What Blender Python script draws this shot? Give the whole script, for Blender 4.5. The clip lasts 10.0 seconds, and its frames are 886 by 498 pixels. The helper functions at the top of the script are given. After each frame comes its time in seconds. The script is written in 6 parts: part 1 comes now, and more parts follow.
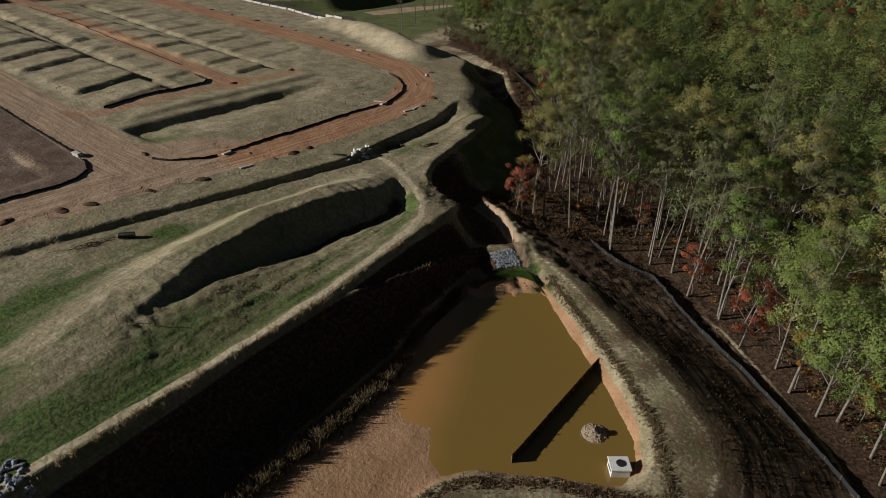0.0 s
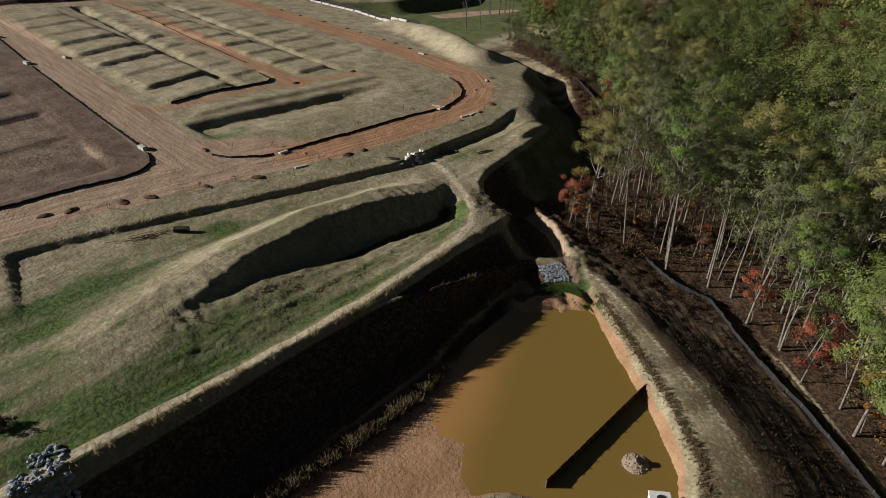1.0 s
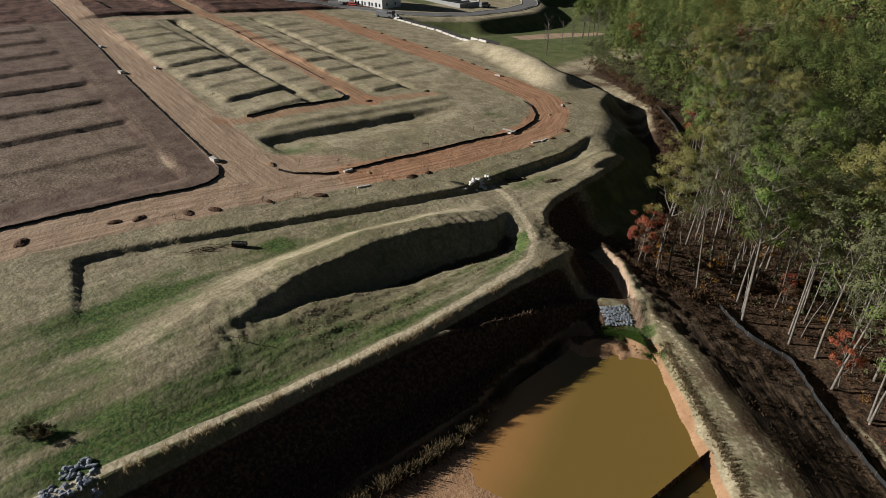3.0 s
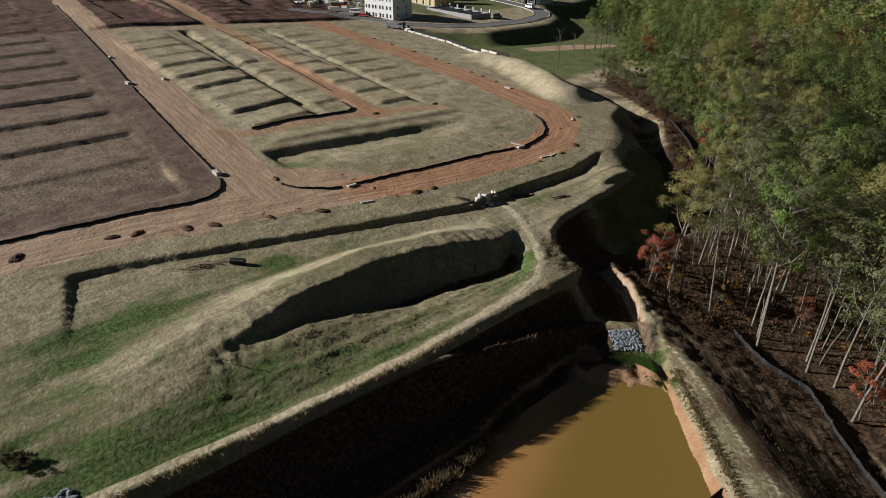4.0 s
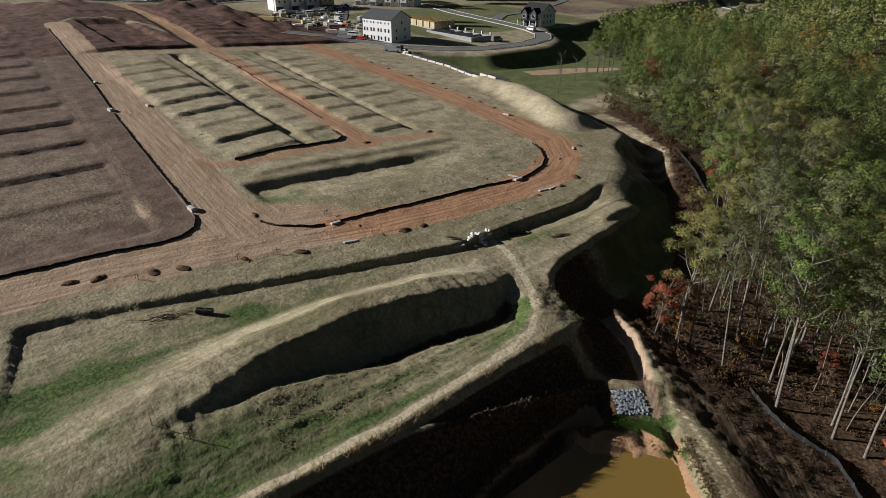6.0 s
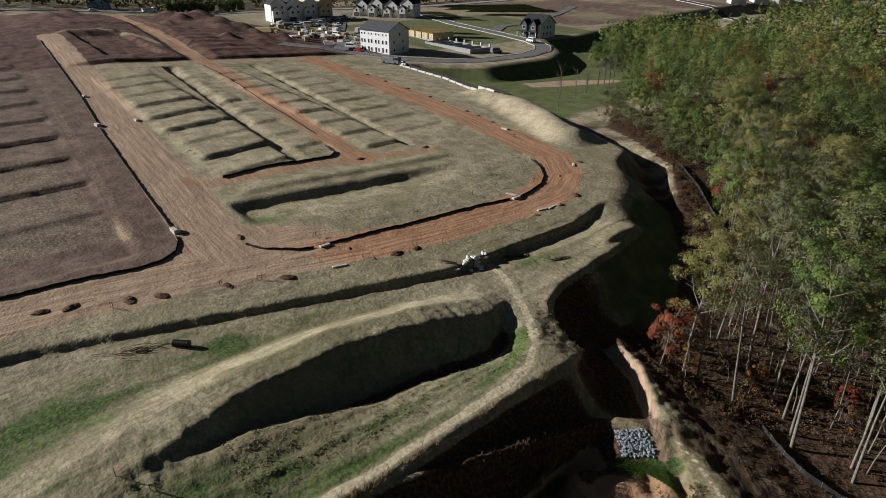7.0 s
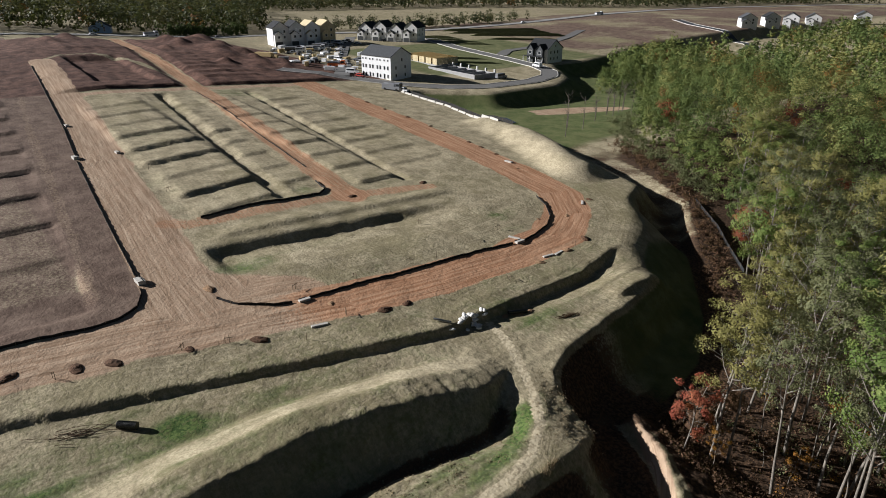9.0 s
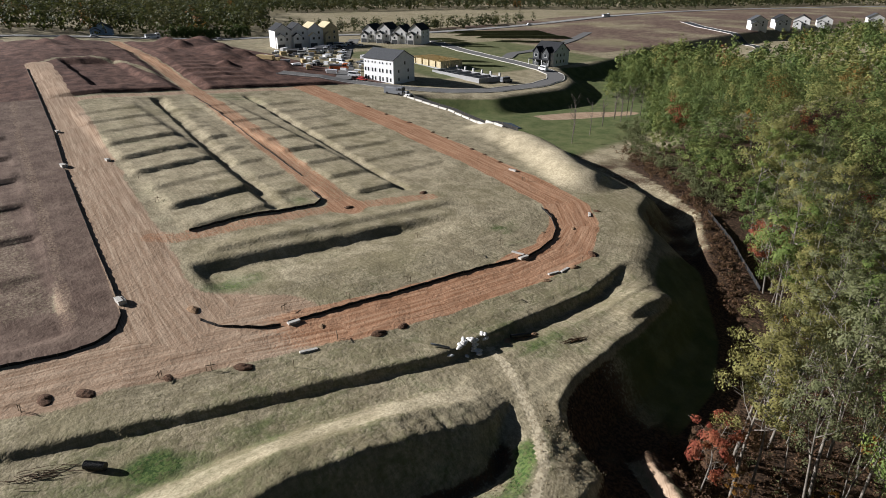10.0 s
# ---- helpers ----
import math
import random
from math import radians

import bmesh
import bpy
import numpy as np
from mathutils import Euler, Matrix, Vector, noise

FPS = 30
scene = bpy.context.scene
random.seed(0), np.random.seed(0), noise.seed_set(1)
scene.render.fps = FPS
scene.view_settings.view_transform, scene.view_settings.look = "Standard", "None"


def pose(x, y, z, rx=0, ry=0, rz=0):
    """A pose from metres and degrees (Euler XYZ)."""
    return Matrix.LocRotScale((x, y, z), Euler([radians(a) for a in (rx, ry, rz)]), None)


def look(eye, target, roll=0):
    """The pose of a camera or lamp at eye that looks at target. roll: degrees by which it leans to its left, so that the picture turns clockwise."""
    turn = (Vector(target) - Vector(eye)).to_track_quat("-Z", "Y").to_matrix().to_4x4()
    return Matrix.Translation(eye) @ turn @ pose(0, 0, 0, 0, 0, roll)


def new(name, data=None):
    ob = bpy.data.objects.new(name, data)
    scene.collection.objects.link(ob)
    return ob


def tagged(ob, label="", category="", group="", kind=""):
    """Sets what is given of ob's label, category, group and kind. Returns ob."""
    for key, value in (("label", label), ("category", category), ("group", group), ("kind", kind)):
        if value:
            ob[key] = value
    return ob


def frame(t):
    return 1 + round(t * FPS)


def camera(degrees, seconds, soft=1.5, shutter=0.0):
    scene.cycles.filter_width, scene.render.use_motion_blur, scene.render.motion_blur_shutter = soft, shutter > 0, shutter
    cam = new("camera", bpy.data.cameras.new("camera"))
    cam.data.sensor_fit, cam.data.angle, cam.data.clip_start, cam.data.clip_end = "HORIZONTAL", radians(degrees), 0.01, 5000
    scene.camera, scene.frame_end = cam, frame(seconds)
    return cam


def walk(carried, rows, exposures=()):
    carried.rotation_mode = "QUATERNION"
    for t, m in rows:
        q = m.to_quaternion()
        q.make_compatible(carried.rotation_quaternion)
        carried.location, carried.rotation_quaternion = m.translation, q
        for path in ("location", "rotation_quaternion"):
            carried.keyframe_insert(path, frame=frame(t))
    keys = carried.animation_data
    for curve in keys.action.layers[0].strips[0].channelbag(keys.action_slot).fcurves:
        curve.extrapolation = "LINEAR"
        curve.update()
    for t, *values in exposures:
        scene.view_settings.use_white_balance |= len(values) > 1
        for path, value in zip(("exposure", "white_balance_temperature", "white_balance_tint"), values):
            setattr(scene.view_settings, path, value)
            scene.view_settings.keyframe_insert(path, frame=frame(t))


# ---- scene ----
cam = camera(70.7, 10.0, soft=0.9)
METRES, EYE, TILT, LEAN, TURN = 44.0, 50.0, 0.0, 5.6, 31.1
ROWS = [
    (0.0, 0.0, 0.0, 0.0, 3.4, -30.85, -5.71),
    (0.5, 0.0134, 0.023, 0.0015, 6.34, -31.02, -5.73),
    (1.0, 0.0252, 0.0456, 0.0032, 9.41, -31.19, -5.73),
    (1.5, 0.0354, 0.068, 0.0046, 11.76, -31.23, -5.74),
    (2.0, 0.0442, 0.091, 0.0064, 13.64, -31.09, -5.73),
    (2.5, 0.0511, 0.118, 0.0074, 15.65, -30.79, -5.7),
    (4.0, 0.0606, 0.2275, 0.0084, 18.27, -29.76, -5.63),
    (4.5, 0.0604, 0.274, 0.0089, 18.64, -29.41, -5.62),
    (5.0, 0.0584, 0.3252, 0.0086, 19.13, -29.06, -5.6),
    (5.5, 0.0546, 0.3806, 0.0082, 18.9, -28.61, -5.58),
    (7.0, 0.0332, 0.5661, 0.0074, 18.76, -27.37, -5.53),
    (7.5, 0.0227, 0.6336, 0.0068, 18.9, -26.93, -5.52),
    (8.0, 0.0112, 0.7018, 0.0066, 18.99, -26.48, -5.51),
    (8.5, -0.0001, 0.7705, 0.0063, 19.36, -26.05, -5.5),
    (9.0, -0.0121, 0.8393, 0.0059, 19.47, -25.64, -5.49),
    (9.5, -0.0247, 0.9094, 0.0051, 19.56, -25.56, -5.49),
    (10.0, -0.0384, 0.9805, 0.0044, 20.02, -25.58, -5.49),
]
walk(cam, [(t, pose(0, 0, EYE, TILT, LEAN, TURN) @ pose(METRES * x, METRES * y, METRES * z, 90 + pitch, roll, yaw)) for t, x, y, z, yaw, pitch, roll in ROWS],
     exposures=[(0.0, -0.08, 6500, 10), (0.5, -0.05, 6500, 10), (1.0, 0.26, 6450, 10), (2.5, 0.37, 6400, 10), (5.5, 0.38, 6250, 10), (7.5, 0.39, 6150, 11), (8.0, 0.58, 6130, 11), (8.5, 0.62, 6110, 11), (10.0, 0.76, 6050, 12)])

# ---- world and sun ----
SUN_EL, SUN_TO = radians(22.0), radians(40.0)      # height of the sun; heading of the shadows from +x
world = bpy.data.worlds.new("sky_world")
scene.world = world
world.use_nodes = True
wn = world.node_tree
sky = wn.nodes.new("ShaderNodeTexSky")
sky.sky_type, sky.sun_disc = "NISHITA", False
sky.sun_elevation = SUN_EL
# the sun stands opposite to the way the shadows go
sun_from = Vector((-math.cos(SUN_TO), -math.sin(SUN_TO), math.tan(SUN_EL))).normalized()
sky.sun_rotation = math.atan2(sun_from.x, sun_from.y)
wn.links.new(sky.outputs["Color"], wn.nodes["Background"].inputs["Color"])
wn.nodes["Background"].inputs["Strength"].default_value = 0.013
sun = new("sun", bpy.data.lights.new("sun", "SUN"))
sun.data.energy, sun.data.angle, sun.data.color = 5.0, radians(0.53), (1.0, 0.95, 0.88)
sun.matrix_world = look(sun_from * 400, (0, 0, 0))


# ---- materials ----
class Nodes:
    """A small helper to write node materials briefly."""
    def __init__(self, name):
        self.mat = bpy.data.materials.new(name)
        self.mat.use_nodes = True
        self.t = self.mat.node_tree
        self.bsdf = self.t.nodes["Principled BSDF"]
        self.pos = self.add("ShaderNodeTexCoord").outputs["Object"]

    def add(self, kind, **values):
        node = self.t.nodes.new(kind)
        for key, value in values.items():
            setattr(node, key, value)
        return node

    def put(self, socket, value):
        if hasattr(value, "is_output"):
            self.t.links.new(value, socket)
        else:
            socket.default_value = value

    def noise(self, scale, detail=4.0, rough=0.6, stretch=None, where=None, distort=0.0):
        n = self.add("ShaderNodeTexNoise")
        n.inputs["Scale"].default_value, n.inputs["Detail"].default_value, n.inputs["Roughness"].default_value = scale, detail, rough
        n.inputs["Distortion"].default_value = distort
        v = where or self.pos
        if stretch:
            m = self.add("ShaderNodeMapping")
            m.inputs["Scale"].default_value = stretch[:3]
            if len(stretch) > 3:
                m.inputs["Rotation"].default_value = (0, 0, radians(stretch[3]))
            self.t.links.new(v, m.inputs["Vector"])
            v = m.outputs["Vector"]
        self.t.links.new(v, n.inputs["Vector"])
        return n.outputs["Fac"]

    def ramp(self, fac, a, b, lo=0.0, hi=1.0):
        m = self.add("ShaderNodeMapRange")
        m.interpolation_type = "SMOOTHSTEP"
        for key, value in zip(("From Min", "From Max", "To Min", "To Max"), (a, b, lo, hi)):
            m.inputs[key].default_value = value
        self.put(m.inputs["Value"], fac)
        return m.outputs["Result"]

    def math(self, op, a, b=0.5):
        m = self.add("ShaderNodeMath", operation=op)
        self.put(m.inputs[0], a), self.put(m.inputs[1], b)
        return m.outputs[0]

    def mix(self, fac, a, b, kind="MIX"):
        m = self.add("ShaderNodeMix", data_type="RGBA", blend_type=kind)
        col = lambda c: (*c, 1) if isinstance(c, tuple) and len(c) == 3 else c
        self.put(m.inputs[0], fac), self.put(m.inputs[6], col(a)), self.put(m.inputs[7], col(b))
        return m.outputs[2]

    def bump(self, height, strength=0.5, distance=0.1, under=None):
        b = self.add("ShaderNodeBump")
        b.inputs["Strength"].default_value, b.inputs["Distance"].default_value = strength, distance
        self.put(b.inputs["Height"], height)
        if under:
            self.put(b.inputs["Normal"], under)
        return b.outputs["Normal"]

    def attribute(self, name):
        a = self.add("ShaderNodeAttribute", attribute_name=name)
        s = self.add("ShaderNodeSeparateColor")
        self.t.links.new(a.outputs["Color"], s.inputs[0])
        return s.outputs[0], s.outputs[1], s.outputs[2], a.outputs["Alpha"]

    def done(self, color, rough=0.9, normal=None, metal=0.0, spec=0.25):
        col = (*color, 1) if isinstance(color, tuple) and len(color) == 3 else color
        self.put(self.bsdf.inputs["Base Color"], col), self.put(self.bsdf.inputs["Roughness"], rough)
        self.bsdf.inputs["Metallic"].default_value = metal
        self.bsdf.inputs["Specular IOR Level"].default_value = spec
        if normal:
            self.put(self.bsdf.inputs["Normal"], normal)
        return self.mat


def plain(name, color, rough=0.85, scale=3.0, vary=0.25, metal=0.0, bump=0.3, spec=0.25):
    """A material of one colour with grain at two scales and a slight change from object to object."""
    n = Nodes(name)
    a, b = n.noise(scale), n.noise(scale * 7, 3)
    dark = tuple(c * (1 - vary) for c in color)
    light = tuple(min(1, c * (1 + vary)) for c in color)
    col = n.mix(n.ramp(a, 0.3, 0.7), dark, light)
    col = n.mix(n.ramp(b, 0.35, 0.75, 0, 0.5), col, dark)
    info = n.add("ShaderNodeObjectInfo")
    col = n.mix(n.math("MULTIPLY", info.outputs["Random"], 0.35), col, dark)
    return n.done(col, rough, n.bump(b, bump, 0.05), metal, spec)


def ground_material():
    n = Nodes("ground_cover")
    road, pale, brown, green = n.attribute("cover_a")
    mud, forest_and_shade, lawn, strip = n.attribute("cover_b")
    big, mid, fine = n.noise(0.035, 4), n.noise(0.25, 5, 0.65), n.noise(2.4, 2, 0.6)
    tuft = n.noise(5.0, 2, 0.6)
    tracks = n.add("ShaderNodeAttribute", attribute_name="track")
    track, dry = tracks.outputs["Vector"], tracks.outputs["Alpha"]
    split = n.add("ShaderNodeSeparateColor")
    n.t.links.new(tracks.outputs["Color"], split.inputs[0])
    far = split.outputs[2]
    rake = n.noise(1.0, 5, 0.65, (1.5, 0.07, 1), track)
    ruts = n.noise(1.0, 3, 0.6, (3.2, 0.03, 1), track)
    # straw-covered seeded slopes
    grit = n.noise(0.8, 3, 0.6)
    straw = n.mix(n.ramp(mid, 0.4, 0.6), (0.275, 0.233, 0.152), (0.405, 0.35, 0.235))
    comb = n.noise(1.0, 4, 0.65, (0.45, 3.2, 1, 78))
    straw = n.mix(n.ramp(comb, 0.48, 0.62, 0, 0.5), straw, (0.17, 0.145, 0.088))
    straw = n.mix(n.ramp(grit, 0.5, 0.6, 0, 0.42), straw, (0.165, 0.145, 0.088))
    straw = n.mix(n.ramp(fine, 0.48, 0.62, 0, 0.32), straw, (0.15, 0.128, 0.078))
    straw = n.mix(n.ramp(tuft, 0.5, 0.62, 0, 0.2), straw, (0.5, 0.45, 0.32))
    # curved wheel marks that machines left on the seeded ground
    def wheel_marks(scale, every, width, seed):
        shift = n.add("ShaderNodeMapping")
        shift.inputs["Location"].default_value = (seed, seed * 0.7, 0)
        n.t.links.new(n.pos, shift.inputs["Vector"])
        field = n.noise(scale, 1, 0.35, None, shift.outputs["Vector"], 0.4)
        line = n.math("PINGPONG", n.math("MULTIPLY", field, every), 1.0)
        return n.math("MULTIPLY", n.ramp(line, width, width * 0.3), n.ramp(n.noise(scale * 1.3, 2, 0.5, None, shift.outputs["Vector"]), 0.45, 0.6))
    marks = n.math("MAXIMUM", wheel_marks(0.03, 70, 0.26, 3.0), n.math("MAXIMUM", wheel_marks(0.02, 90, 0.22, 41.0), wheel_marks(0.045, 50, 0.22, 87.0)))
    straw = n.mix(n.math("MULTIPLY", marks, 0.26), straw, (0.14, 0.118, 0.072))
    clod = n.noise(1.5, 3, 0.62)
    drag = n.noise(1.0, 5, 0.7, (2.0, 0.07, 1), track, 0.4)
    straw = n.mix(n.ramp(drag, 0.52, 0.6, 0, 0.35), straw, (0.15, 0.128, 0.08))
    straw = n.mix(n.ramp(drag, 0.36, 0.44, 0.35, 0), straw, (0.4, 0.35, 0.24))
    straw = n.mix(n.ramp(clod, 0.54, 0.66, 0, 0.3), straw, (0.125, 0.105, 0.066))
    straw = n.mix(n.ramp(n.math("ADD", big, n.math("MULTIPLY", n.math("SUBTRACT", clod, 0.5), 0.4)), 0.46, 0.6, 0, 0.45), straw, (0.19, 0.168, 0.088))
    grass = n.mix(n.ramp(fine, 0.4, 0.62), (0.04, 0.075, 0.02), (0.105, 0.15, 0.045))
    grass = n.mix(n.ramp(clod, 0.5, 0.62, 0, 0.55), grass, (0.13, 0.125, 0.06))
    col = n.mix(n.ramp(n.math("ADD", green, n.math("ADD", n.math("MULTIPLY", n.math("SUBTRACT", mid, 0.5), 0.9), n.math("MULTIPLY", n.math("SUBTRACT", clod, 0.5), 0.9))), 0.08, 0.95), straw, grass)
    # pale straw and trodden path; also lightens the berm's sunlit side
    hay = n.mix(n.ramp(fine, 0.4, 0.66), (0.52, 0.45, 0.315), (0.36, 0.305, 0.205))
    col = n.mix(n.ramp(n.math("ADD", dry, n.math("MULTIPLY", n.math("SUBTRACT", mid, 0.5), 0.6)), 0.3, 0.7), col, hay)
    # earth
    tan = n.mix(n.ramp(rake, 0.35, 0.7), (0.30, 0.207, 0.137), (0.47, 0.355, 0.255))
    tan = n.mix(n.ramp(ruts, 0.5, 0.64, 0, 0.7), tan, (0.25, 0.165, 0.105))
    col = n.mix(n.ramp(n.math("ADD", pale, n.math("MULTIPLY", n.math("SUBTRACT", fine, 0.5), 0.8)), 0.3, 0.65), col, tan)
    red = n.mix(n.ramp(rake, 0.32, 0.68), (0.30, 0.155, 0.085), (0.47, 0.29, 0.18))
    red = n.mix(n.ramp(ruts, 0.5, 0.66, 0, 0.7), red, (0.235, 0.115, 0.06))
    red = n.mix(n.ramp(fine, 0.55, 0.8, 0, 0.5), red, (0.2, 0.1, 0.055))
    col = n.mix(n.ramp(n.math("ADD", road, n.math("MULTIPLY", n.math("SUBTRACT", fine, 0.5), 0.5)), 0.35, 0.6), col, red)
    umber = n.mix(n.ramp(mid, 0.3, 0.7), (0.105, 0.07, 0.054), (0.2, 0.145, 0.113))
    umber = n.mix(n.ramp(fine, 0.5, 0.8, 0, 0.6), umber, (0.075, 0.048, 0.037))
    umber = n.mix(n.ramp(grit, 0.5, 0.7, 0, 0.5), umber, (0.085, 0.055, 0.042))
    umber = n.mix(n.ramp(comb, 0.5, 0.7, 0, 0.5), umber, (0.23, 0.17, 0.13))
    clay_red = n.mix(n.ramp(mid, 0.35, 0.65), (0.062, 0.033, 0.026), (0.15, 0.085, 0.064))
    clay_red = n.mix(n.ramp(comb, 0.5, 0.7, 0, 0.6), clay_red, (0.05, 0.024, 0.018))
    umber = n.mix(n.ramp(far, 0.3, 0.7), umber, clay_red)
    col = n.mix(n.ramp(n.math("ADD", brown, n.math("MULTIPLY", n.math("SUBTRACT", fine, 0.5), 0.5)), 0.35, 0.65), col, umber)
    cracks = n.noise(3.0, 6, 0.7, (1, 1, 1), distort=1.5)
    clay = n.mix(n.ramp(mid, 0.3, 0.7), (0.30, 0.175, 0.095), (0.40, 0.25, 0.15))
    clay = n.mix(n.ramp(cracks, 0.5, 0.62, 0, 0.55), clay, (0.2, 0.11, 0.06))
    col = n.mix(n.ramp(mud, 0.3, 0.6), col, clay)
    # leaf litter, also the dark brown for shade painted on the banks
    litter_and_shade = n.mix(n.ramp(fine, 0.35, 0.7), (0.034, 0.023, 0.016), (0.12, 0.074, 0.045))
    litter_and_shade = n.mix(n.ramp(mid, 0.58, 0.75, 0, 0.4), litter_and_shade, (0.045, 0.055, 0.02))
    col = n.mix(n.ramp(n.math("ADD", forest_and_shade, n.math("MULTIPLY", n.math("SUBTRACT", fine, 0.5), 0.5)), 0.35, 0.65), col, litter_and_shade)
    turf = n.mix(n.ramp(mid, 0.3, 0.7), (0.075, 0.1, 0.036), (0.14, 0.15, 0.065))
    col = n.mix(n.ramp(lawn, 0.3, 0.7), col, turf)
    furrow = n.noise(1.0, 4, 0.6, (1.5, 0.1, 1), track, 0.35)
    soil = n.mix(n.ramp(furrow, 0.38, 0.66), (0.022, 0.016, 0.012), (0.155, 0.106, 0.066))
    soil = n.mix(n.ramp(clod, 0.52, 0.62, 0, 0.5), soil, (0.035, 0.025, 0.018))
    col = n.mix(n.ramp(n.math("ADD", strip, n.math("MULTIPLY", n.math("SUBTRACT", clod, 0.5), 0.7)), 0.3, 0.6), col, soil)
    hgt = n.math("ADD", n.math("MULTIPLY", fine, 0.7), n.math("MULTIPLY", tuft, 0.4))
    coarse = n.math("ADD", n.math("MULTIPLY", clod, 1.0), n.math("MULTIPLY", drag, 0.3))
    normal = n.bump(hgt, 0.4, 0.15, n.bump(coarse, 0.5, 0.26))
    return n.done(col, 0.95, normal, spec=0.12)


MAT = {"ground": ground_material()}


def water_material(name, color, rough, shallow=(0.36, 0.19, 0.068)):
    n = Nodes(name)
    a = n.noise(0.08, 3)
    xyz = n.add("ShaderNodeSeparateXYZ")
    n.t.links.new(n.pos, xyz.inputs[0])
    silt = n.ramp(n.math("ADD", n.math("ADD", xyz.outputs[0], n.math("MULTIPLY", xyz.outputs[1], 0.45)), n.math("MULTIPLY", a, 6)), -13, -4)
    col = n.mix(silt, shallow, color)
    ripple = n.noise(2.5, 3, 0.6)
    return n.done(col, rough, n.bump(ripple, 0.06, 0.05), spec=0.5)


MAT["pond"] = water_material("silty_water", (0.2, 0.132, 0.034), 0.12)


# ---- shape of the land ----
def ss(v, a=0.0, b=1.0):
    u = np.clip((v - a) / (b - a), 0, 1)
    return u * u * (3 - 2 * u)


def to_line(x, y, pts):
    """Distance from a polyline."""
    best = np.full(np.shape(x), 1e9)
    for (ax, ay), (bx, by) in zip(pts[:-1], pts[1:]):
        dx, dy = bx - ax, by - ay
        u = np.clip(((x - ax) * dx + (y - ay) * dy) / (dx * dx + dy * dy), 0, 1)
        best = np.minimum(best, np.hypot(x - ax - u * dx, y - ay - u * dy))
    return best


def inside(x, y, pts):
    """Signed distance from a polygon's outline, positive inside."""
    odd = np.zeros(np.shape(x), bool)
    for (ax, ay), (bx, by) in zip(pts, pts[1:] + pts[:1]):
        if ay != by:
            odd ^= ((ay > y) != (by > y)) & (x < (bx - ax) * (y - ay) / (by - ay) + ax)
    d = to_line(x, y, pts + pts[:1])
    return np.where(odd, d, -d)


def box_mask(x, y, x0, x1, y0, y1, soft=0.6):
    d = np.minimum(np.minimum(x - x0, x1 - x), np.minimum(y - y0, y1 - y))
    return ss(d, -soft, soft)


def lattice(ix, iy, seed):
    v = np.sin(ix * 127.1 + iy * 311.7 + seed * 74.7) * 43758.5453
    return v - np.floor(v)


def waves(x, y, size, seed=0.0):
    """Smooth random unevenness in two octaves, about -1 to 1."""
    total = 0
    for octave, weight in ((1.0, 0.65), (2.17, 0.35)):
        a, b = x / size * octave + seed * 3.1, y / size * octave - seed * 1.7
        ia, ib = np.floor(a), np.floor(b)
        u, v = ss(a - ia), ss(b - ib)
        top = lattice(ia, ib, seed) * (1 - u) + lattice(ia + 1, ib, seed) * u
        low = lattice(ia, ib + 1, seed) * (1 - u) + lattice(ia + 1, ib + 1, seed) * u
        total = total + weight * (2 * (top * (1 - v) + low * v) - 1)
    return total * 1.3


# the east side: shore of the basin and edge of the creek
EAST = [(-60, -80), (-30, 15), (-27, 30), (-25.5, 36), (-23, 39.5), (-16, 43.5), (-9.5, 46.5), (-9, 49.5), (-10.5, 53), (-17, 60), (-24.5, 66.5), (-31, 72.5), (-36.5, 77), (-41, 81.5), (-47.5, 87),
        (-54.2, 90.3), (-53, 100), (-55, 112), (-61, 124), (-78, 146), (-92, 165), (-120, 180), (-150, 195), (-150, 2500), (2500, 2500), (2500, -80)]
# the plateau's north-eastern brink
UPPER = [(-60, 90), (-76, 112), (-80, 124), (-86, 135), (-95, 147), (-100, 158), (-121, 165), (-151, 170), (-189, 177), (-222, 179), (-221, 186), (-203, 206), (-201, 243), (-211, 262), (-226, 274), (-240, 284), (-238, 306),
         (-262, 400), (-262, 2500), (-2500, 2500), (-2500, 90)]


def plateau(x, y):
    w, v = -np.clip(x, -340, 0), np.clip(y - 80, 0, 110)
    return 6.3 + 0.055 * (w - 100) - (0.02 + 0.0002 * (w - 90)) * v + 4.0 * ss(y, 330, 560)


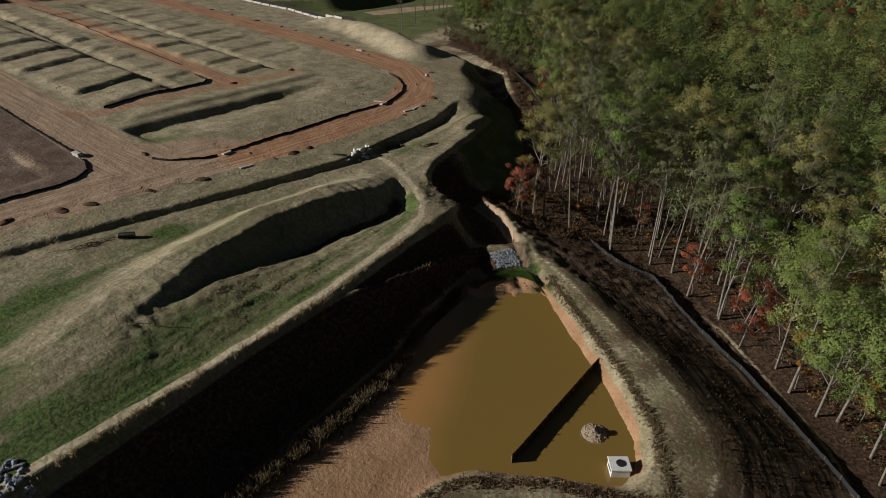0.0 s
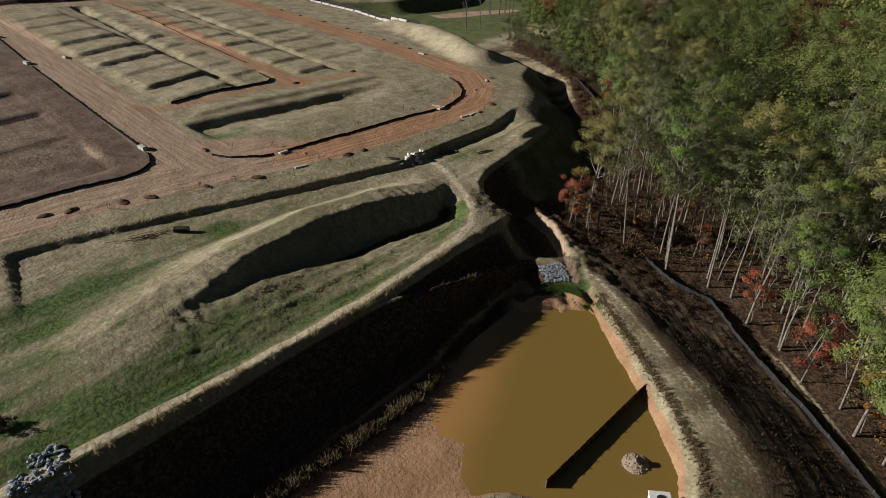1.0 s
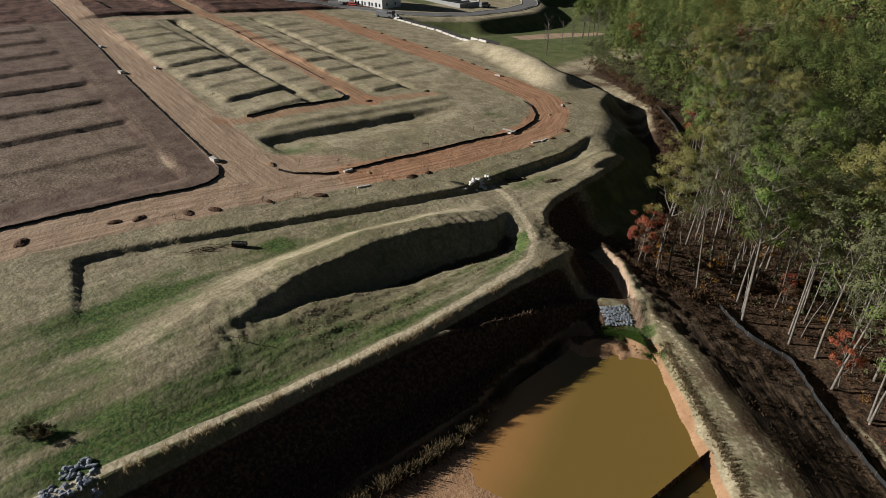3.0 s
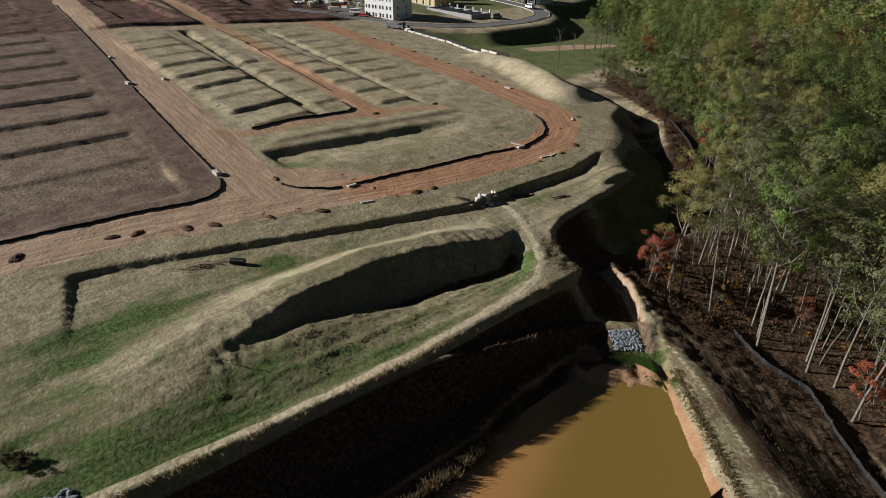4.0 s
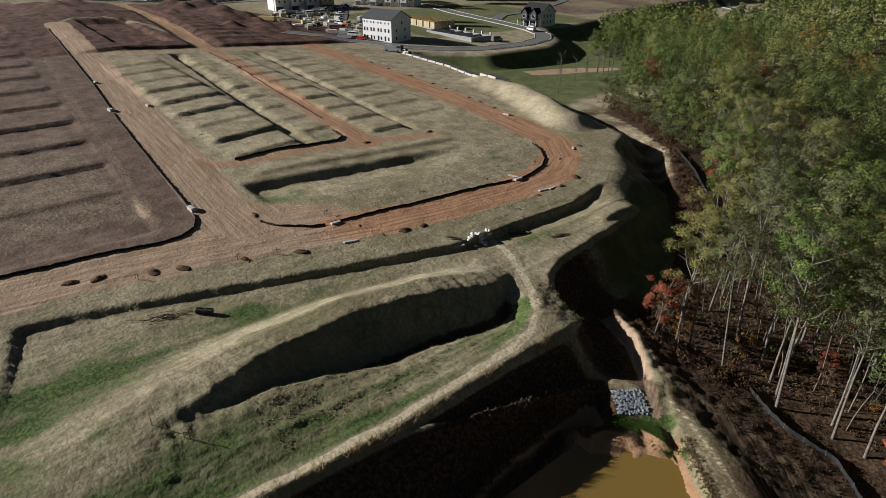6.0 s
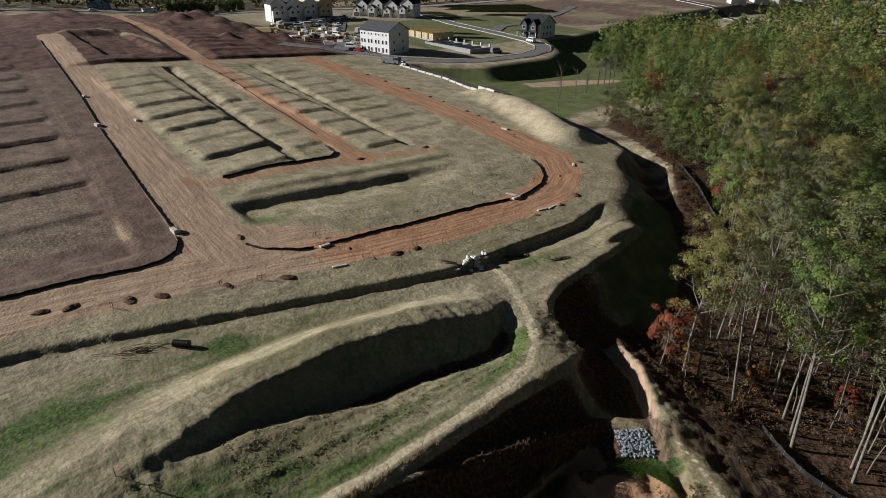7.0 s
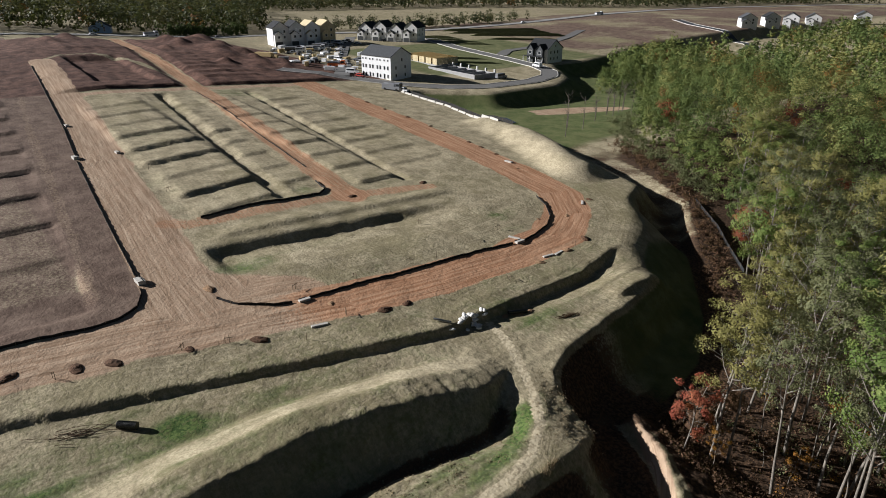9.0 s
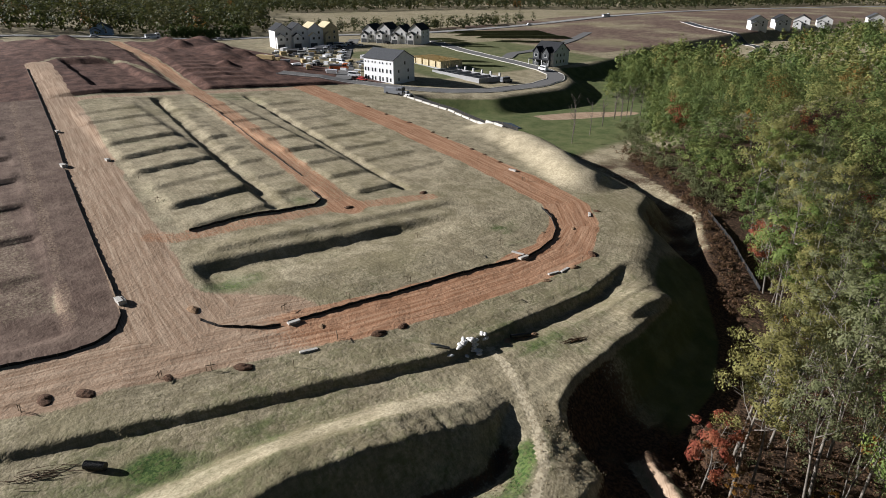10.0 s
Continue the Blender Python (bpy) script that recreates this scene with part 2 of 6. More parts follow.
def west(x, y):
    """The slopes between the plateau and the basin, as break lines that run along y."""
    x = x + 0.13 * waves(x, y, 2.6, 7) + 0.12 * waves(x, y, 1.1, 8)
    at = lambda *pairs: np.interp(y, [p[0] for p in pairs], [p[1] for p in pairs])
    xa = at((8, -79), (16, -79.5), (19.5, -93.5), (26, -92.5), (41, -88), (59, -83), (80, -77.5), (92, -77.5), (110, -77.5), (125, -81))
    za = plateau(xa, y)
    drop = at((8, 0), (15, 0.2), (19, 0.72), (36, 0.78), (48, 0.82), (60, 0.88), (76, 1.0), (82, 1.1), (88, 1.5), (112, 1.6), (121, 1.0), (126, 0.6))
    line = [(xa - 60, plateau(xa - 60, y)), (xa, za), (xa + 0.7, za - drop)]
    line.append((at((12, -74), (28, -76), (41, -77.5), (54, -77.5), (69, -75), (78, -72.8), (84, -73.5), (92, -73)), at((-60, 5.2), (8, 5.0), (16, 4.6), (28, 4.5), (41, 4.3), (54, 4.2), (69, 4.0), (80, 3.9), (92, 3.7), (125, 4.0))))
    line.append((at((12, -66), (28, -70), (41, -71.5), (54, -71.5), (69, -69.3), (76, -67.5), (81, -68.8), (92, -71), (125, -74)), at((-60, 4.6), (12, 4.7), (28, 5.7), (41, 6.7), (54, 7.1), (66, 6.6), (76, 5.0), (81, 3.8), (92, 3.7))))
    line.append((at((12, -62), (28, -65), (41, -67.5), (54, -68), (62, -66.8), (76, -64.2), (81, -66.4), (92, -69.5), (125, -73)), at((-60, 4.2), (12, 4.5), (28, 5.5), (41, 6.5), (54, 6.9), (62, 6.7), (76, 4.6), (81, 3.6), (92, 3.7))))
    line.append((at((12, -60), (28, -63.8), (33, -64.2), (40, -64.8), (48, -63.4), (54, -62.3), (60, -61.8), (66, -60.8), (72.5, -59.6), (76, -62.3), (78.5, -64.6), (82, -66.0), (92, -67), (125, -72)), at((-60, 3.9), (12, 4.2), (26, 5.1), (30, 4.95), (34, 4.5), (40, 3.6), (48, 2.2), (54, 1.4), (66, 0.8), (72.5, 0.7), (75.5, 0.9), (78.3, 3.0), (81.8, 3.5), (92, 3.7))))
    line.append((at((12, -58), (28, -62), (40, -63.2), (47.6, -61.9), (53.6, -60.2), (60, -59.9), (69, -58.2), (74, -58.0), (77, -60.5), (80, -64), (84, -65.2), (92, -66.5), (109, -69), (125, -72.4)), at((-60, 3.8), (12, 4.1), (28, 4.7), (40, 4.5), (47.6, 3.55), (53.6, 2.85), (60, 2.7), (69, 2.2), (74, 2.1), (78, 3.1), (82, 3.5), (92, 3.75))))
    line.append((at((12, -54.4), (28, -54.0), (48, -53.4), (60, -53.6), (68, -53.6), (74, -56), (79, -59), (84, -63), (97, -66.2), (109, -67.8), (125, -72)), at((-60, 3.6), (12, 3.6), (28, 3.0), (48, 2.95), (60, 3.0), (79, 3.2), (92, 3.8))))
    xh = at((10, -52.1), (28, -51.6), (38, -51.0), (48, -50.5), (54, -50.8), (64, -51.2), (74, -51.5), (78, -51.8), (80.5, -52.3), (82.3, -53.2), (82.9, -57), (83.8, -60.4), (85.6, -62.3), (91, -64.3), (100, -65.7), (109, -66.9), (121, -69.2), (125, -71))
    zh = at((-60, 3.6), (10, 3.65), (28, 3.1), (48, 3.05), (60, 3.1), (73, 3.1), (77, 2.8), (80.5, 1.9), (82.3, 1.6), (83, 2.6), (84.5, 3.7))
    xt = at((10, -41), (25, -40.5), (41, -39.3), (51, -39.5), (62, -41), (70, -43), (75, -45), (80, -47.5), (86, -53.5), (91, -56), (97, -57), (109, -58), (121, -62), (125, -64.5))
    zt = at((10, -3.2), (62, -3.6), (70, -3.2), (75, -2.6), (80, -2.4), (86, -2.4), (91, -3.2), (100, -3.6), (116, -3.2))
    # a bench with a low lip half-way down
    on = at((44, 0), (50, 1), (76, 1), (78, 0))
    lip_x = np.maximum(at((44, -51.3), (48, -49.8), (56, -47.9), (66, -46.0), (76, -43.8), (78, -44), (79, -90)), xh + 0.6)
    dip_x = 0.35 * xh + 0.65 * lip_x
    bow = at((70, 1.7), (84, 2.3))
    lin = lambda xx: zh + (zt - zh) * (1 - (1 - np.clip((xx - xh) / (xt - xh), 0, 1)) ** bow)
    crown = np.maximum(zh - 0.527 * (lip_x - xh) + 0.2 + 0.2 * waves(x * 0.2, y, 1.8, 17), at((70, -9), (74.5, -1.1), (77, -1.1)))
    crown = on * crown + (1 - on) * lin(lip_x)
    line += [(xh, zh), (dip_x, lin(dip_x) * (1 - on) + on * np.minimum(lin(dip_x), crown - 0.45)), (lip_x, crown)]
    mid_x = np.maximum(0.45 * lip_x + 0.55 * xt, lip_x + 0.6)
    line += [(mid_x, lin(mid_x)), (np.maximum(xt, mid_x + 0.5), zt), (xt + 30, zt - 0.25)]
    z = line[0][1] + 0 * x
    for (x0, z0), (x1, z1) in zip(line[:-1], line[1:]):
        u = np.clip((x - x0) / np.maximum(x1 - x0, 0.05), 0, 1)
        z = np.where(x > x0, z0 + (z1 - z0) * u, z)
    z = np.where(x < xa, plateau(x, y), z)
    # scarp on the outer tongue
    v = x + 69.5 + 0.02 * (y - 116)
    z = z + 0.8 * np.where(v < 0, np.exp(-((v + 0.3) / 3.5) ** 2), 1 - ss(v, 0, 1.1)) * ss(y, 107, 110) * (1 - ss(y, 122, 124))
    return z


def low_land(x, y):
    far = np.hypot(x + 60, y - 100)
    return 1.5 + 10 * ss(far, 250, 700) + 1.2 * waves(x, y, 60, 3)


def east(x, y, s):
    creek = ss(y, 74, 84)
    south = ss(-(y + 0.55 * x), -32, -27) * (1 - ss(y, 44, 52))
    over = s - np.interp(y, [55, 63, 68, 72.6, 76.5, 78.6, 80.5], [8, 7, 6.1, 5, 4.2, 3.4, 1.2])
    pond_bank = np.interp(s, [-2, 0, 1.0, 1.8, 4, 7.6], [-4.9, -4.25, -3.8, -2.7, -2.3, -2.1])
    pond_bank = np.where(over > 0, np.interp(over, [0, 2.2, 14, 19, 60, 160], [-2.15, -2.45, -6.0, -6.6, -7.2, -7.2]), pond_bank)
    near = np.interp(s, [-2, 0, 0.8, 3, 10, 60], [-4.9, -4.25, -3.5, -2.9, -2.4, -1.5])
    creek_bank = np.interp(s, [-2, -1.0, 0.1, 1.2, 6, 22, 45, 90], [-2.3, -2.1, -0.5, -0.9, -2.6, -6.0, -6.8, -7.2])
    open_bank = np.interp(s, [-2, 0, 6, 22, 45, 90], [-3.2, -3.2, -3.6, -5.5, -6.8, -7.2])
    lip = ss(y, 91, 95)
    creek_bank = creek_bank * (1 - lip) + open_bank * lip
    z = pond_bank * (1 - creek) + creek_bank * creek
    z = z * (1 - south) + near * south
    far = np.hypot(x + 30, y - 100)
    return z + 16 * ss(far, 110, 650)


def stairs(x, first, size, rises, wide=0.95):
    """Steps that climb towards -x, less the even slope of the same height: flat lots with banks between them."""
    z = np.zeros(np.shape(x))
    for i, rise in enumerate(rises):
        z += rise * ss(-(x - (first - i * size)), 0, wide)
    total, span = sum(rises), size * len(rises)
    return z - total * np.clip(-(x - first) / span, 0, 1)


def pads(x, y):
    """Stepped building lots on the plateau: how far the ground lies from the even slope."""
    z = np.zeros(np.shape(x))
    skew = x + 0.16 * (y - 84)
    z += box_mask(x, y, -243, -133, 66.5, 84.5 + 0.0, 1.6) * (stairs(skew, -135.5, 11.6, (0.6, 0.95, 0.4, 0.85, 0.85, 0.8, 0.45, 0.5, 0.35)) + 0.1)
    z += box_mask(x, y, -243, -136, 88, 95.5, 1.0) * (stairs(skew, -141, 11.6, (0.5, 0.45, 0.5, 0.55, 0.8, 0.4, 0.4, 0.4)) - 0.3)
    z += box_mask(x, y, -240, -131, 101.5 , 112, 1.2) * (stairs(x + 0.05 * (y - 105), -133.2, 11.3, (0.7, 0.65, 0.55, 0.75, 0.6, 0.5, 0.5, 0.4, 0.4)) + 0.1)
    z += box_mask(x, y, -240, -140, 116, 133, 1.6) * (stairs(x + 0.1 * (y - 120), -142, 11.3, (0.35, 0.4, 0.45, 0.5, 0.45, 0.4, 0.4, 0.4)) - 0.25)
    z += box_mask(x, y - 0.05 * (-x - 112), -330, -110, -60, 42.6, 0.7) * (stairs(x, -129.0, 16.3, (0.4, 0.8, 0.8, 0.85, 0.75, 0.75, 0.7, 0.7, 0.65, 0.6, 0.6)) - 0.4)
    # ditches between the rows of lots
    ditch = y - 83.8 - 0.085 * (-x - 140)
    z -= 1.25 * np.where(ditch < 0, 1 - ss(-ditch, 0.1, 1.4), 1 - ss(ditch, 0.5, 3.6)) * ss(-x, 133, 136) * (1 - ss(-x, 241, 244)) * (0.75 + 0.35 * waves(x, y, 7, 3))
    ditch = y - 112.3 - 0.085 * (-x - 132)
    z -= 0.75 * np.where(ditch < 0, 1 - ss(-ditch, 0.1, 0.9), 1 - ss(ditch, 0.3, 2.6)) * ss(-x, 130, 133) * (1 - ss(-x, 236, 240))
    # the sunken lot
    u = x + 117.6 + 0.2 * np.abs(y - 85) / 10 - 0.11 * (y - 85)
    sink = np.where(u < 0, 0, np.where(u < 2.2, u / 2.2, 1 - np.clip((u - 2.2) / 11.0, 0, 1)))
    z -= (1.4 + 0.06 * waves(x * 0.2, y, 1.0, 56)) * sink * ss(y, 61.3, 63.6) * (1 - ss(y, 95, 116))
    # a low bank along the near side of the cross road
    u = x + 122.5 - 0.08 * (y - 80)
    z += 0.45 * np.where(u < 0, 1 - ss(-u, 0.2, 4.0), 1 - ss(u, 0.4, 1.6)) * ss(y, 64, 68) * (1 - ss(y, 112, 118))
    # far workings
    z += box_mask(x, y, -318, -264, 80, 99, 1.6) * -1.7
    shelf = ss(-x + 0.06 * (y - 110), 251.5, 253) * ss(y, 62, 72) * (1 - ss(y, 160, 172)) * (1 - ss(-x, 400, 410))
    z += 1.1 * shelf * np.clip((to_line(x, y, ALLEY) - 3.5) / 3, 0, 1)
    z += box_mask(x, y, -340, -256, 114, 138, 2) * (stairs(x, -262, 10, (0.8,) * 7) + 0.2)
    z += box_mask(x, y, -405, -336, 84, 112, 2) * (stairs(x, -342, 14, (0.9,) * 4) + 0.2)
    return z


PILE = [(-163, 168), (-150, 166.5), (-132, 160), (-119, 154), (-114, 152.5)]


def land(x, y, rough=True):
    s = inside(x, y, EAST)
    zw = west(x, y)
    # beyond the brink in the north-east the land drops to the creek
    up = inside(x, y, UPPER)
    north = ss(y, 117, 127)
    wide = 7.5 + 1.0 * ss(y, 168, 180) + 3 * ss(y, 196, 206) + 10 * ss(y, 114, 124) * (1 - ss(y, 140, 150))
    # the creek's bed lies lower than the lawn beyond it
    bed = (1 - ss(y, 158, 176)) * ss(s, -45, -20)
    low = low_land(x, y) * (1 - bed) - 2.7 * bed
    zn = low + (plateau(x, y) - low) * ss(np.clip((up - 0.5) / (wide + 0.5), -1, 0) + 1)
    z = zw * (1 - north) + zn * north
    edge = 40.0 + 0.62 * (-x - 27)
    mud = -4.25 + 0.03 * np.clip(edge - y, -30, 22) - 0.05 * np.clip(y - edge, 0, 12) + 0.02 * waves(x, y, 4, 14)
    floor = (s > -26) & (s < 0.2) & (y < 76) & (z < -2.8)
    z = np.where(floor, np.minimum(z, np.maximum(mud, -5.2)), z)
    # a low dam across the channel, with stones, grass and raw earth on its lower side
    q, r = (x + 43) * 0.73 - (y - 77.3) * 0.68, (x + 43) * 0.68 + (y - 77.3) * 0.73
    dam = np.interp(q + 0.25 * waves(x, y, 2, 12), [-2.4, -0.2, 1.0, 4.6, 6.4, 7.0, 9.3, 11, 13], [-3, -1.2, -1.1, -2.3, -2.8, -3.3, -3.75, -4.5, -5.4])
    dam = dam + 0.42 * ss(q, 6.4, 7.2) * (1 - ss(q, 9.8, 11)) * (waves(x, y, 1.3, 9) + 0.6 * waves(x, y, 0.7, 10))
    dam = dam - 2.4 * (1 - ss(r + 0.5 * waves(x, y, 1.4, 18), -4.4, -0.5)) * (1 - ss(q, 5, 7)) - 2.0 * (1 - ss(r, -8.5, -5)) - 3 * (1 - ss(q, -4, -2.5)) - 4 * ss(r, 5, 8)
    z = np.maximum(z, dam)
    ze = east(x, y, s + (0.25 + 0.4 * ss(y, 70, 78)) * waves(x, y, 1.3, 19))
    mixn = ss(y, 120, 150)
    ze = ze * (1 - mixn) + np.maximum(ze, low_land(x, y) * (1 - ss(x, -110, -40)) + ze * ss(x, -110, -40)) * mixn
    k = ss(s, -0.6, 0.6) * (1 - ss(-x, 120, 150) * ss(y, 150, 170))
    z = np.maximum(z * (1 - k) + ze * k, np.where(q > -3, dam, -9))
    on_top = ss(up, 0, 2) * ss(y, 90, 100) + (1 - ss(y, 90, 100)) * ss(-x, 79, 95)
    z = z + pads(x, y) * on_top
    d = to_line(x, y, PILE)
    z = z + 3.5 * (1 - ss(d, 0.5, 9.0)) * (0.5 + 0.5 * ss(x, -165, -135)) * (1 + 0.15 * waves(x, y, 6))
    # earth heaps on the far workings
    for hx, hy, hh, hr in ((-372, 150, 4, 16), (-340, 150, 3, 12), (-318, 146, 2.5, 10), (-292, 152, 1.6, 8), (-400, 165, 4, 14), (-278, 143, 1.2, 7), (-362, 140, 3.2, 6), (-352, 158, 3.0, 6), (-330, 160, 2.6, 6), (-308, 156, 2.4, 5), (-296, 138, 2.0, 5), (-385, 140, 3.4, 7), (-300, 166, 1.8, 5), (-284, 160, 1.6, 4.5), (-345, 128, 2.0, 5), (-398, 96, 2.6, 8), (-380, 84, 2.0, 7)):
        z = z + hh * np.exp(-(((x - hx) / hr) ** 2 + ((y - hy) / (hr * 0.6)) ** 2))
    if rough:
        bank = ss(x, -68 + 2.5 * ss(y, 36, 44), -64.5 + 2.5 * ss(y, 36, 44)) * (1 - ss(x, -57, -55)) * ss(y, 20, 28) * (1 - ss(y, 74, 80))
        z = z + bank * (0.06 * waves(x, y, 1.5, 31) + 0.09 * waves(x * 1.4, y * 0.6, 0.9, 35))
        # rills down the steep inside of the berm, furrows along the crest
        rill = ss(x, -69.5, -67.5) * (1 - ss(x, -62.5, -60.5)) * ss(y, 22, 30) * (1 - ss(y, 76, 80))
        z = z + rill * (0.16 * waves(x * 0.16 + 0.1 * y, y, 0.9, 51) + 0.05 * waves(x, y, 0.7, 52))
        crest = ss(x, -60, -58) * (1 - ss(x, -53.4, -52.9)) * (1 - ss(y, 70, 75)) * ss(y, 8, 14)
        z = z + 0.11 * crest * np.abs(waves(x * 2.0, y * 0.07, 1.7, 53))
        tongue = ss(x, -62, -59) * ss(y, 76, 79) * (1 - ss(y, 90, 94))
        z = z + tongue * (0.16 * waves(x, y, 1.0, 54) + 0.12 * waves(x, y, 0.6, 55))
        seeded = ss(x, -104, -98) * (1 - ss(x, -54, -52)) * (1 - ss(y, 118, 126))
        z = z + seeded * (0.035 * waves(x, y, 0.9, 36) + 0.07 * np.maximum(0, waves(x * 1.6, y * 0.12, 1.6, 37)))
        z = z + (0.2 * waves(x, y, 5, 32) + 0.3 * np.maximum(0, waves(x * 0.35, y, 6, 33))) * ss(-x, 252, 262) * (1 - ss(y, 170, 185)) * (1 - ss(-x, 405, 425))
        z = z + 0.07 * waves(x, y, 3.1, 1) + 0.12 * waves(x, y, 11, 2)
    return z


# dirt roads, the bare lots' outline and the footpath on the embankment
HAUL = [(-105, -60), (-103, 15), (-101, 34), (-99, 46), (-95.5, 60), (-91.8, 73), (-89.5, 88), (-88.7, 104), (-90, 117.5), (-96.5, 129), (-106.5, 137), (-130, 141), (-174, 145.3), (-240, 149), (-262, 150)]
LEFT = [(-98, 53.5), (-112, 54), (-138, 56.5), (-177, 59.5), (-214, 63), (-280, 68), (-310, 70)]
CROSS = [(-134, 60), (-131.5, 64), (-130.8, 74), (-129.2, 92), (-126.5, 106), (-124.5, 114)]
ALLEY = [(-127, 96), (-134, 96.5), (-194, 103), (-243, 107.6), (-415, 121.3)]
BARE = [(-106, -300), (-108.5, 12), (-106.5, 34.4), (-105.2, 40.2), (-105.3, 44.7), (-107.2, 47.6), (-110.4, 49.1), (-137.3, 51.5), (-180, 55.2), (-212, 58.7), (-277, 64.2), (-305, 66.3), (-425, 72), (-425, -300)]
TRAIL = [(-53.2, 5), (-52.9, 13.3), (-52.6, 20.5), (-52.3, 27.4), (-51.9, 33.9), (-51.7, 39.8), (-51.5, 46.2), (-51.9, 53.9), (-52.3, 61.4), (-52.7, 67.5), (-53.8, 72.2), (-56.6, 76.6), (-60.8, 80.1), (-66.2, 83.1), (-71.4, 85.6), (-76, 87)]


def below_dam(x, y):
    return (x + 43) * 0.73 - (y - 77.3) * 0.68, (x + 43) * 0.68 + (y - 77.3) * 0.73


def GRASSY(x, y):
    q, r = below_dam(x, y)
    return ss(q, 4.4, 4.9) * (1 - ss(q, 6.6, 7.2)) * ss(r, -2.6, -2.0) * (1 - ss(r, 5, 7)) + (1 - ss(to_line(x, y, [(-36, 74.2), (-34, 74.2), (-31.6, 74)]), 0.6, 1.4))


def cover(x, y, z):
    """Masks of what covers the ground, two sets of four; some also carry painted shade."""
    n1, n2 = waves(x, y, 5, 4), waves(x, y, 17, 5)
    near_line = lambda pts, w, soft: 1 - ss(to_line(x, y, pts) + n1 * 0.5, w - soft, w + soft)
    haul_w = 4.9
    red_part = ss(y, 60, 78)
    haul = near_line(HAUL, haul_w, 1.0)
    road = haul * (0.35 + 0.65 * red_part) + near_line(CROSS, 2.6, 1) * 0.5 + near_line(ALLEY, 3.4, 1) * 0.55
    pale = haul * (1 - red_part) + near_line(LEFT, 5.6, 1.2) + near_line([(-100, 40), (-106, 56), (-98, 66)], 6, 2) + near_line(CROSS, 2.2, 1) * 0.5
    # pale straw on the berm's west side, which paints its sunlight too
    berm = near_line([(-69, 18), (-72, 28), (-74.3, 41), (-74.2, 54), (-72, 69), (-69.8, 77)], 2.3, 1.0)
    pale += 0.2 * (1 - ss(to_line(x, y, TRAIL) + 0.12 * n1, 0.3, 0.65)) + 0.8 * near_line([(-249.5, 66), (-248.5, 100), (-246.5, 130), (-245, 152)], 2.4, 0.8)
    pale += near_line([(-36.9, 77), (-41.4, 81.5), (-47.4, 87), (-53.4, 91)], 0.7, 0.5) * 0.8
    pale += 0.62 * near_line([(-113, 43), (-138, 45.5), (-171.5, 48), (-219, 51.7), (-313, 61)], 1.3, 0.7)
    dry = 0.5 * berm * ss(y, 22, 40) + 1.5 * (1 - ss(to_line(x, y, TRAIL) + 0.12 * n1, 0.35, 0.75)) + 0.12 * (1 - ss(to_line(x, y, PILE), 5, 11)) + 0.8 * near_line([(-68, 122), (-65, 109), (-64, 97), (-60.5, 83)], 0.5, 0.4)
    dry = dry + 0.42 * ss(-x, 98, 110) * (1 - ss(-x, 250, 260))
    bare = inside(x, y, BARE)
    pads_edge = near_line([(-113, 43), (-138, 45.5), (-171.5, 48), (-219, 51.7), (-313, 61)], 1.3, 0.7)
    brown = ss(bare, -0.5, 0.6) * (1 - 0.42 * pads_edge) * (1 - 0.42 * box_mask(x, y, -345, -117, -100, 43, 1.5) * ss(x, -260, -150))
    far = ss(-x + 0.06 * (y - 110), 250.5, 252.5) * (1 - ss(-x, 405, 412)) * (1 - ss(y + 0.1 * (-x - 245), 186, 192))
    brown = np.maximum(brown, far * (1 - near_line(ALLEY, 3.2, 1)) * (1 - near_line(LEFT, 5.0, 1)) * (1 - 0.6 * near_line([(-310, 70), (-322, 78), (-325, 92), (-312, 101), (-262, 108)], 1.6, 0.8)))
    work = ss(-x, 255, 262) * ss(y, 330, 345) * (1 - ss(inside(x, y, [(-262, 320), (-430, 330), (-440, 1000), (-240, 1000)]), 0, -6))
    lots = 0.5 + 0.5 * np.sign(np.sin((x - 0.25 * y) * 0.24)) * ss(waves(x, y, 40, 61), -0.3, 0.1)
    brown = np.maximum(brown, work * (0.56 + 0.3 * waves(x * 0.6, y, 18, 63) + 0.25 * lots * waves(x, y, 25, 62)))
    road = np.maximum(road, 0.45 * far * ss(y, 70, 130)) * (1 - brown * 0.5)
    green = 0.1 + 0.25 * n2 + 0.12 * n1
    spot = lambda px, py, rx, ry, k=1.0: k * np.exp(-(((x - px) / rx) ** 2 + ((y - py) / ry) ** 2))
    green += spot(-80.5, 44.5, 1.8, 2.6, 1.4) + spot(-56, 16, 4.0, 15, 1.1) + spot(-58, 34, 3, 12, 0.35) + spot(-80, 20, 8, 8, 0.3) + spot(-56.5, 62, 1.4, 10, 0.5) + spot(-74, 92, 4, 5, 0.7) + spot(-69, 98, 4, 5, 0.45) + spot(-111, 66, 4, 5, 1.2) + spot(-113, 78, 2.5, 9, 0.5) + spot(-79, 22, 3, 4, 0.7) + spot(-103, 115, 4, 4, 0.4)
    green += 0.95 * GRASSY(x, y) + spot(-53, 84, 3, 3, 1) + spot(-137, 90, 5, 3, 0.8) + spot(-238, 115, 6, 6, 0.9)
    green += 0.75 * (1 - ss(to_line(x, y, [(-55, 10), (-54.0, 30), (-53.4, 48), (-54, 60), (-55.6, 71), (-59.5, 77)]) + 0.5 * n1, 0.5, 1.9)) * (0.55 + 0.6 * n2) + spot(-75, 14, 6, 7, 0.5) + spot(-68, 6, 6, 5, 0.4) + spot(-78, 27, 2, 5, 0.5)
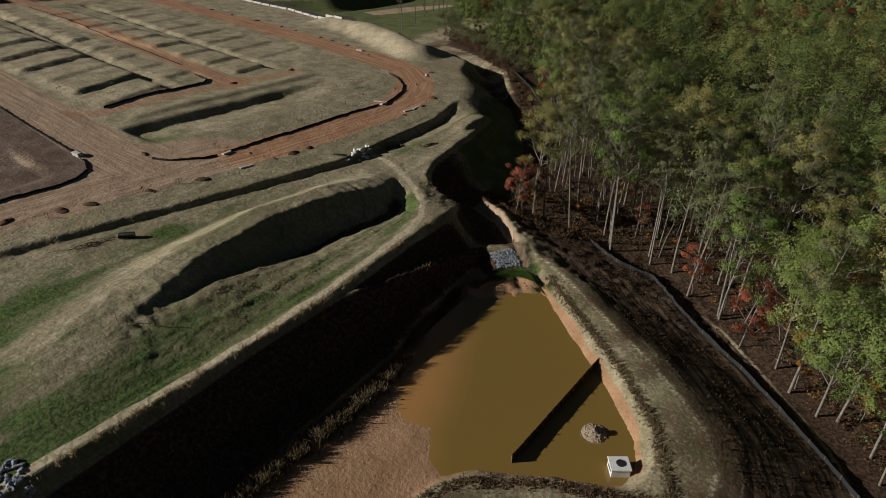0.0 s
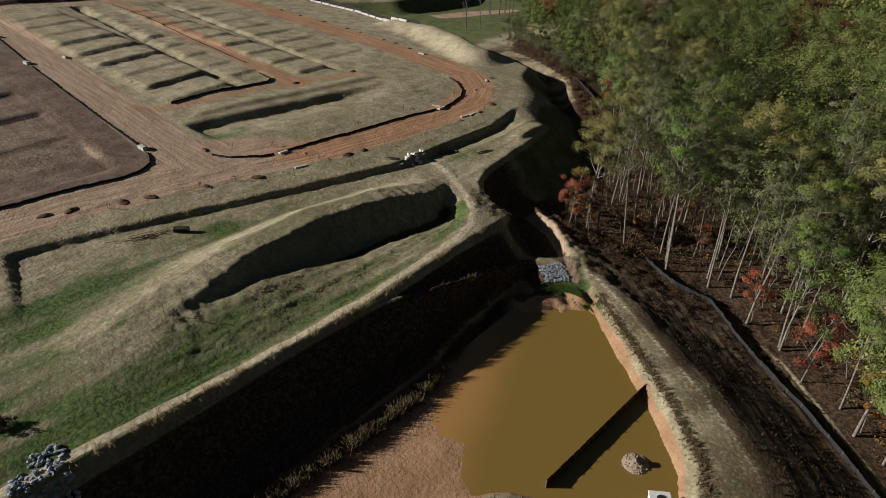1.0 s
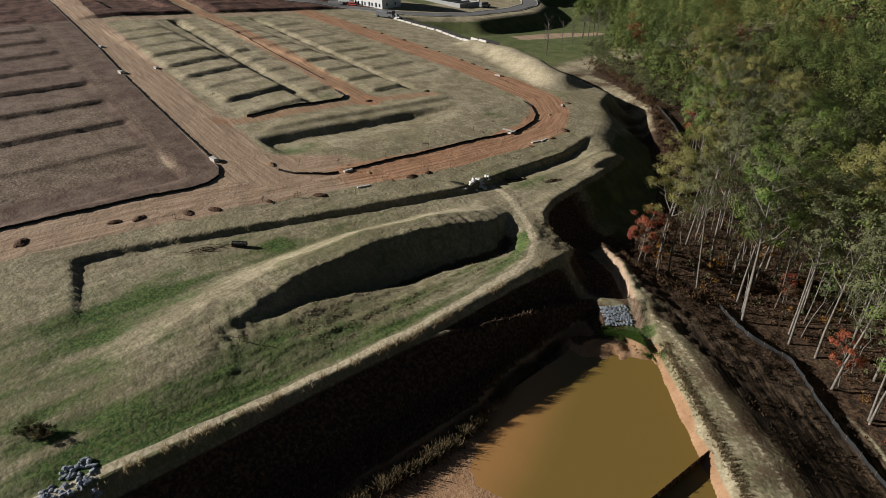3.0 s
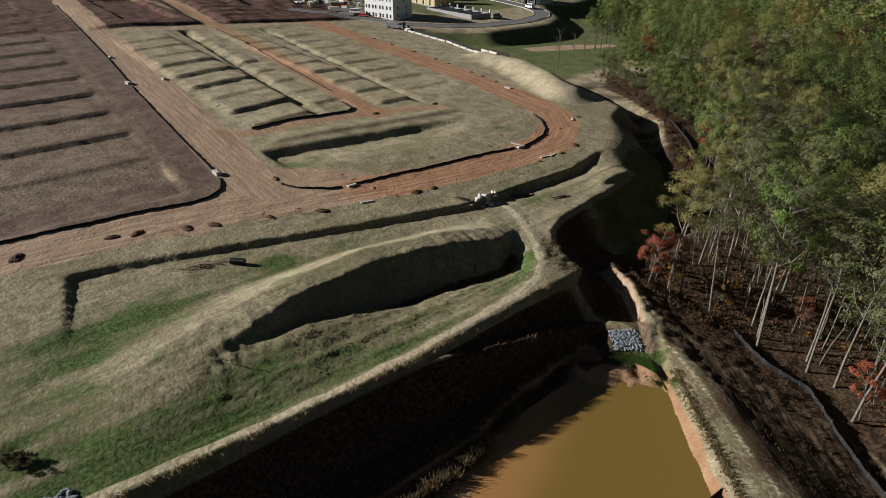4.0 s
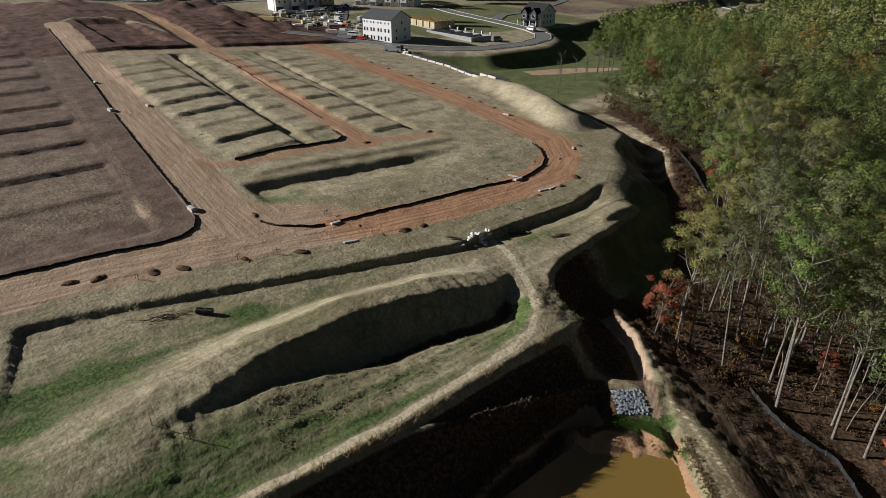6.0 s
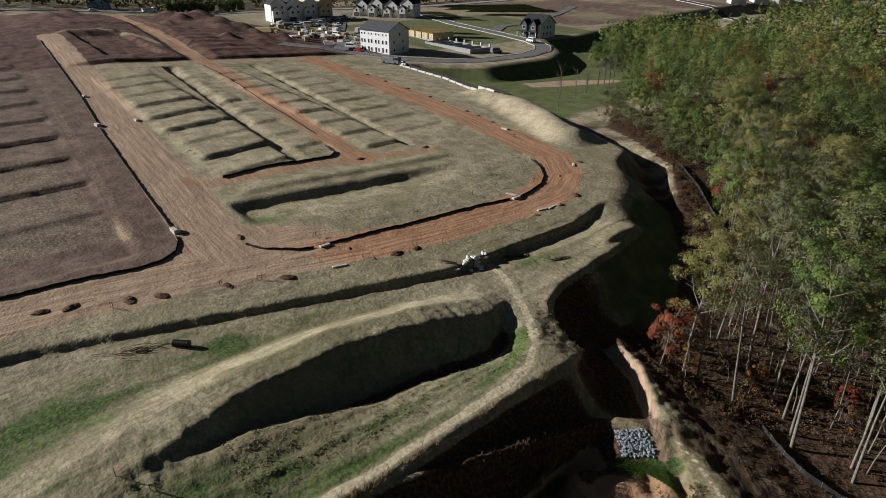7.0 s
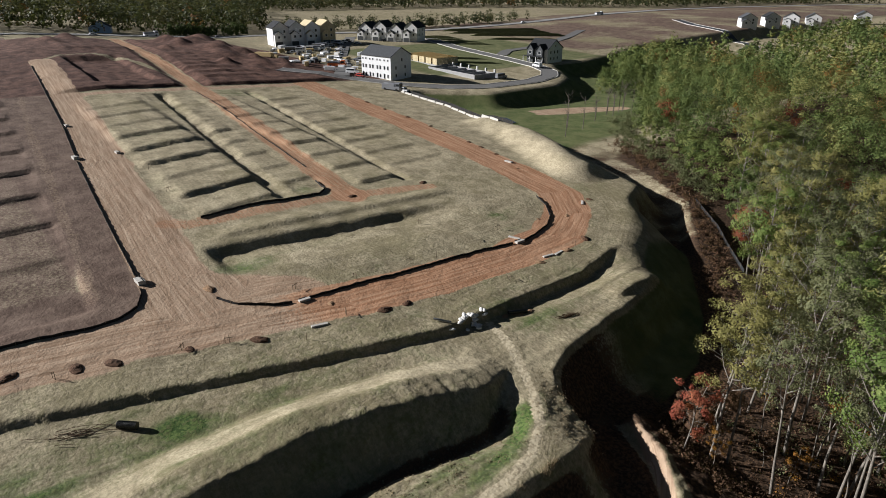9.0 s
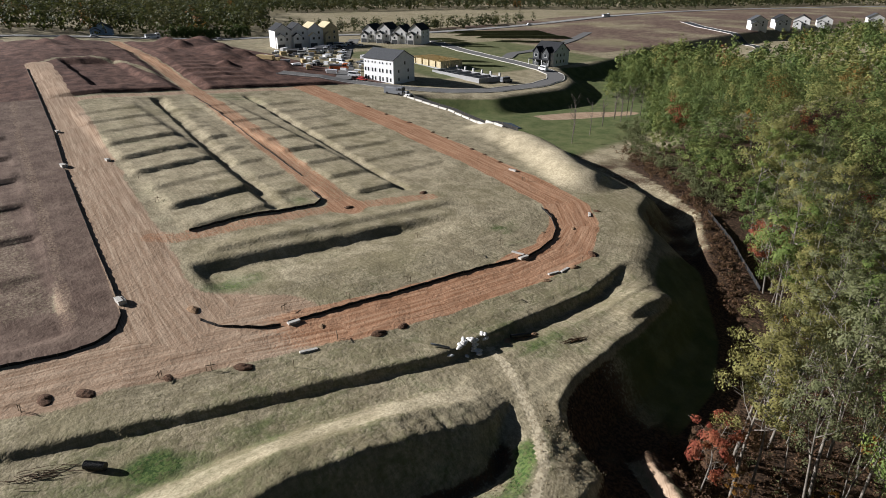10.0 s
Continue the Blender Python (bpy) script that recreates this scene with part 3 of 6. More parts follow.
    s = inside(x, y, EAST)
    # grass; on the western field also paints the dimness of its tilt from the sun
    green = green + 0.2 * ss(s, 1.5, 3) * (1 - ss(y, 78, 84)) + 0.25 * ss(x, -92, -80) * (1 - ss(x, -53, -52)) * (1 - ss(y, 50, 84)) * ss(y, -20, 0) * (1 - 0.8 * berm)
    green = green * (0.75 + 0.5 * waves(x * 2.2, y * 0.35, 4, 41)) + 0.12 * waves(x, y, 1.6, 42)
    in_pond = (s < 0.3) & (s > -26) & (z < -3.1) & (y < 78)
    q, r = below_dam(x, y)
    lumps = (q > 6.9) & (q < 13) & (r > -9) & (r < 3.5)
    mud = np.where(in_pond | lumps, 1.0, 0.0) + near_line([(-33, 74.5), (-25, 67.3), (-17.5, 60.7), (-11, 53.7), (-8.8, 49)], 1.0, 0.5) + 0.6 * near_line([(-24, 38.5), (-16, 42.8), (-9.5, 45.8)], 0.7, 0.4)
    edge = np.interp(y, [44, 84], [24, 22])
    creek = ss(y, 80, 88)
    over = s - np.interp(y, [55, 63, 68, 72.6, 76.5, 78.6, 80.5], [8, 7, 6.1, 5, 4.2, 3.4, 1.2])
    # dead weeds on the basin's steep bank, deepened to paint its shade
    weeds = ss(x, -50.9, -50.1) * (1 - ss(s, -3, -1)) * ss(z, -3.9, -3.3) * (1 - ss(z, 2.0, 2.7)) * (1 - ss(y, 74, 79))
    # shade on the creek's banks, painted dark; rough grass farther north
    creek_shade = ss(s, -24, -13) * (1 - ss(s, -1.3, -0.4)) * (1 - ss(z - np.interp(y, [82, 88], [1.0, 2.7]), 0, 0.8)) * ss(y, 75, 80) * (1 - ss(y, 146, 160)) * ss(x, -84, -78)
    # shade on the upper pond's bottom, painted into the ground colour
    pond_shade = box_mask(x, y, -70, -59, 38, 79, 2.0) * (1 - ss(z + 0.25 * n1, 1.7, 2.5))
    forest_and_shade = ss(s, 22.5, 24) * (1 - creek) + ss(s, 1, 2.6) * creek
    # the woods' floor, plus shade painted on bank, creek bed and pond
    forest_and_shade = np.maximum.reduce([forest_and_shade, 0.75 * weeds, creek_shade * (0.8 - 0.35 * ss(y, 92, 104) + 0.25 * n1), 0.62 * pond_shade, ss(s, -6, -2) * ss(y, 88, 92) * (1 - ss(y, 146, 156))])
    forest_and_shade = np.where(x < -118, forest_and_shade * (1 - ss(-x, 118, 135)), forest_and_shade)
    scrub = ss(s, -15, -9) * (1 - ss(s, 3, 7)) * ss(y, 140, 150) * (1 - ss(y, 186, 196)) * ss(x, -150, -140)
    forest_and_shade = np.maximum(forest_and_shade, scrub * (0.48 + 0.2 * n1))
    bank = ss(s, 1.3, 2.0) * (1 - creek) * ss(y + 0.7 * x, 6, 14) * (1 - ss(over, 2.4, 3.4))
    dry = dry + 0.9 * bank * np.exp(-((over + 0.2) / 0.35) ** 2)
    forest_and_shade = np.maximum(forest_and_shade, bank * (0.47 + 0.1 * ss(over, 0, 0.6) + 0.14 * n1))
    strip = (0.3 * ss(over, 1.0, 2.0) + 0.7 * ss(over, 2.2, 3.6)) * (1 - ss(s, 22, 23.5)) * (1 - creek) * ss(y + 0.7 * x, 28, 40)
    up = inside(x, y, UPPER)
    lawn = (1 - ss(up, -4, 0)) * ss(y, 150, 165) * (1 - ss(x, -150, -130)) * (1 - ss(y, 420, 460))
    lawn = lawn * (1 - ss(inside(x, y, [(-186, 212), (-183, 230), (-170, 250), (-163, 247), (-172, 222), (-178, 209)]), -1, 1))
    pale = pale + 0.36 * near_line([(-143, 185.4), (-128, 177.2), (-116, 171.5), (-104, 168), (-95.2, 164), (-86, 158), (-76, 147)], 1.3, 0.8)
    pale = pale + 0.9 * ss(inside(x, y, [(-186, 212), (-183, 230), (-170, 250), (-163, 247), (-172, 222), (-178, 209)]), -1, 1)
    lawn = np.maximum(lawn, ss(-x, 236, 244) * ss(y, 205, 215) * (1 - ss(y, 330, 340)) * (1 - ss(-x, 330, 340)) * 0.6)
    # turf, in the north also part of the creek's painted shade
    lawn = np.maximum.reduce([lawn, 0.36 * bank, 0.62 * creek_shade * ss(y, 92, 104)])
    brown = brown * (1 - lawn)
    clip = lambda *m: np.stack([np.clip(v, 0, 1) for v in m], 1)
    return clip(road, pale, brown, green), clip(mud, forest_and_shade, lawn, strip), np.clip(dry, 0, 1), far


def along(x, y, lines):
    """Distance across and along the nearest of some polylines."""
    best, side, run = np.full(np.shape(x), 1e9), np.zeros(np.shape(x)), np.zeros(np.shape(x))
    for pts in lines:
        length = 0.0
        for (ax, ay), (bx, by) in zip(pts[:-1], pts[1:]):
            dx, dy = bx - ax, by - ay
            size = math.hypot(dx, dy)
            u = np.clip(((x - ax) * dx + (y - ay) * dy) / size ** 2, 0, 1)
            d = np.hypot(x - ax - u * dx, y - ay - u * dy)
            hit = d < best
            best = np.where(hit, d, best)
            side = np.where(hit, np.sign((x - ax) * dy - (y - ay) * dx) * d, side)
            run = np.where(hit, length + u * size, run)
            length += size + 13
    return side, run


def spaced(knots):
    """Grid lines between knots of (place, spacing)."""
    out = [knots[0][0]]
    for (a, da), (b, db) in zip(knots[:-1], knots[1:]):
        while out[-1] < b - 0.5 * db:
            u = (out[-1] - a) / (b - a)
            out.append(out[-1] + da + (db - da) * u)
    return np.array(out)


def build_ground():
    gx = spaced([(-4000, 700), (-900, 40), (-420, 4), (-250, 0.95), (-120, 0.65), (-96, 0.44), (-72, 0.31), (-50, 0.31), (-34, 0.42), (-8, 0.55), (15, 1.2), (120, 8), (500, 60), (4000, 700)])
    gy = spaced([(-1500, 500), (-200, 30), (-10, 2), (6, 0.46), (100, 0.46), (128, 0.55), (150, 1.0), (200, 2.2), (420, 8), (900, 30), (4500, 600)])
    X, Y = np.meshgrid(gx, gy)
    x, y = X.ravel(), Y.ravel()
    nx, ny = len(gx), len(gy)
    Z = land(x, y, False).reshape(ny, nx)
    # rounds the edges that the diggers left
    Z[1:-1] = (Z[:-2] + 5 * Z[1:-1] + Z[2:]) / 7
    Z[:, 1:-1] = (Z[:, :-2] + 5 * Z[:, 1:-1] + Z[:, 2:]) / 7
    z = Z.ravel() + land(x, y) - land(x, y, False)
    i = np.arange(nx * ny).reshape(ny, nx)
    quads = np.stack([i[:-1, :-1], i[:-1, 1:], i[1:, 1:], i[1:, :-1]], -1).reshape(-1, 4)
    me = bpy.data.meshes.new("ground")
    me.vertices.add(nx * ny)
    me.vertices.foreach_set("co", np.stack([x, y, z], 1).astype(np.float32).ravel())
    me.loops.add(quads.size)
    me.loops.foreach_set("vertex_index", quads.astype(np.int32).ravel())
    me.polygons.add(len(quads))
    me.polygons.foreach_set("loop_start", np.arange(0, quads.size, 4, dtype=np.int32))
    me.polygons.foreach_set("use_smooth", np.ones(len(quads), bool))
    me.update(calc_edges=True)
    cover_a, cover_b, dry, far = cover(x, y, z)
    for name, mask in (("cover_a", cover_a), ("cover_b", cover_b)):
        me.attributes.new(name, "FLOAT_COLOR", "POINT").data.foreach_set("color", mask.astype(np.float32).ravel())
    side, run = along(x, y, (HAUL, LEFT, ALLEY, TRAIL))
    s = inside(x, y, EAST)
    side, run = np.where((s > 1) & (y < 95), s, side), np.where((s > 1) & (y < 95), 0.7 * (y - x), run)
    track = np.stack([side, run, far, dry], 1).astype(np.float32)
    me.attributes.new("track", "FLOAT_COLOR", "POINT").data.foreach_set("color", track.ravel())
    me.materials.append(MAT["ground"])
    return tagged(new("ground", me), "graded earth with straw-covered slopes, dirt roads and basins", "ground", kind="structure")


build_ground()


def flat(name, pts, z, mat):
    me = bpy.data.meshes.new(name)
    me.from_pydata([(px, py, z) for px, py in pts], [], [list(range(len(pts)))])
    me.materials.append(mat)
    return new(name, me)


WATER = -4.25
tagged(flat("water", [(-41, 33), (-28, 33), (-21, 39), (-8, 45), (-8, 53), (-22, 66), (-35, 77), (-41, 72)], WATER, MAT["pond"]), "still ochre-brown silty water of the sediment basin", "water", kind="structure")


# ---- helpers for things ----
def mesh_of(name, verts, faces, mat=None, smooth=False):
    me = bpy.data.meshes.new(name)
    me.from_pydata(verts, [], faces)
    if mat:
        me.materials.append(mat)
    if smooth:
        me.polygons.foreach_set("use_smooth", np.ones(len(me.polygons), bool))
    me.update()
    return me


def quads_mesh(name, co, mat, tint=None):
    """Many loose faces, co of shape (n, corners, 3)."""
    n, c = co.shape[:2]
    me = bpy.data.meshes.new(name)
    me.vertices.add(n * c)
    me.vertices.foreach_set("co", np.ascontiguousarray(co, np.float32).ravel())
    me.loops.add(n * c)
    me.loops.foreach_set("vertex_index", np.arange(n * c, dtype=np.int32))
    me.polygons.add(n)
    me.polygons.foreach_set("loop_start", np.arange(0, n * c, c, dtype=np.int32))
    me.update(calc_edges=True)
    if tint is not None:
        me.attributes.new("tint", "FLOAT", "POINT").data.foreach_set("value", np.repeat(tint, c).astype(np.float32))
    me.materials.append(mat)
    return me


def part(name, bm, mat, parent, label=""):
    """Links a bmesh, or a mesh, as one part of a thing."""
    if isinstance(bm, bmesh.types.BMesh):
        me = bpy.data.meshes.new(name)
        bm.to_mesh(me)
        bm.free()
    else:
        me = bm
    if mat and not me.materials:
        me.materials.append(mat)
    ob = new(name, me)
    ob.parent = parent
    return tagged(ob, label)


def ground_z(px, py):
    return float(land(np.array([float(px)]), np.array([float(py)]))[0])


def thing(name, m, label, category, group=""):
    ob = new(name)
    ob.empty_display_size = 0.2
    ob.matrix_world = m
    return tagged(ob, label, category, group)


def slab(bm, x0, x1, y0, y1, z0, z1, bevel=0.0):
    """Adds a box, with its edges taken off."""
    ret = bmesh.ops.create_cube(bm, size=1, matrix=Matrix.Translation(((x0 + x1) / 2, (y0 + y1) / 2, (z0 + z1) / 2)) @ Matrix.Diagonal((x1 - x0, y1 - y0, z1 - z0, 1)))
    if bevel:
        edges = list({e for v in ret["verts"] for e in v.link_edges})
        bmesh.ops.bevel(bm, geom=edges, offset=bevel, segments=1, affect="EDGES")


def tube(points, radii, sides=6):
    """Vertices and faces of a bent, tapering round bar."""
    verts, faces = [], []
    for k, (p, r) in enumerate(zip(points, radii)):
        a = Vector(points[max(k - 1, 0)])
        b = Vector(points[min(k + 1, len(points) - 1)])
        d = (b - a).normalized()
        u = d.orthogonal().normalized()
        v = d.cross(u)
        for i in range(sides):
            w = 2 * math.pi * i / sides
            verts.append(tuple(Vector(p) + r * (math.cos(w) * u + math.sin(w) * v)))
        if k:
            o = (k - 1) * sides
            faces += [(o + i, o + (i + 1) % sides, o + sides + (i + 1) % sides, o + sides + i) for i in range(sides)]
    faces.append(tuple(range(len(verts) - sides, len(verts))))
    return verts, faces


def join(pieces):
    verts, faces = [], []
    for v, f in pieces:
        o = len(verts)
        verts += v
        faces += [tuple(i + o for i in q) for q in f]
    return verts, faces


# ---- woods ----
def leaf_material(name, dark, mid, light, use_tint=False):
    n = Nodes(name)
    geo = n.add("ShaderNodeNewGeometry")
    rnd = geo.outputs["Random Per Island"]
    if use_tint:
        base = n.add("ShaderNodeAttribute", attribute_name="tint").outputs["Fac"]
        c = n.mix(n.ramp(base, 0.0, 0.55), dark, mid)
        c = n.mix(n.ramp(base, 0.55, 0.9), c, light)
        c = n.mix(n.ramp(base, 0.965, 0.97), c, (0.24, 0.11, 0.03))
        c = n.mix(n.ramp(base, 0.985, 0.988), c, (0.2, 0.045, 0.026))
    else:
        info = n.add("ShaderNodeObjectInfo")
        c = n.mix(info.outputs["Random"], dark, mid)
        c = n.mix(n.ramp(n.noise(0.35, 2), 0.42, 0.62, 0, 0.45), c, light)
    c = n.mix(n.ramp(rnd, 0.6, 1.0, 0, 0.3), c, light)
    c = n.mix(n.ramp(rnd, 0.0, 0.6, 0.3, 0.0), c, tuple(v * 0.45 for v in dark))
    n.put(n.bsdf.inputs["Base Color"], c)
    n.bsdf.inputs["Roughness"].default_value = 0.65
    n.bsdf.inputs["Specular IOR Level"].default_value = 0.15
    back = n.add("ShaderNodeBsdfTranslucent")
    n.put(back.inputs["Color"], n.mix(0.4, c, (0.16, 0.17, 0.03)))
    both = n.add("ShaderNodeMixShader")
    both.inputs[0].default_value = 0.2
    n.t.links.new(n.bsdf.outputs[0], both.inputs[1]), n.t.links.new(back.outputs[0], both.inputs[2])
    n.t.links.new(both.outputs[0], n.t.nodes["Material Output"].inputs["Surface"])
    return n.mat


LEAF = {
    "belt": leaf_material("dark_mixed_leaves", (0.035, 0.05, 0.022), (0.07, 0.085, 0.035), (0.13, 0.12, 0.05), True),
    "green": leaf_material("green_leaves", (0.085, 0.14, 0.034), (0.155, 0.205, 0.05), (0.25, 0.285, 0.085)),
    "olive": leaf_material("olive_leaves", (0.16, 0.165, 0.05), (0.23, 0.21, 0.07), (0.31, 0.28, 0.105)),
    "dull": leaf_material("dull_leaves", (0.12, 0.135, 0.062), (0.155, 0.165, 0.078), (0.2, 0.2, 0.1)),
    "red": leaf_material("red_leaves", (0.21, 0.05, 0.034), (0.3, 0.085, 0.045), (0.38, 0.15, 0.07)),
    "gold": leaf_material("golden_leaves", (0.2, 0.085, 0.015), (0.3, 0.14, 0.025), (0.36, 0.2, 0.04)),
    "brown": leaf_material("brown_leaves", (0.065, 0.038, 0.024), (0.12, 0.068, 0.04), (0.19, 0.11, 0.06)),
    "woods": leaf_material("mixed_leaves", (0.075, 0.115, 0.036), (0.15, 0.19, 0.056), (0.265, 0.265, 0.09), True),
}
MAT["bark"] = plain("pale_bark", (0.225, 0.2, 0.17), 0.9, 2.0, 0.45)
MAT["twig"] = plain("grey_twigs", (0.16, 0.135, 0.115), 0.9, 2.0, 0.3)
rng = np.random.default_rng(11)


def leaves(centres, spread, count, size, gen, up=0.5, hub=None, flat_z=0.75):
    """Small three-cornered leaf sprays strewn round centres; shape (n, 3, 3). With a hub, they face away from it as a crown's do."""
    c = np.repeat(np.asarray(centres, float), count, 0)
    s = np.repeat(np.asarray(spread, float), count)[:, None]
    d = gen.normal(size=c.shape)
    d /= np.linalg.norm(d, axis=1, keepdims=True)
    r = gen.uniform(0.05, 1.0, (len(c), 1)) ** 0.5
    p = c + d * r * s * np.array([1, 1, flat_z])
    nrm = d + gen.normal(size=c.shape) * 0.8 + np.array([0, 0, up])
    if hub is not None:
        out = p - hub
        nrm = nrm * 0.7 + 1.7 * out / np.linalg.norm(out, axis=1, keepdims=True)
    nrm /= np.linalg.norm(nrm, axis=1, keepdims=True)
    t = np.cross(nrm, gen.normal(size=c.shape))
    t /= np.linalg.norm(t, axis=1, keepdims=True)
    b = np.cross(nrm, t)
    k = size * gen.uniform(0.7, 1.6, (len(c), 1))
    w = k * gen.uniform(0.5, 0.85, (len(c), 1))
    return np.stack([p + t * k, p + b * w - t * k * 0.55, p - b * w - t * k * 0.55], 1)


def on_axis(axis, f):
    k = min(max(f, 0), 0.999) * (len(axis) - 1)
    j = int(k)
    return np.array(axis[j]) + (np.array(axis[j + 1]) - np.array(axis[j])) * (k - j)


def tall_tree(gen, height, bare, reach, limbs, per, size, leafy=1.0, wobble=0.5, thick=0.0066):
    """Trunk that forks into rising limbs with twigs, and the leaf sprays at the twigs' ends."""
    bend = gen.normal(0, wobble, (6, 2)).cumsum(0) * np.linspace(0, 1, 6)[:, None]
    hs = np.linspace(0, 1, 6) * height * 0.93
    axis = [(bend[i, 0] * 0.6, bend[i, 1] * 0.6, hs[i]) for i in range(6)]
    r0 = thick * height + gen.uniform(0, 0.03)
    axis[0] = (axis[0][0], axis[0][1], -1.2)
    pieces = [tube(axis, [r0 * 1.3, r0 * 0.95, r0 * 0.78, r0 * 0.58, r0 * 0.34, 0.03], 7)]
    hub = np.array([axis[4][0], axis[4][1], height * (bare + (1 - bare) * 0.4)])
    centres, spread = [], []
    for i in range(limbs):
        f = bare * 0.86 + (0.97 - bare * 0.86) * (i + gen.uniform(0, 0.9)) / limbs
        base = on_axis(axis, f)
        rel = (f - bare * 0.86) / (1 - bare * 0.86)
        out = reach * (0.45 + 0.62 * math.sin(math.pi * min(1, rel * 0.85 + 0.15))) * gen.uniform(0.6, 1.05)
        a = i * 2.4 + gen.uniform(-0.6, 0.6)
        rise = out * gen.uniform(0.55, 1.25) * (1.15 - 0.5 * rel)
        way = np.array([math.cos(a), math.sin(a)])
        mid = base + np.array([*(way * out * 0.5), rise * 0.38]) + gen.normal(0, 0.2, 3)
        tip = base + np.array([*(way * out), rise])
        tip[2] = min(tip[2], height * gen.uniform(0.93, 1.0))
        lr = r0 * 0.5 * (1.15 - rel)
        pieces.append(tube([tuple(base), tuple(mid), tuple(tip)], [lr, lr * 0.65, 0.02], 5))
        for j in range(5):
            g = gen.uniform(0.35, 1.0)
            root = base + (mid - base) * min(1, g * 2) if g < 0.5 else mid + (tip - mid) * (g * 2 - 1)
            b = gen.uniform(0, 2 * math.pi)
            l = reach * gen.uniform(0.16, 0.42)
            end = root + np.array([math.cos(b) * l, math.sin(b) * l, l * gen.uniform(-0.1, 0.8)])
            if j % 2 == 0:
                pieces.append(tube([tuple(root), tuple(end)], [lr * 0.3, 0.012], 3))
            if j < 2 and gen.uniform() < leafy:
                centres.append(end), spread.append(gen.uniform(0.55, 1.05) * reach / 3.9)
        if gen.uniform() < leafy:
            centres.append(tip), spread.append(gen.uniform(0.8, 1.25) * reach / 3.9)
    v, fc = join(pieces)
    return mesh_of("trunk", v, fc, MAT["bark"], True), leaves(centres, spread, per, size, gen, 0.5, hub)


TREE_LABEL = {"green": "tall green deciduous tree with bare pale trunk in the woods", "olive": "tall olive-yellow autumn tree with bare pale trunk", "dull": "tall thin-leaved tree with long bare grey trunk",
              "red": "small tree with red autumn leaves at the woods' edge", "gold": "small tree with golden orange autumn leaves", "brown": "small tree with withered brown leaves",
              "sapling": "slender leaning pale sapling with sparse leaves"}


def tree_kind(colour, height, bare, reach, limbs, per, size, seed, **more):
    gen = np.random.default_rng(seed)
    trunk, co = tall_tree(gen, height, bare, reach, limbs, per, size, **more)
    return colour, trunk, quads_mesh("crown", co, LEAF["dull" if colour == "sapling" else colour])


KINDS = [tree_kind("green", 25, 0.46, 4.6, 16, 157, 0.124, 1), tree_kind("green", 23, 0.42, 4.8, 16, 157, 0.124, 2), tree_kind("olive", 25, 0.5, 4.3, 15, 138, 0.116, 3), tree_kind("dull", 26, 0.55, 3.8, 14, 93, 0.104, 4, wobble=0.7),
         tree_kind("dull", 24, 0.58, 3.2, 12, 82, 0.104, 5, leafy=0.8, wobble=0.8), tree_kind("green", 27, 0.5, 4.6, 16, 151, 0.124, 6), tree_kind("olive", 22, 0.48, 3.7, 14, 123, 0.116, 7), tree_kind("dull", 25, 0.5, 4.4, 15, 109, 0.108, 8),
         tree_kind("green", 24, 0.36, 6.4, 26, 165, 0.12, 9), tree_kind("green", 22, 0.3, 6.0, 26, 165, 0.12, 10)]
SAPLINGS = [tree_kind("sapling", 14, 0.5, 1.9, 8, 40, 0.088, 31, leafy=0.6, wobble=0.7, thick=0.0055), tree_kind("sapling", 11, 0.45, 1.6, 7, 30, 0.088, 32, leafy=0.5, wobble=0.8, thick=0.006), tree_kind("sapling", 17, 0.6, 2.2, 8, 48, 0.096, 33, leafy=0.6, wobble=0.9, thick=0.005)]
SMALL = {"red": tree_kind("red", 9.5, 0.26, 2.5, 13, 130, 0.096, 21, leafy=0.85), "gold": tree_kind("gold", 9, 0.3, 2.3, 11, 82, 0.096, 22, leafy=0.7), "brown": tree_kind("brown", 7.5, 0.2, 2.3, 10, 82, 0.104, 23)}


def plant(kind, px, py, size=1.0, group="trees of the woods", lean=2.5):
    colour, trunk, crown = kind
    ob = thing("tree", pose(px, py, ground_z(px, py), rng.normal(0, lean), rng.normal(0, lean), 0) @ pose(0, 0, 0, 0, 0, rng.uniform(0, 360)) @ Matrix.Diagonal((size, size, size * rng.uniform(0.92, 1.08), 1)), TREE_LABEL[colour], "tree", group)
    part("trunk", trunk, None, ob)
    part("crown", crown, None, ob)
    return ob


# trees that can be told apart along the woods' edge, then the rest behind them
EDGE_TREES = [(2, -44.5, 94.6, 1.0), (4, -43, 96, 0.9), (3, -37.2, 94.8, 0.92), (5, -28.6, 92.9, 1.0), (3, -29.8, 95.5, 0.9), (7, -34.3, 100.6, 1.0), (4, -21.8, 93.6, 0.95), (3, -18, 93.4, 0.95), (7, -14, 88.2, 1.0),
              (1, -8.4, 85.2, 0.98), (4, -7, 88.4, 0.92), (3, -8.7, 85.7, 0.9), (8, 0.6, 78.3, 0.85), (3, 2.9, 74.6, 0.95), (9, 6.4, 72, 0.9), (4, 8.6, 72.4, 0.9), (8, 12.4, 68.4, 0.95), (2, -31, 110, 1.0), (4, -22.7, 95.8, 0.9),
              (2, -47.6, 101, 0.95), (2, -46, 107, 0.95), (1, 13.5, 64.5, 0.8)]
taken = []
for k, px, py, sz in EDGE_TREES:
    plant(KINDS[k], px, py, sz)
    taken.append((px, py))
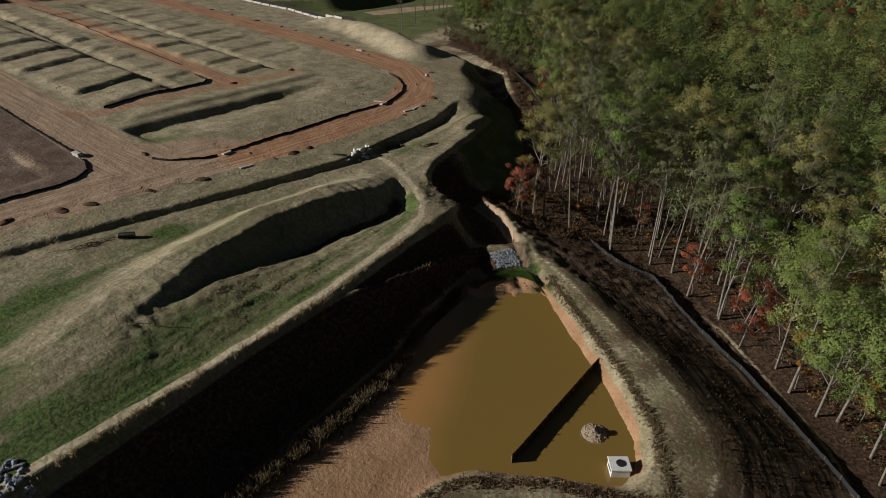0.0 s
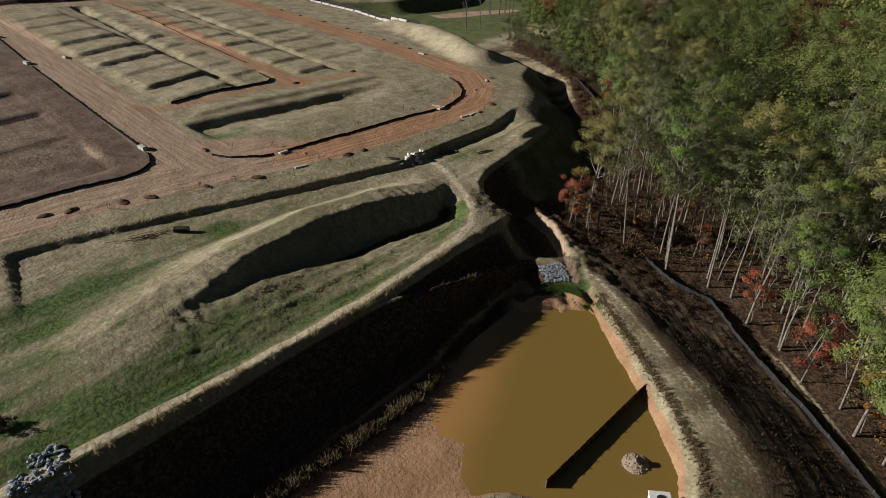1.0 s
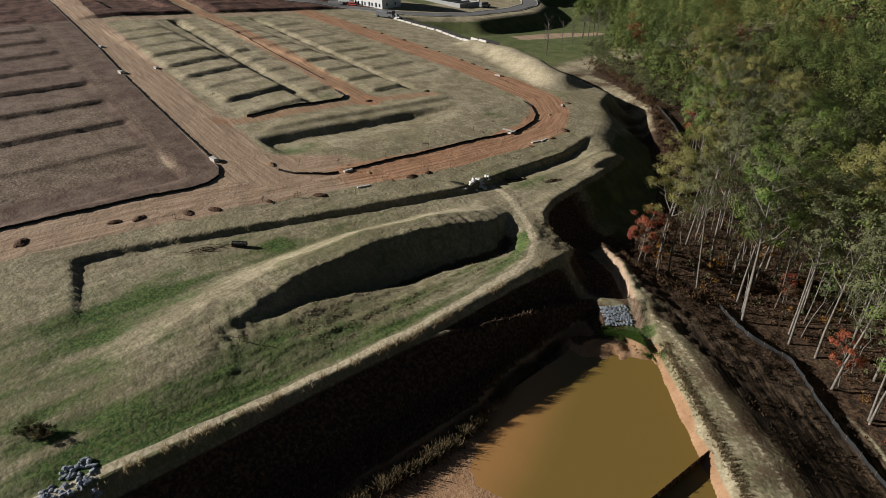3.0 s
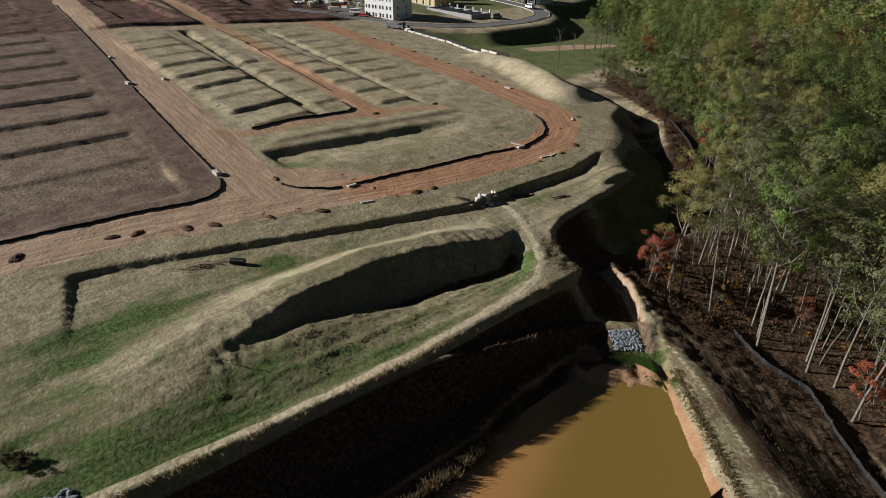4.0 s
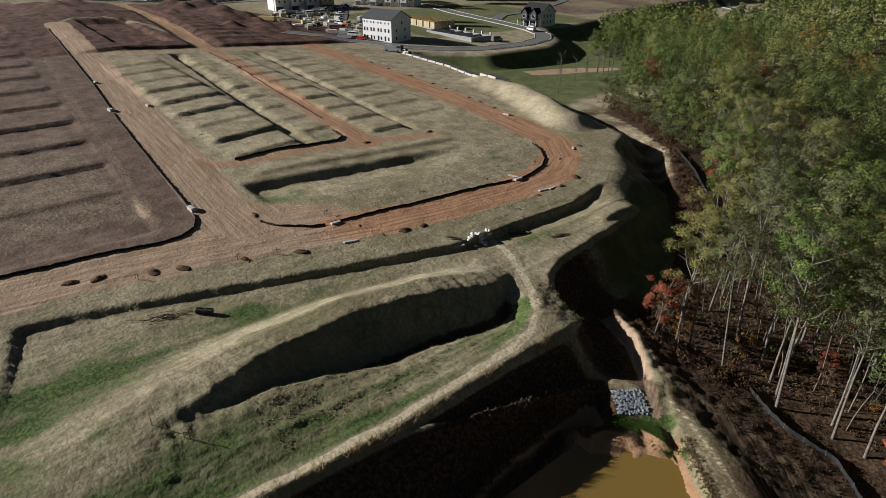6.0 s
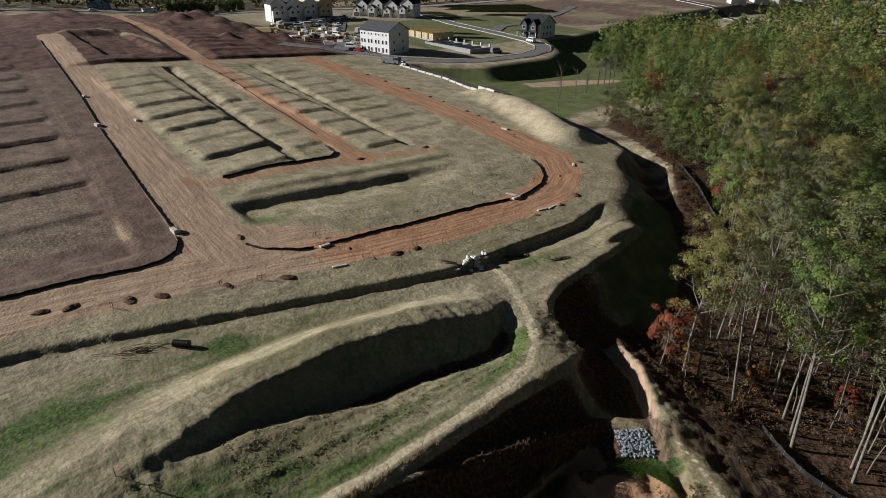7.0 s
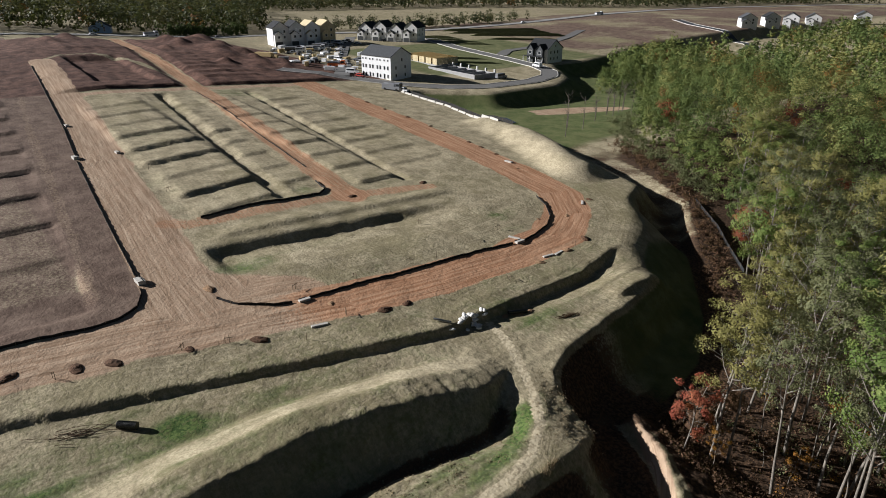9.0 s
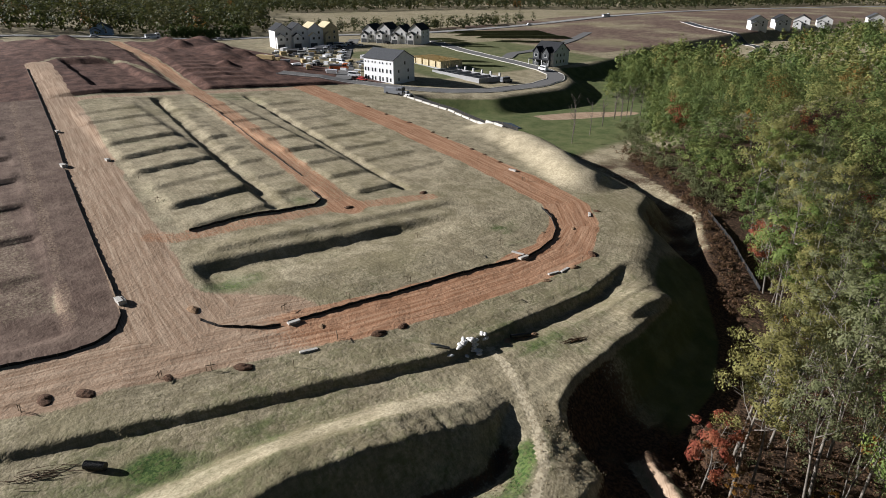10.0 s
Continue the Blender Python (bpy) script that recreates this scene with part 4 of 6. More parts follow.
for colour, px, py, sz in (("red", -46.8, 91.9, 1.05), ("gold", -43.2, 92.4, 0.6), ("red", -4.5, 80.1, 1.15), ("gold", 3.5, 75.7, 1.1), ("red", -13.5, 89.4, 0.85), ("brown", -47.5, 95.5, 0.8), ("brown", -50, 97.5, 0.8), ("red", -68.3, 149.2, 1.4), ("gold", -107.7, 221.7, 1.5), ("red", -16, 283, 2.0), ("gold", -34, 108, 1.3), ("brown", -45.5, 98, 1.3),
                           ("brown", -40, 99, 0.7), ("brown", -25, 100, 0.8), ("gold", -37, 99, 0.6), ("red", -27, 104, 0.6), ("brown", -6, 92, 0.8), ("gold", 11, 74, 0.8)):
    plant(SMALL[colour], px, py, sz)
    taken.append((px, py))

WOODS = [(-47, 96), (-30, 96), (-18, 95), (-6, 86), (6, 74), (16, 62), (60, 20), (420, 20), (420, 620), (-185, 560), (-192, 470), (-200, 410), (-240, 380), (-238, 350), (-224, 315), (-196, 268), (-168, 262), (-156, 240), (-140, 214),
         (-125, 197), (-106, 187), (-90, 175), (-78, 162), (-67, 148), (-59, 131), (-53, 112)]


def scatter(x0, x1, y0, y1, cell, gen):
    out = []
    for ix in range(int((x1 - x0) / cell)):
        for iy in range(int((y1 - y0) / cell)):
            out.append((x0 + (ix + gen.uniform(0.05, 0.95)) * cell, y0 + (iy + gen.uniform(0.05, 0.95)) * cell))
    a = np.array(out)
    return a[inside(a[:, 0], a[:, 1], WOODS) > 0]


near = scatter(-84, 60, 60, 195, 5.9, rng)
depth = inside(near[:, 0], near[:, 1], WOODS)
count = 0
for (px, py), dep in zip(near, depth):
    if dep < (40 if px > -64 else 13) and math.hypot(px, py) < 195 and all((px - a) ** 2 + (py - b) ** 2 > 6 for a, b in taken) and (dep < 24 or count % 3) and count < 330:
        thin = dep < 20 and px < 6
        kind = KINDS[int(rng.choice(10, p=[0.04, 0.03, 0.18, 0.24, 0.2, 0.03, 0.12, 0.16, 0, 0] if thin else [0.12, 0.12, 0.12, 0.06, 0.03, 0.1, 0.06, 0.09, 0.15, 0.15]))]
        plant(kind, px, py, rng.uniform(0.78, 1.12))
        taken.append((px, py))
        count += 1
for px, py in scatter(-52, 16, 62, 125, 4.6, rng):
    if inside(np.array([px]), np.array([py]), WOODS)[0] < 22 and rng.uniform() < 0.7:
        plant(SAPLINGS[int(rng.integers(3))], px, py, rng.uniform(0.7, 1.15), "saplings under the tall trees", 6.0)


for px, py in ((-66, 150), (-68, 153), (-71, 156), (-64.5, 146), (-73, 159), (-62.5, 142), (-69.5, 154.5), (-76, 163)):
    plant(SAPLINGS[2] if px > -70 else SAPLINGS[0], px, py, rng.uniform(0.75, 1.0), "saplings beside the silt fence", 6.0)


def canopy(name, spots, size, per, leaf, gen, label, low=0.35, tint=None, lobes=13, kind="woods"):
    """Crowns of woods farther off, joined: each a dome of many lobes with gaps between them."""
    parts, tints = [], []
    zs = land(spots[:, 0], spots[:, 1])
    for i, (px, py) in enumerate(spots):
        h = size * gen.uniform(0.66, 1.2)
        r = size * gen.uniform(0.17, 0.33)
        # lobes on the upper shell of the crown, fewer and smaller below
        u = np.sort(gen.uniform(0, 1, lobes)) ** 0.75
        f = low + (0.95 - low) * u
        f[-1] = 0.96
        a = np.arange(lobes) * 2.4 + gen.uniform(-0.5, 0.5, lobes)
        swell = np.sqrt(np.clip(1 - ((u - 0.42) / 0.62) ** 2, 0.03, 1))
        rad = r * swell * gen.uniform(0.55, 0.95, lobes)
        hub = np.array([px, py, zs[i] + h * (low + 0.35 * (1 - low))])
        centres = np.stack([px + rad * np.cos(a), py + rad * np.sin(a), zs[i] + h * f], 1)
        co = leaves(centres, r * gen.uniform(0.3, 0.5, lobes), per, leaf, gen, 0.5, hub, 0.9)
        parts.append(co)
        base = gen.uniform(0, 1) if tint is None else gen.uniform(*tint)
        tints.append(np.full(len(co), base) if base > 0.96 else np.repeat(np.clip(base + gen.normal(0, 0.07, lobes), 0, 0.95), per))
    ob = new(name, quads_mesh(name, np.concatenate(parts), LEAF[kind], np.concatenate(tints)))
    return tagged(ob, label, "woods", kind="stuff")


deep = scatter(-240, 160, 60, 300, 8.3, rng)
keep = np.array([all((px - a) ** 2 + (py - b) ** 2 > 9 for a, b in taken if abs(a - px) < 4) for px, py in deep])
deep = deep[keep & (np.arctan2(deep[:, 0], deep[:, 1]) < 0.62)]
edge_d = inside(deep[:, 0], deep[:, 1], WOODS)
skirt = (edge_d < 7) & (deep[:, 1] > 125)
low = scatter(-240, -58, 120, 400, 5.2, rng)
low_d = inside(low[:, 0], low[:, 1], WOODS)
low = low[(low_d < 17) & (np.hypot(low[:, 0], low[:, 1]) > 165)]
canopy("woods", low, 10.5, 62, 0.19, rng, "lower trees and shrubs along the edge of the woods", 0.03, (0, 0.7))
canopy("woods", deep[~skirt], 20, 84, 0.21, rng, "dense green and olive autumn woods beyond the clearing")
far = scatter(-300, 420, 300, 620, 9.5, rng)
far = far[np.arctan2(far[:, 0], far[:, 1]) < 0.5]
canopy("far_woods", far, 15, 11, 0.6, rng, "distant dense mixed green autumn woods")

# ---- materials of things ----
MAT["concrete"] = plain("concrete", (0.52, 0.50, 0.46), 0.85, 2.5, 0.22)
MAT["white_concrete"] = plain("pale_concrete", (0.66, 0.66, 0.64), 0.8, 2.5, 0.12)
MAT["fabric"] = plain("black_fabric", (0.022, 0.021, 0.02), 0.8, 4, 0.4)
MAT["grey_fabric"] = plain("grey_fabric", (0.025, 0.026, 0.028), 0.75, 4, 0.35)
MAT["stake"] = plain("weathered_stake", (0.2, 0.16, 0.11), 0.9, 6, 0.3)
MAT["board"] = plain("wet_brown_board", (0.085, 0.05, 0.025), 0.8, 3, 0.45)
MAT["lumber"] = plain("new_lumber", (0.52, 0.40, 0.2), 0.8, 3, 0.2)
MAT["black_pipe"] = plain("black_plastic", (0.015, 0.015, 0.016), 0.45, 4, 0.3, spec=0.5)
MAT["grey_pipe"] = plain("grey_plastic", (0.3, 0.31, 0.32), 0.5, 4, 0.2)
MAT["stone"] = plain("blue_grey_stone", (0.3, 0.33, 0.375), 0.85, 3, 0.4)
MAT["gravel"] = plain("tan_gravel", (0.36, 0.28, 0.2), 0.95, 6, 0.4, bump=0.8)
MAT["soil"] = plain("dark_soil", (0.11, 0.06, 0.035), 0.95, 4, 0.45, bump=0.9)
MAT["tan_soil"] = plain("tan_soil", (0.3, 0.19, 0.11), 0.95, 4, 0.35, bump=0.9)
MAT["steel"] = plain("dark_steel", (0.06, 0.06, 0.065), 0.5, 5, 0.3, 0.6)
MAT["sack"] = plain("white_sack", (0.7, 0.69, 0.66), 0.85, 3, 0.15)


def lumpy(seed, rx, ry, rz, sub=2, rough=0.25, flat_base=True):
    """A weathered lump: stone, heap or sack."""
    bm = bmesh.new()
    bmesh.ops.create_icosphere(bm, subdivisions=sub, radius=1)
    for v in bm.verts:
        k = 1 + rough * noise.noise(v.co * 1.4 + Vector((seed * 3.7, seed, 0))) + 0.5 * rough * noise.noise(v.co * 3.3 + Vector((0, seed * 5.1, 2)))
        v.co = Vector((v.co.x * rx * k, v.co.y * ry * k, v.co.z * rz * k))
        if flat_base and v.co.z < -0.25 * rz:
            v.co.z = -0.25 * rz
    return bm


def shared(name, bm, mat, smooth=False):
    me = bpy.data.meshes.new(name)
    bm.to_mesh(me)
    bm.free()
    me.materials.append(mat)
    if smooth:
        me.polygons.foreach_set("use_smooth", np.ones(len(me.polygons), bool))
    return me


def resample(pts, step):
    out, left = [Vector(pts[0])], step
    for a, b in zip(pts[:-1], pts[1:]):
        a, b = Vector(a), Vector(b)
        d, pos = (b - a).length, 0.0
        while d - pos >= left:
            pos += left
            out.append(a + (b - a) * (pos / d))
            left = step
        left -= d - pos
    return out


# ---- the sediment basin ----
def baffle():
    a, b = Vector((-20.2, 42.6, 0)), Vector((-18.7, 63.0, 0))
    ob = thing("baffle_wall", pose(*((a + b) / 2).xy, WATER), "dark wet board baffle wall standing in the muddy basin", "baffle wall")
    inv = ob.matrix_world.inverted()
    d = (b - a).normalized()
    side = Vector((-d.y, d.x, 0))
    n = 17
    ang = math.degrees(math.atan2(d.y, d.x))
    for i in range(n):
        bm = bmesh.new()
        L = (b - a).length / n
        slab(bm, -L / 2 + 0.012, L / 2 - 0.012, -0.02, 0.02, -0.9, 1.05 + random.uniform(-0.05, 0.06), 0.006)
        p = part("board", bm, MAT["board"], ob)
        p.matrix_basis = inv @ pose(*(a + d * L * (i + 0.5)).xy, WATER, 0, random.uniform(-0.8, 0.8), ang + random.uniform(-0.8, 0.8))
    for i in range(n + 1):
        bm = bmesh.new()
        slab(bm, -0.05, 0.05, -0.05, 0.05, -1.0, 1.12 + random.uniform(-0.06, 0.1), 0.008)
        p = part("post", bm, MAT["stake"] if i in (0, n) else MAT["board"], ob)
        q = a + d * (b - a).length * i / n - side * 0.075
        p.matrix_basis = inv @ pose(q.x, q.y, WATER, 0, 0, ang)


baffle()


def riser():
    ob = thing("concrete_riser", pose(-10.2, 48.1, WATER, 0, 0, 34), "white concrete riser box with a dark round hatch in the basin", "riser box")
    bm = bmesh.new()
    for x0, x1, y0, y1 in ((-1.0, 1.0, -0.85, -0.65), (-1.0, 1.0, 0.65, 0.85), (-1.0, -0.8, -0.648, 0.648), (0.8, 1.0, -0.648, 0.648)):
        slab(bm, x0, x1, y0, y1, -1.2, 1.0, 0.015)
    part("body", bm, MAT["white_concrete"], ob)
    bm = bmesh.new()
    slab(bm, -1.1, 1.1, -0.95, 0.95, 1.003, 1.2, 0.03)
    part("top_slab", bm, MAT["white_concrete"], ob)
    bm = bmesh.new()
    bmesh.ops.create_cone(bm, cap_ends=True, segments=24, radius1=0.5, radius2=0.46, depth=0.07, matrix=Matrix.Translation((0.1, 0, 1.24)))
    part("hatch", bm, MAT["steel"], ob, "dark round steel hatch")
    for i in range(3):
        bm = bmesh.new()
        slab(bm, -1.02, -1.004, -0.5 + 0.36 * i, -0.26 + 0.36 * i, 0.35, 0.75)
        part("weir_slot", bm, MAT["steel"], ob, "dark weir slot")


riser()


def gravel_mound():
    ob = thing("gravel_mound", pose(-14.4, 51.6, WATER), "cone of tan gravel round a dark dewatering pipe", "gravel mound")
    bm = bmesh.new()
    bmesh.ops.create_grid(bm, x_segments=34, y_segments=34, size=2.3)
    for v in bm.verts:
        r = v.co.length / 1.95
        v.co.z = 1.05 * max(0, 1 - r) ** 0.8 - 0.35 + 0.05 * noise.noise(v.co * 4) + 0.04 * noise.noise(v.co * 9) - 0.35 * max(0, r - 1)
    p = part("gravel", bm, MAT["gravel"], ob)
    bm = bmesh.new()
    bmesh.ops.create_cone(bm, cap_ends=True, segments=18, radius1=0.42, radius2=0.4, depth=0.9, matrix=Matrix.Translation((0.35, 0.1, 0.35)))
    part("pipe", bm, MAT["black_pipe"], ob, "dark perforated pipe")
    st = [shared("stone", lumpy(k, 0.14, 0.12, 0.1, 1), MAT["gravel"]) for k in range(4)]
    for i in range(70):
        a, r = random.uniform(0, 6.28), random.uniform(0.4, 1.75)
        o = new("stone", random.choice(st))
        o.parent = ob
        o.matrix_basis = pose(r * math.cos(a), r * math.sin(a), 1.05 * max(0, 1 - r / 1.95) ** 0.8 - 0.33, 0, 0, random.uniform(0, 360))


gravel_mound()

STONES = [shared("stone", lumpy(10 + k, 0.42, 0.33, 0.27, 1, 0.5, False), MAT["stone"]) for k in range(7)]


def riprap(px, py, poly, count, size, label):
    z0 = ground_z(px, py)
    ob = thing("riprap", pose(px, py, z0), label, "riprap")
    tries = 0
    while count and tries < 6000:
        tries += 1
        x, y = random.uniform(min(p[0] for p in poly), max(p[0] for p in poly)), random.uniform(min(p[1] for p in poly), max(p[1] for p in poly))
        if float(inside(np.array([x]), np.array([y]), poly)[0]) > 0:
            o = new("stone", random.choice(STONES))
            o.parent = ob
            k = size * random.uniform(0.6, 1.25)
            o.matrix_basis = pose(x - px, y - py, ground_z(x, y) - z0 + 0.1 * k, random.uniform(-30, 30), random.uniform(-30, 30), random.uniform(0, 360)) @ Matrix.Diagonal((k, k, k, 1))
            count -= 1


riprap(-39.5, 75.7, [(-42.4, 75.3), (-39.9, 78.3), (-37.3, 76.2), (-39.9, 73.3)], 330, 0.46, "heap of blue-grey riprap stones at the basin's head")
riprap(-52.5, 8, [(-55.9, 8.8), (-55.2, 10.5), (-53.1, 10.6), (-50.5, 9.9), (-47, 8.6), (-48, 5.5), (-51.5, 5.4), (-53.7, 5.6), (-54.6, 7.4)], 190, 0.72, "chute of blue-grey riprap stones beside the grass slope")


# ---- silt fences ----
def silt_fence(pts, high, mat, label, gap=2.6, lean=0.05):
    run = resample(pts, gap / 4)
    ob = thing("silt_fence", pose(run[0].x, run[0].y, ground_z(run[0].x, run[0].y)), label, "silt fence", "silt fences")
    o = ob.matrix_world.translation
    zs = land(np.array([p.x for p in run]), np.array([p.y for p in run]))
    verts, faces = [], []
    for i, p in enumerate(run):
        d = (run[min(i + 1, len(run) - 1)] - run[max(i - 1, 0)]).normalized()
        s = Vector((-d.y, d.x))
        sag = 0.06 * math.sin(i * math.pi / 4) ** 2 + random.uniform(-0.04, 0.04)
        w = random.uniform(-0.05, 0.05)
        for off, z in ((0.012, -0.15), (0.012 + lean + w, high - sag), (-0.012 + lean + w, high - sag), (-0.012, -0.15)):
            verts.append((p.x + s.x * off - o.x, p.y + s.y * off - o.y, zs[i] + z - o.z))
        if i:
            a, b = (i - 1) * 4, i * 4
            faces += [(a + k, b + k, b + (k + 1) % 4, a + (k + 1) % 4) for k in range(4)]
    part("fabric", mesh_of("fabric", verts, faces, mat), None, ob)
    bm = bmesh.new()
    slab(bm, -0.025, 0.025, -0.025, 0.025, -0.3, high + 0.14, 0.005)
    post = shared("post", bm, MAT["stake"])
    for i in range(0, len(run), 4):
        q = new("post", post)
        q.parent = ob
        q.matrix_basis = pose(run[i].x - o.x, run[i].y - o.y, zs[i] - o.z, random.uniform(-4, 4), random.uniform(-4, 4), 0)


silt_fence([(-33, 93.5), (-29.4, 91.0), (-25.7, 89.3), (-20.2, 89.6), (-18, 87.6), (-14.6, 83.8), (-8.8, 79.2), (-2, 74.2), (6.8, 65.4), (12, 60), (18, 54)], 0.62, MAT["grey_fabric"], "grey wire-backed silt fence along the woods", 2.6)
silt_fence([(-103.2, 57.4), (-100, 59), (-96.6, 63.4), (-95.5, 66.4)], 0.42, MAT["fabric"], "low black silt fence along the dirt road")
silt_fence([(-95.4, 68.4), (-95.2, 71.1), (-93.9, 83.8), (-93.0, 100.4), (-91.9, 108.2)], 0.42, MAT["fabric"], "low black silt fence along the dirt road")
silt_fence([(-91.5, 110.4), (-92.2, 114), (-94.3, 119.7), (-97.4, 124.2), (-102.3, 128.2), (-107, 130.4)], 0.42, MAT["fabric"], "low black silt fence round the road's bend")
silt_fence([(-108.5, 12), (-107.4, 24), (-106.5, 34.4), (-105.2, 40.2), (-105.3, 44.7), (-107.2, 47.6), (-110.4, 49.1), (-113, 49.5)], 0.42, MAT["fabric"], "low black silt fence round the bare earth lots")
silt_fence([(-115.8, 49.8), (-121.3, 50.3), (-137.3, 51.5), (-160, 53.4), (-180.5, 55.2)], 0.42, MAT["fabric"], "low black silt fence beside the bare lots")
silt_fence([(-183.4, 55.6), (-212.3, 58.7), (-277.3, 64.2), (-304.8, 66.3)], 0.5, MAT["fabric"], "low black silt fence beside the bare lots")
silt_fence([(-133, 66.2), (-133.6, 75), (-132.4, 84), (-132.2, 91), (-134.5, 93.6), (-141, 94.6)], 0.5, MAT["fabric"], "low black silt fence round the corner lot")
silt_fence([(-150, 97.2), (-193.6, 101.2), (-242, 105)], 0.28, MAT["fabric"], "low black silt fence along the alley")
silt_fence([(-90, 168), (-86.5, 165), (-79.1, 158.8), (-72, 151), (-66, 145)], 0.8, MAT["grey_fabric"], "grey silt fence at the foot of the bank")


# ---- along the dirt roads ----
def inlet_box(px, py, turn, size, label):
    ob = thing("inlet_box", pose(px, py, ground_z(px, py), 0, 0, turn), label, "storm inlet", "storm inlets")
    w, d, h = (0.72 * v for v in size)
    bm = bmesh.new()
    for x0, x1, y0, y1 in ((-w, w, -d, -d + 0.18), (-w, w, d - 0.18, d), (-w, -w + 0.18, -d + 0.182, d - 0.182), (w - 0.18, w, -d + 0.182, d - 0.182)):
        slab(bm, x0, x1, y0, y1, -0.6, h, 0.015)
    part("wall", bm, MAT["concrete"], ob)
    bm = bmesh.new()
    slab(bm, -w - 0.06, w + 0.06, -d - 0.06, d * 0.35, h + 0.003, h + 0.14, 0.02)
    part("lid", bm, MAT["concrete"], ob, "pale concrete lid")
    bm = bmesh.new()
    for k in range(5):
        slab(bm, -w + 0.2, w - 0.2, d * 0.4 + k * 0.1, d * 0.4 + k * 0.1 + 0.04, h - 0.02, h + 0.03)
    part("grate", bm, MAT["steel"], ob, "dark steel grate")


for px, py, turn, size in ((-114.3, 50.0, 5, (1.25, 0.75, 0.75)), (-181.9, 55.4, 6, (1.3, 0.8, 0.7)), (-181.5, 64.3, 6, (1.0, 0.6, 0.5)), (-95.3, 67.5, 88, (1.15, 0.55, 0.35)), (-91.7, 109.3, 88, (1.2, 0.55, 0.4)), (-128.8, 143.6, 8, (1.4, 0.6, 0.35)), (-212, 59.6, 6, (1.0, 0.6, 0.5))):
    inlet_box(px, py, turn, size, "pale concrete storm inlet box beside the dirt road")


def soil_mound(px, py, size, mat, label, k):
    bm = bmesh.new()
    bmesh.ops.create_grid(bm, x_segments=14, y_segments=14, size=1.35)
    for v in bm.verts:
        r = math.hypot(v.co.x, v.co.y) * (1 + 0.25 * noise.noise(v.co * 1.3 + Vector((k * 3.1, k, 0))))
        v.co.z = 0.52 * max(0, 1 - r) ** 0.7 - 0.9 * min(1, max(0, r - 0.92) * 2.5) + 0.14 * noise.noise(v.co * 3.7 + Vector((k, 0, 0))) * max(0, 1.1 - r)
    ob = new("soil_mound", shared("soil_mound", bm, mat))
    ob.matrix_world = pose(px, py, ground_z(px, py) - 0.01, 0, 0, 37 * k) @ Matrix.Diagonal((size * 1.05, size * 0.68, size * 0.62, 1))
    tagged(ob, label, "soil mound", "soil mounds along the road")


for k, (px, py, sz) in enumerate(((-97.2, 37.6, 1.25), (-95.6, 41.4, 1.25), (-101, 27.5, 1.2), (-99.8, 30.8, 1.2), (-102.4, 15, 1.5), (-93.2, 49.9, 0.9), (-89.9, 57.9, 1.2), (-86.3, 75.6, 1.2), (-85.9, 79.4, 1.0), (-86, 121, 1.3), (-99.4, 139.2, 0.9),
                                  (-181.7, 150.6, 1.1), (-168.8, 149.8, 0.9), (-161.6, 149.3, 0.8), (-148.5, 147.4, 1.0), (-142.8, 146.8, 0.8), (-136, 146, 0.8), (-128, 96.2, 1.1), (-127.4, 114.6, 1.2), (-195, 150.8, 0.9), (-207, 151.5, 1.0))):
    soil_mound(px, py, sz, MAT["soil"], "small heap of dark brown earth at the roadside", k)
for k, (px, py, sz) in enumerate(((-84, 106.5, 1.0), (-84.4, 114.1, 1.1), (-95.8, 127.4, 0.7), (-92.4, 70.3, 0.7), (-106.6, 57.6, 1.2), (-97.8, 121, 0.5), (-94.5, 121.5, 0.5))):
    soil_mound(px, py, sz, MAT["tan_soil"], "small heap of tan clods beside the road", 40 + k)


def plank(px, py, turn, label, size=(1.2, 0.25, 0.2)):
    bm = bmesh.new()
    slab(bm, -size[0], size[0], -size[1], size[1], -0.05, size[2], 0.03)
    ob = new("concrete_kerb", shared("concrete_kerb", bm, MAT["concrete"]))
    ob.matrix_world = pose(px, py, ground_z(px, py), 0, 2, turn)
    tagged(ob, label, "kerb piece", "loose kerb pieces")


for px, py, turn in ((-88.3, 66.1, 78), (-84.9, 109.6, 84), (-84.6, 112, 100), (-98.9, 136.2, 130), (-93.6, 109.9, 20)):
    plank(px, py, turn, "loose pale concrete kerb piece lying by the road")


def stake(px, py, turn, high, cross):
    ob = thing("survey_stake", pose(px, py, ground_z(px, py), 0, 0, turn), "thin wooden survey stake with a cross lath" if cross else "thin wooden survey stake in the grass", "stake", "survey stakes")
    bm = bmesh.new()
    slab(bm, -0.035, 0.035, -0.035, 0.035, -0.3, high, 0.008)
    part("post", bm, MAT["stake"], ob)
    if cross:
        bm = bmesh.new()
        slab(bm, -0.55, 0.55, 0.036, 0.06, high * 0.62, high * 0.62 + 0.1, 0.005)
        part("lath", bm, MAT["stake"], ob)
        bm = bmesh.new()
        slab(bm, -0.59, -0.53, -0.03, 0.034, -0.2, high * 0.8, 0.006)
        part("post", bm, MAT["stake"], ob)


for i, (px, py) in enumerate(((-96.2, 35.2), (-91.6, 54.6), (-86.3, 63), (-82.6, 97.4), (-96, 87.5), (-95.3, 92.6), (-97.5, 102.8), (-96.3, 77.1), (-84.8, 116.7), (-99, 68), (-88.6, 70.5), (-84.7, 84), (-98.3, 110), (-93.6, 49), (-65, 27), (-61.5, 29.5), (-150, 66), (-165, 66.5), (-110, 100), (-122, 140))):
    stake(px, py, 20 + 50 * i, 1.15, i % 3 != 2)


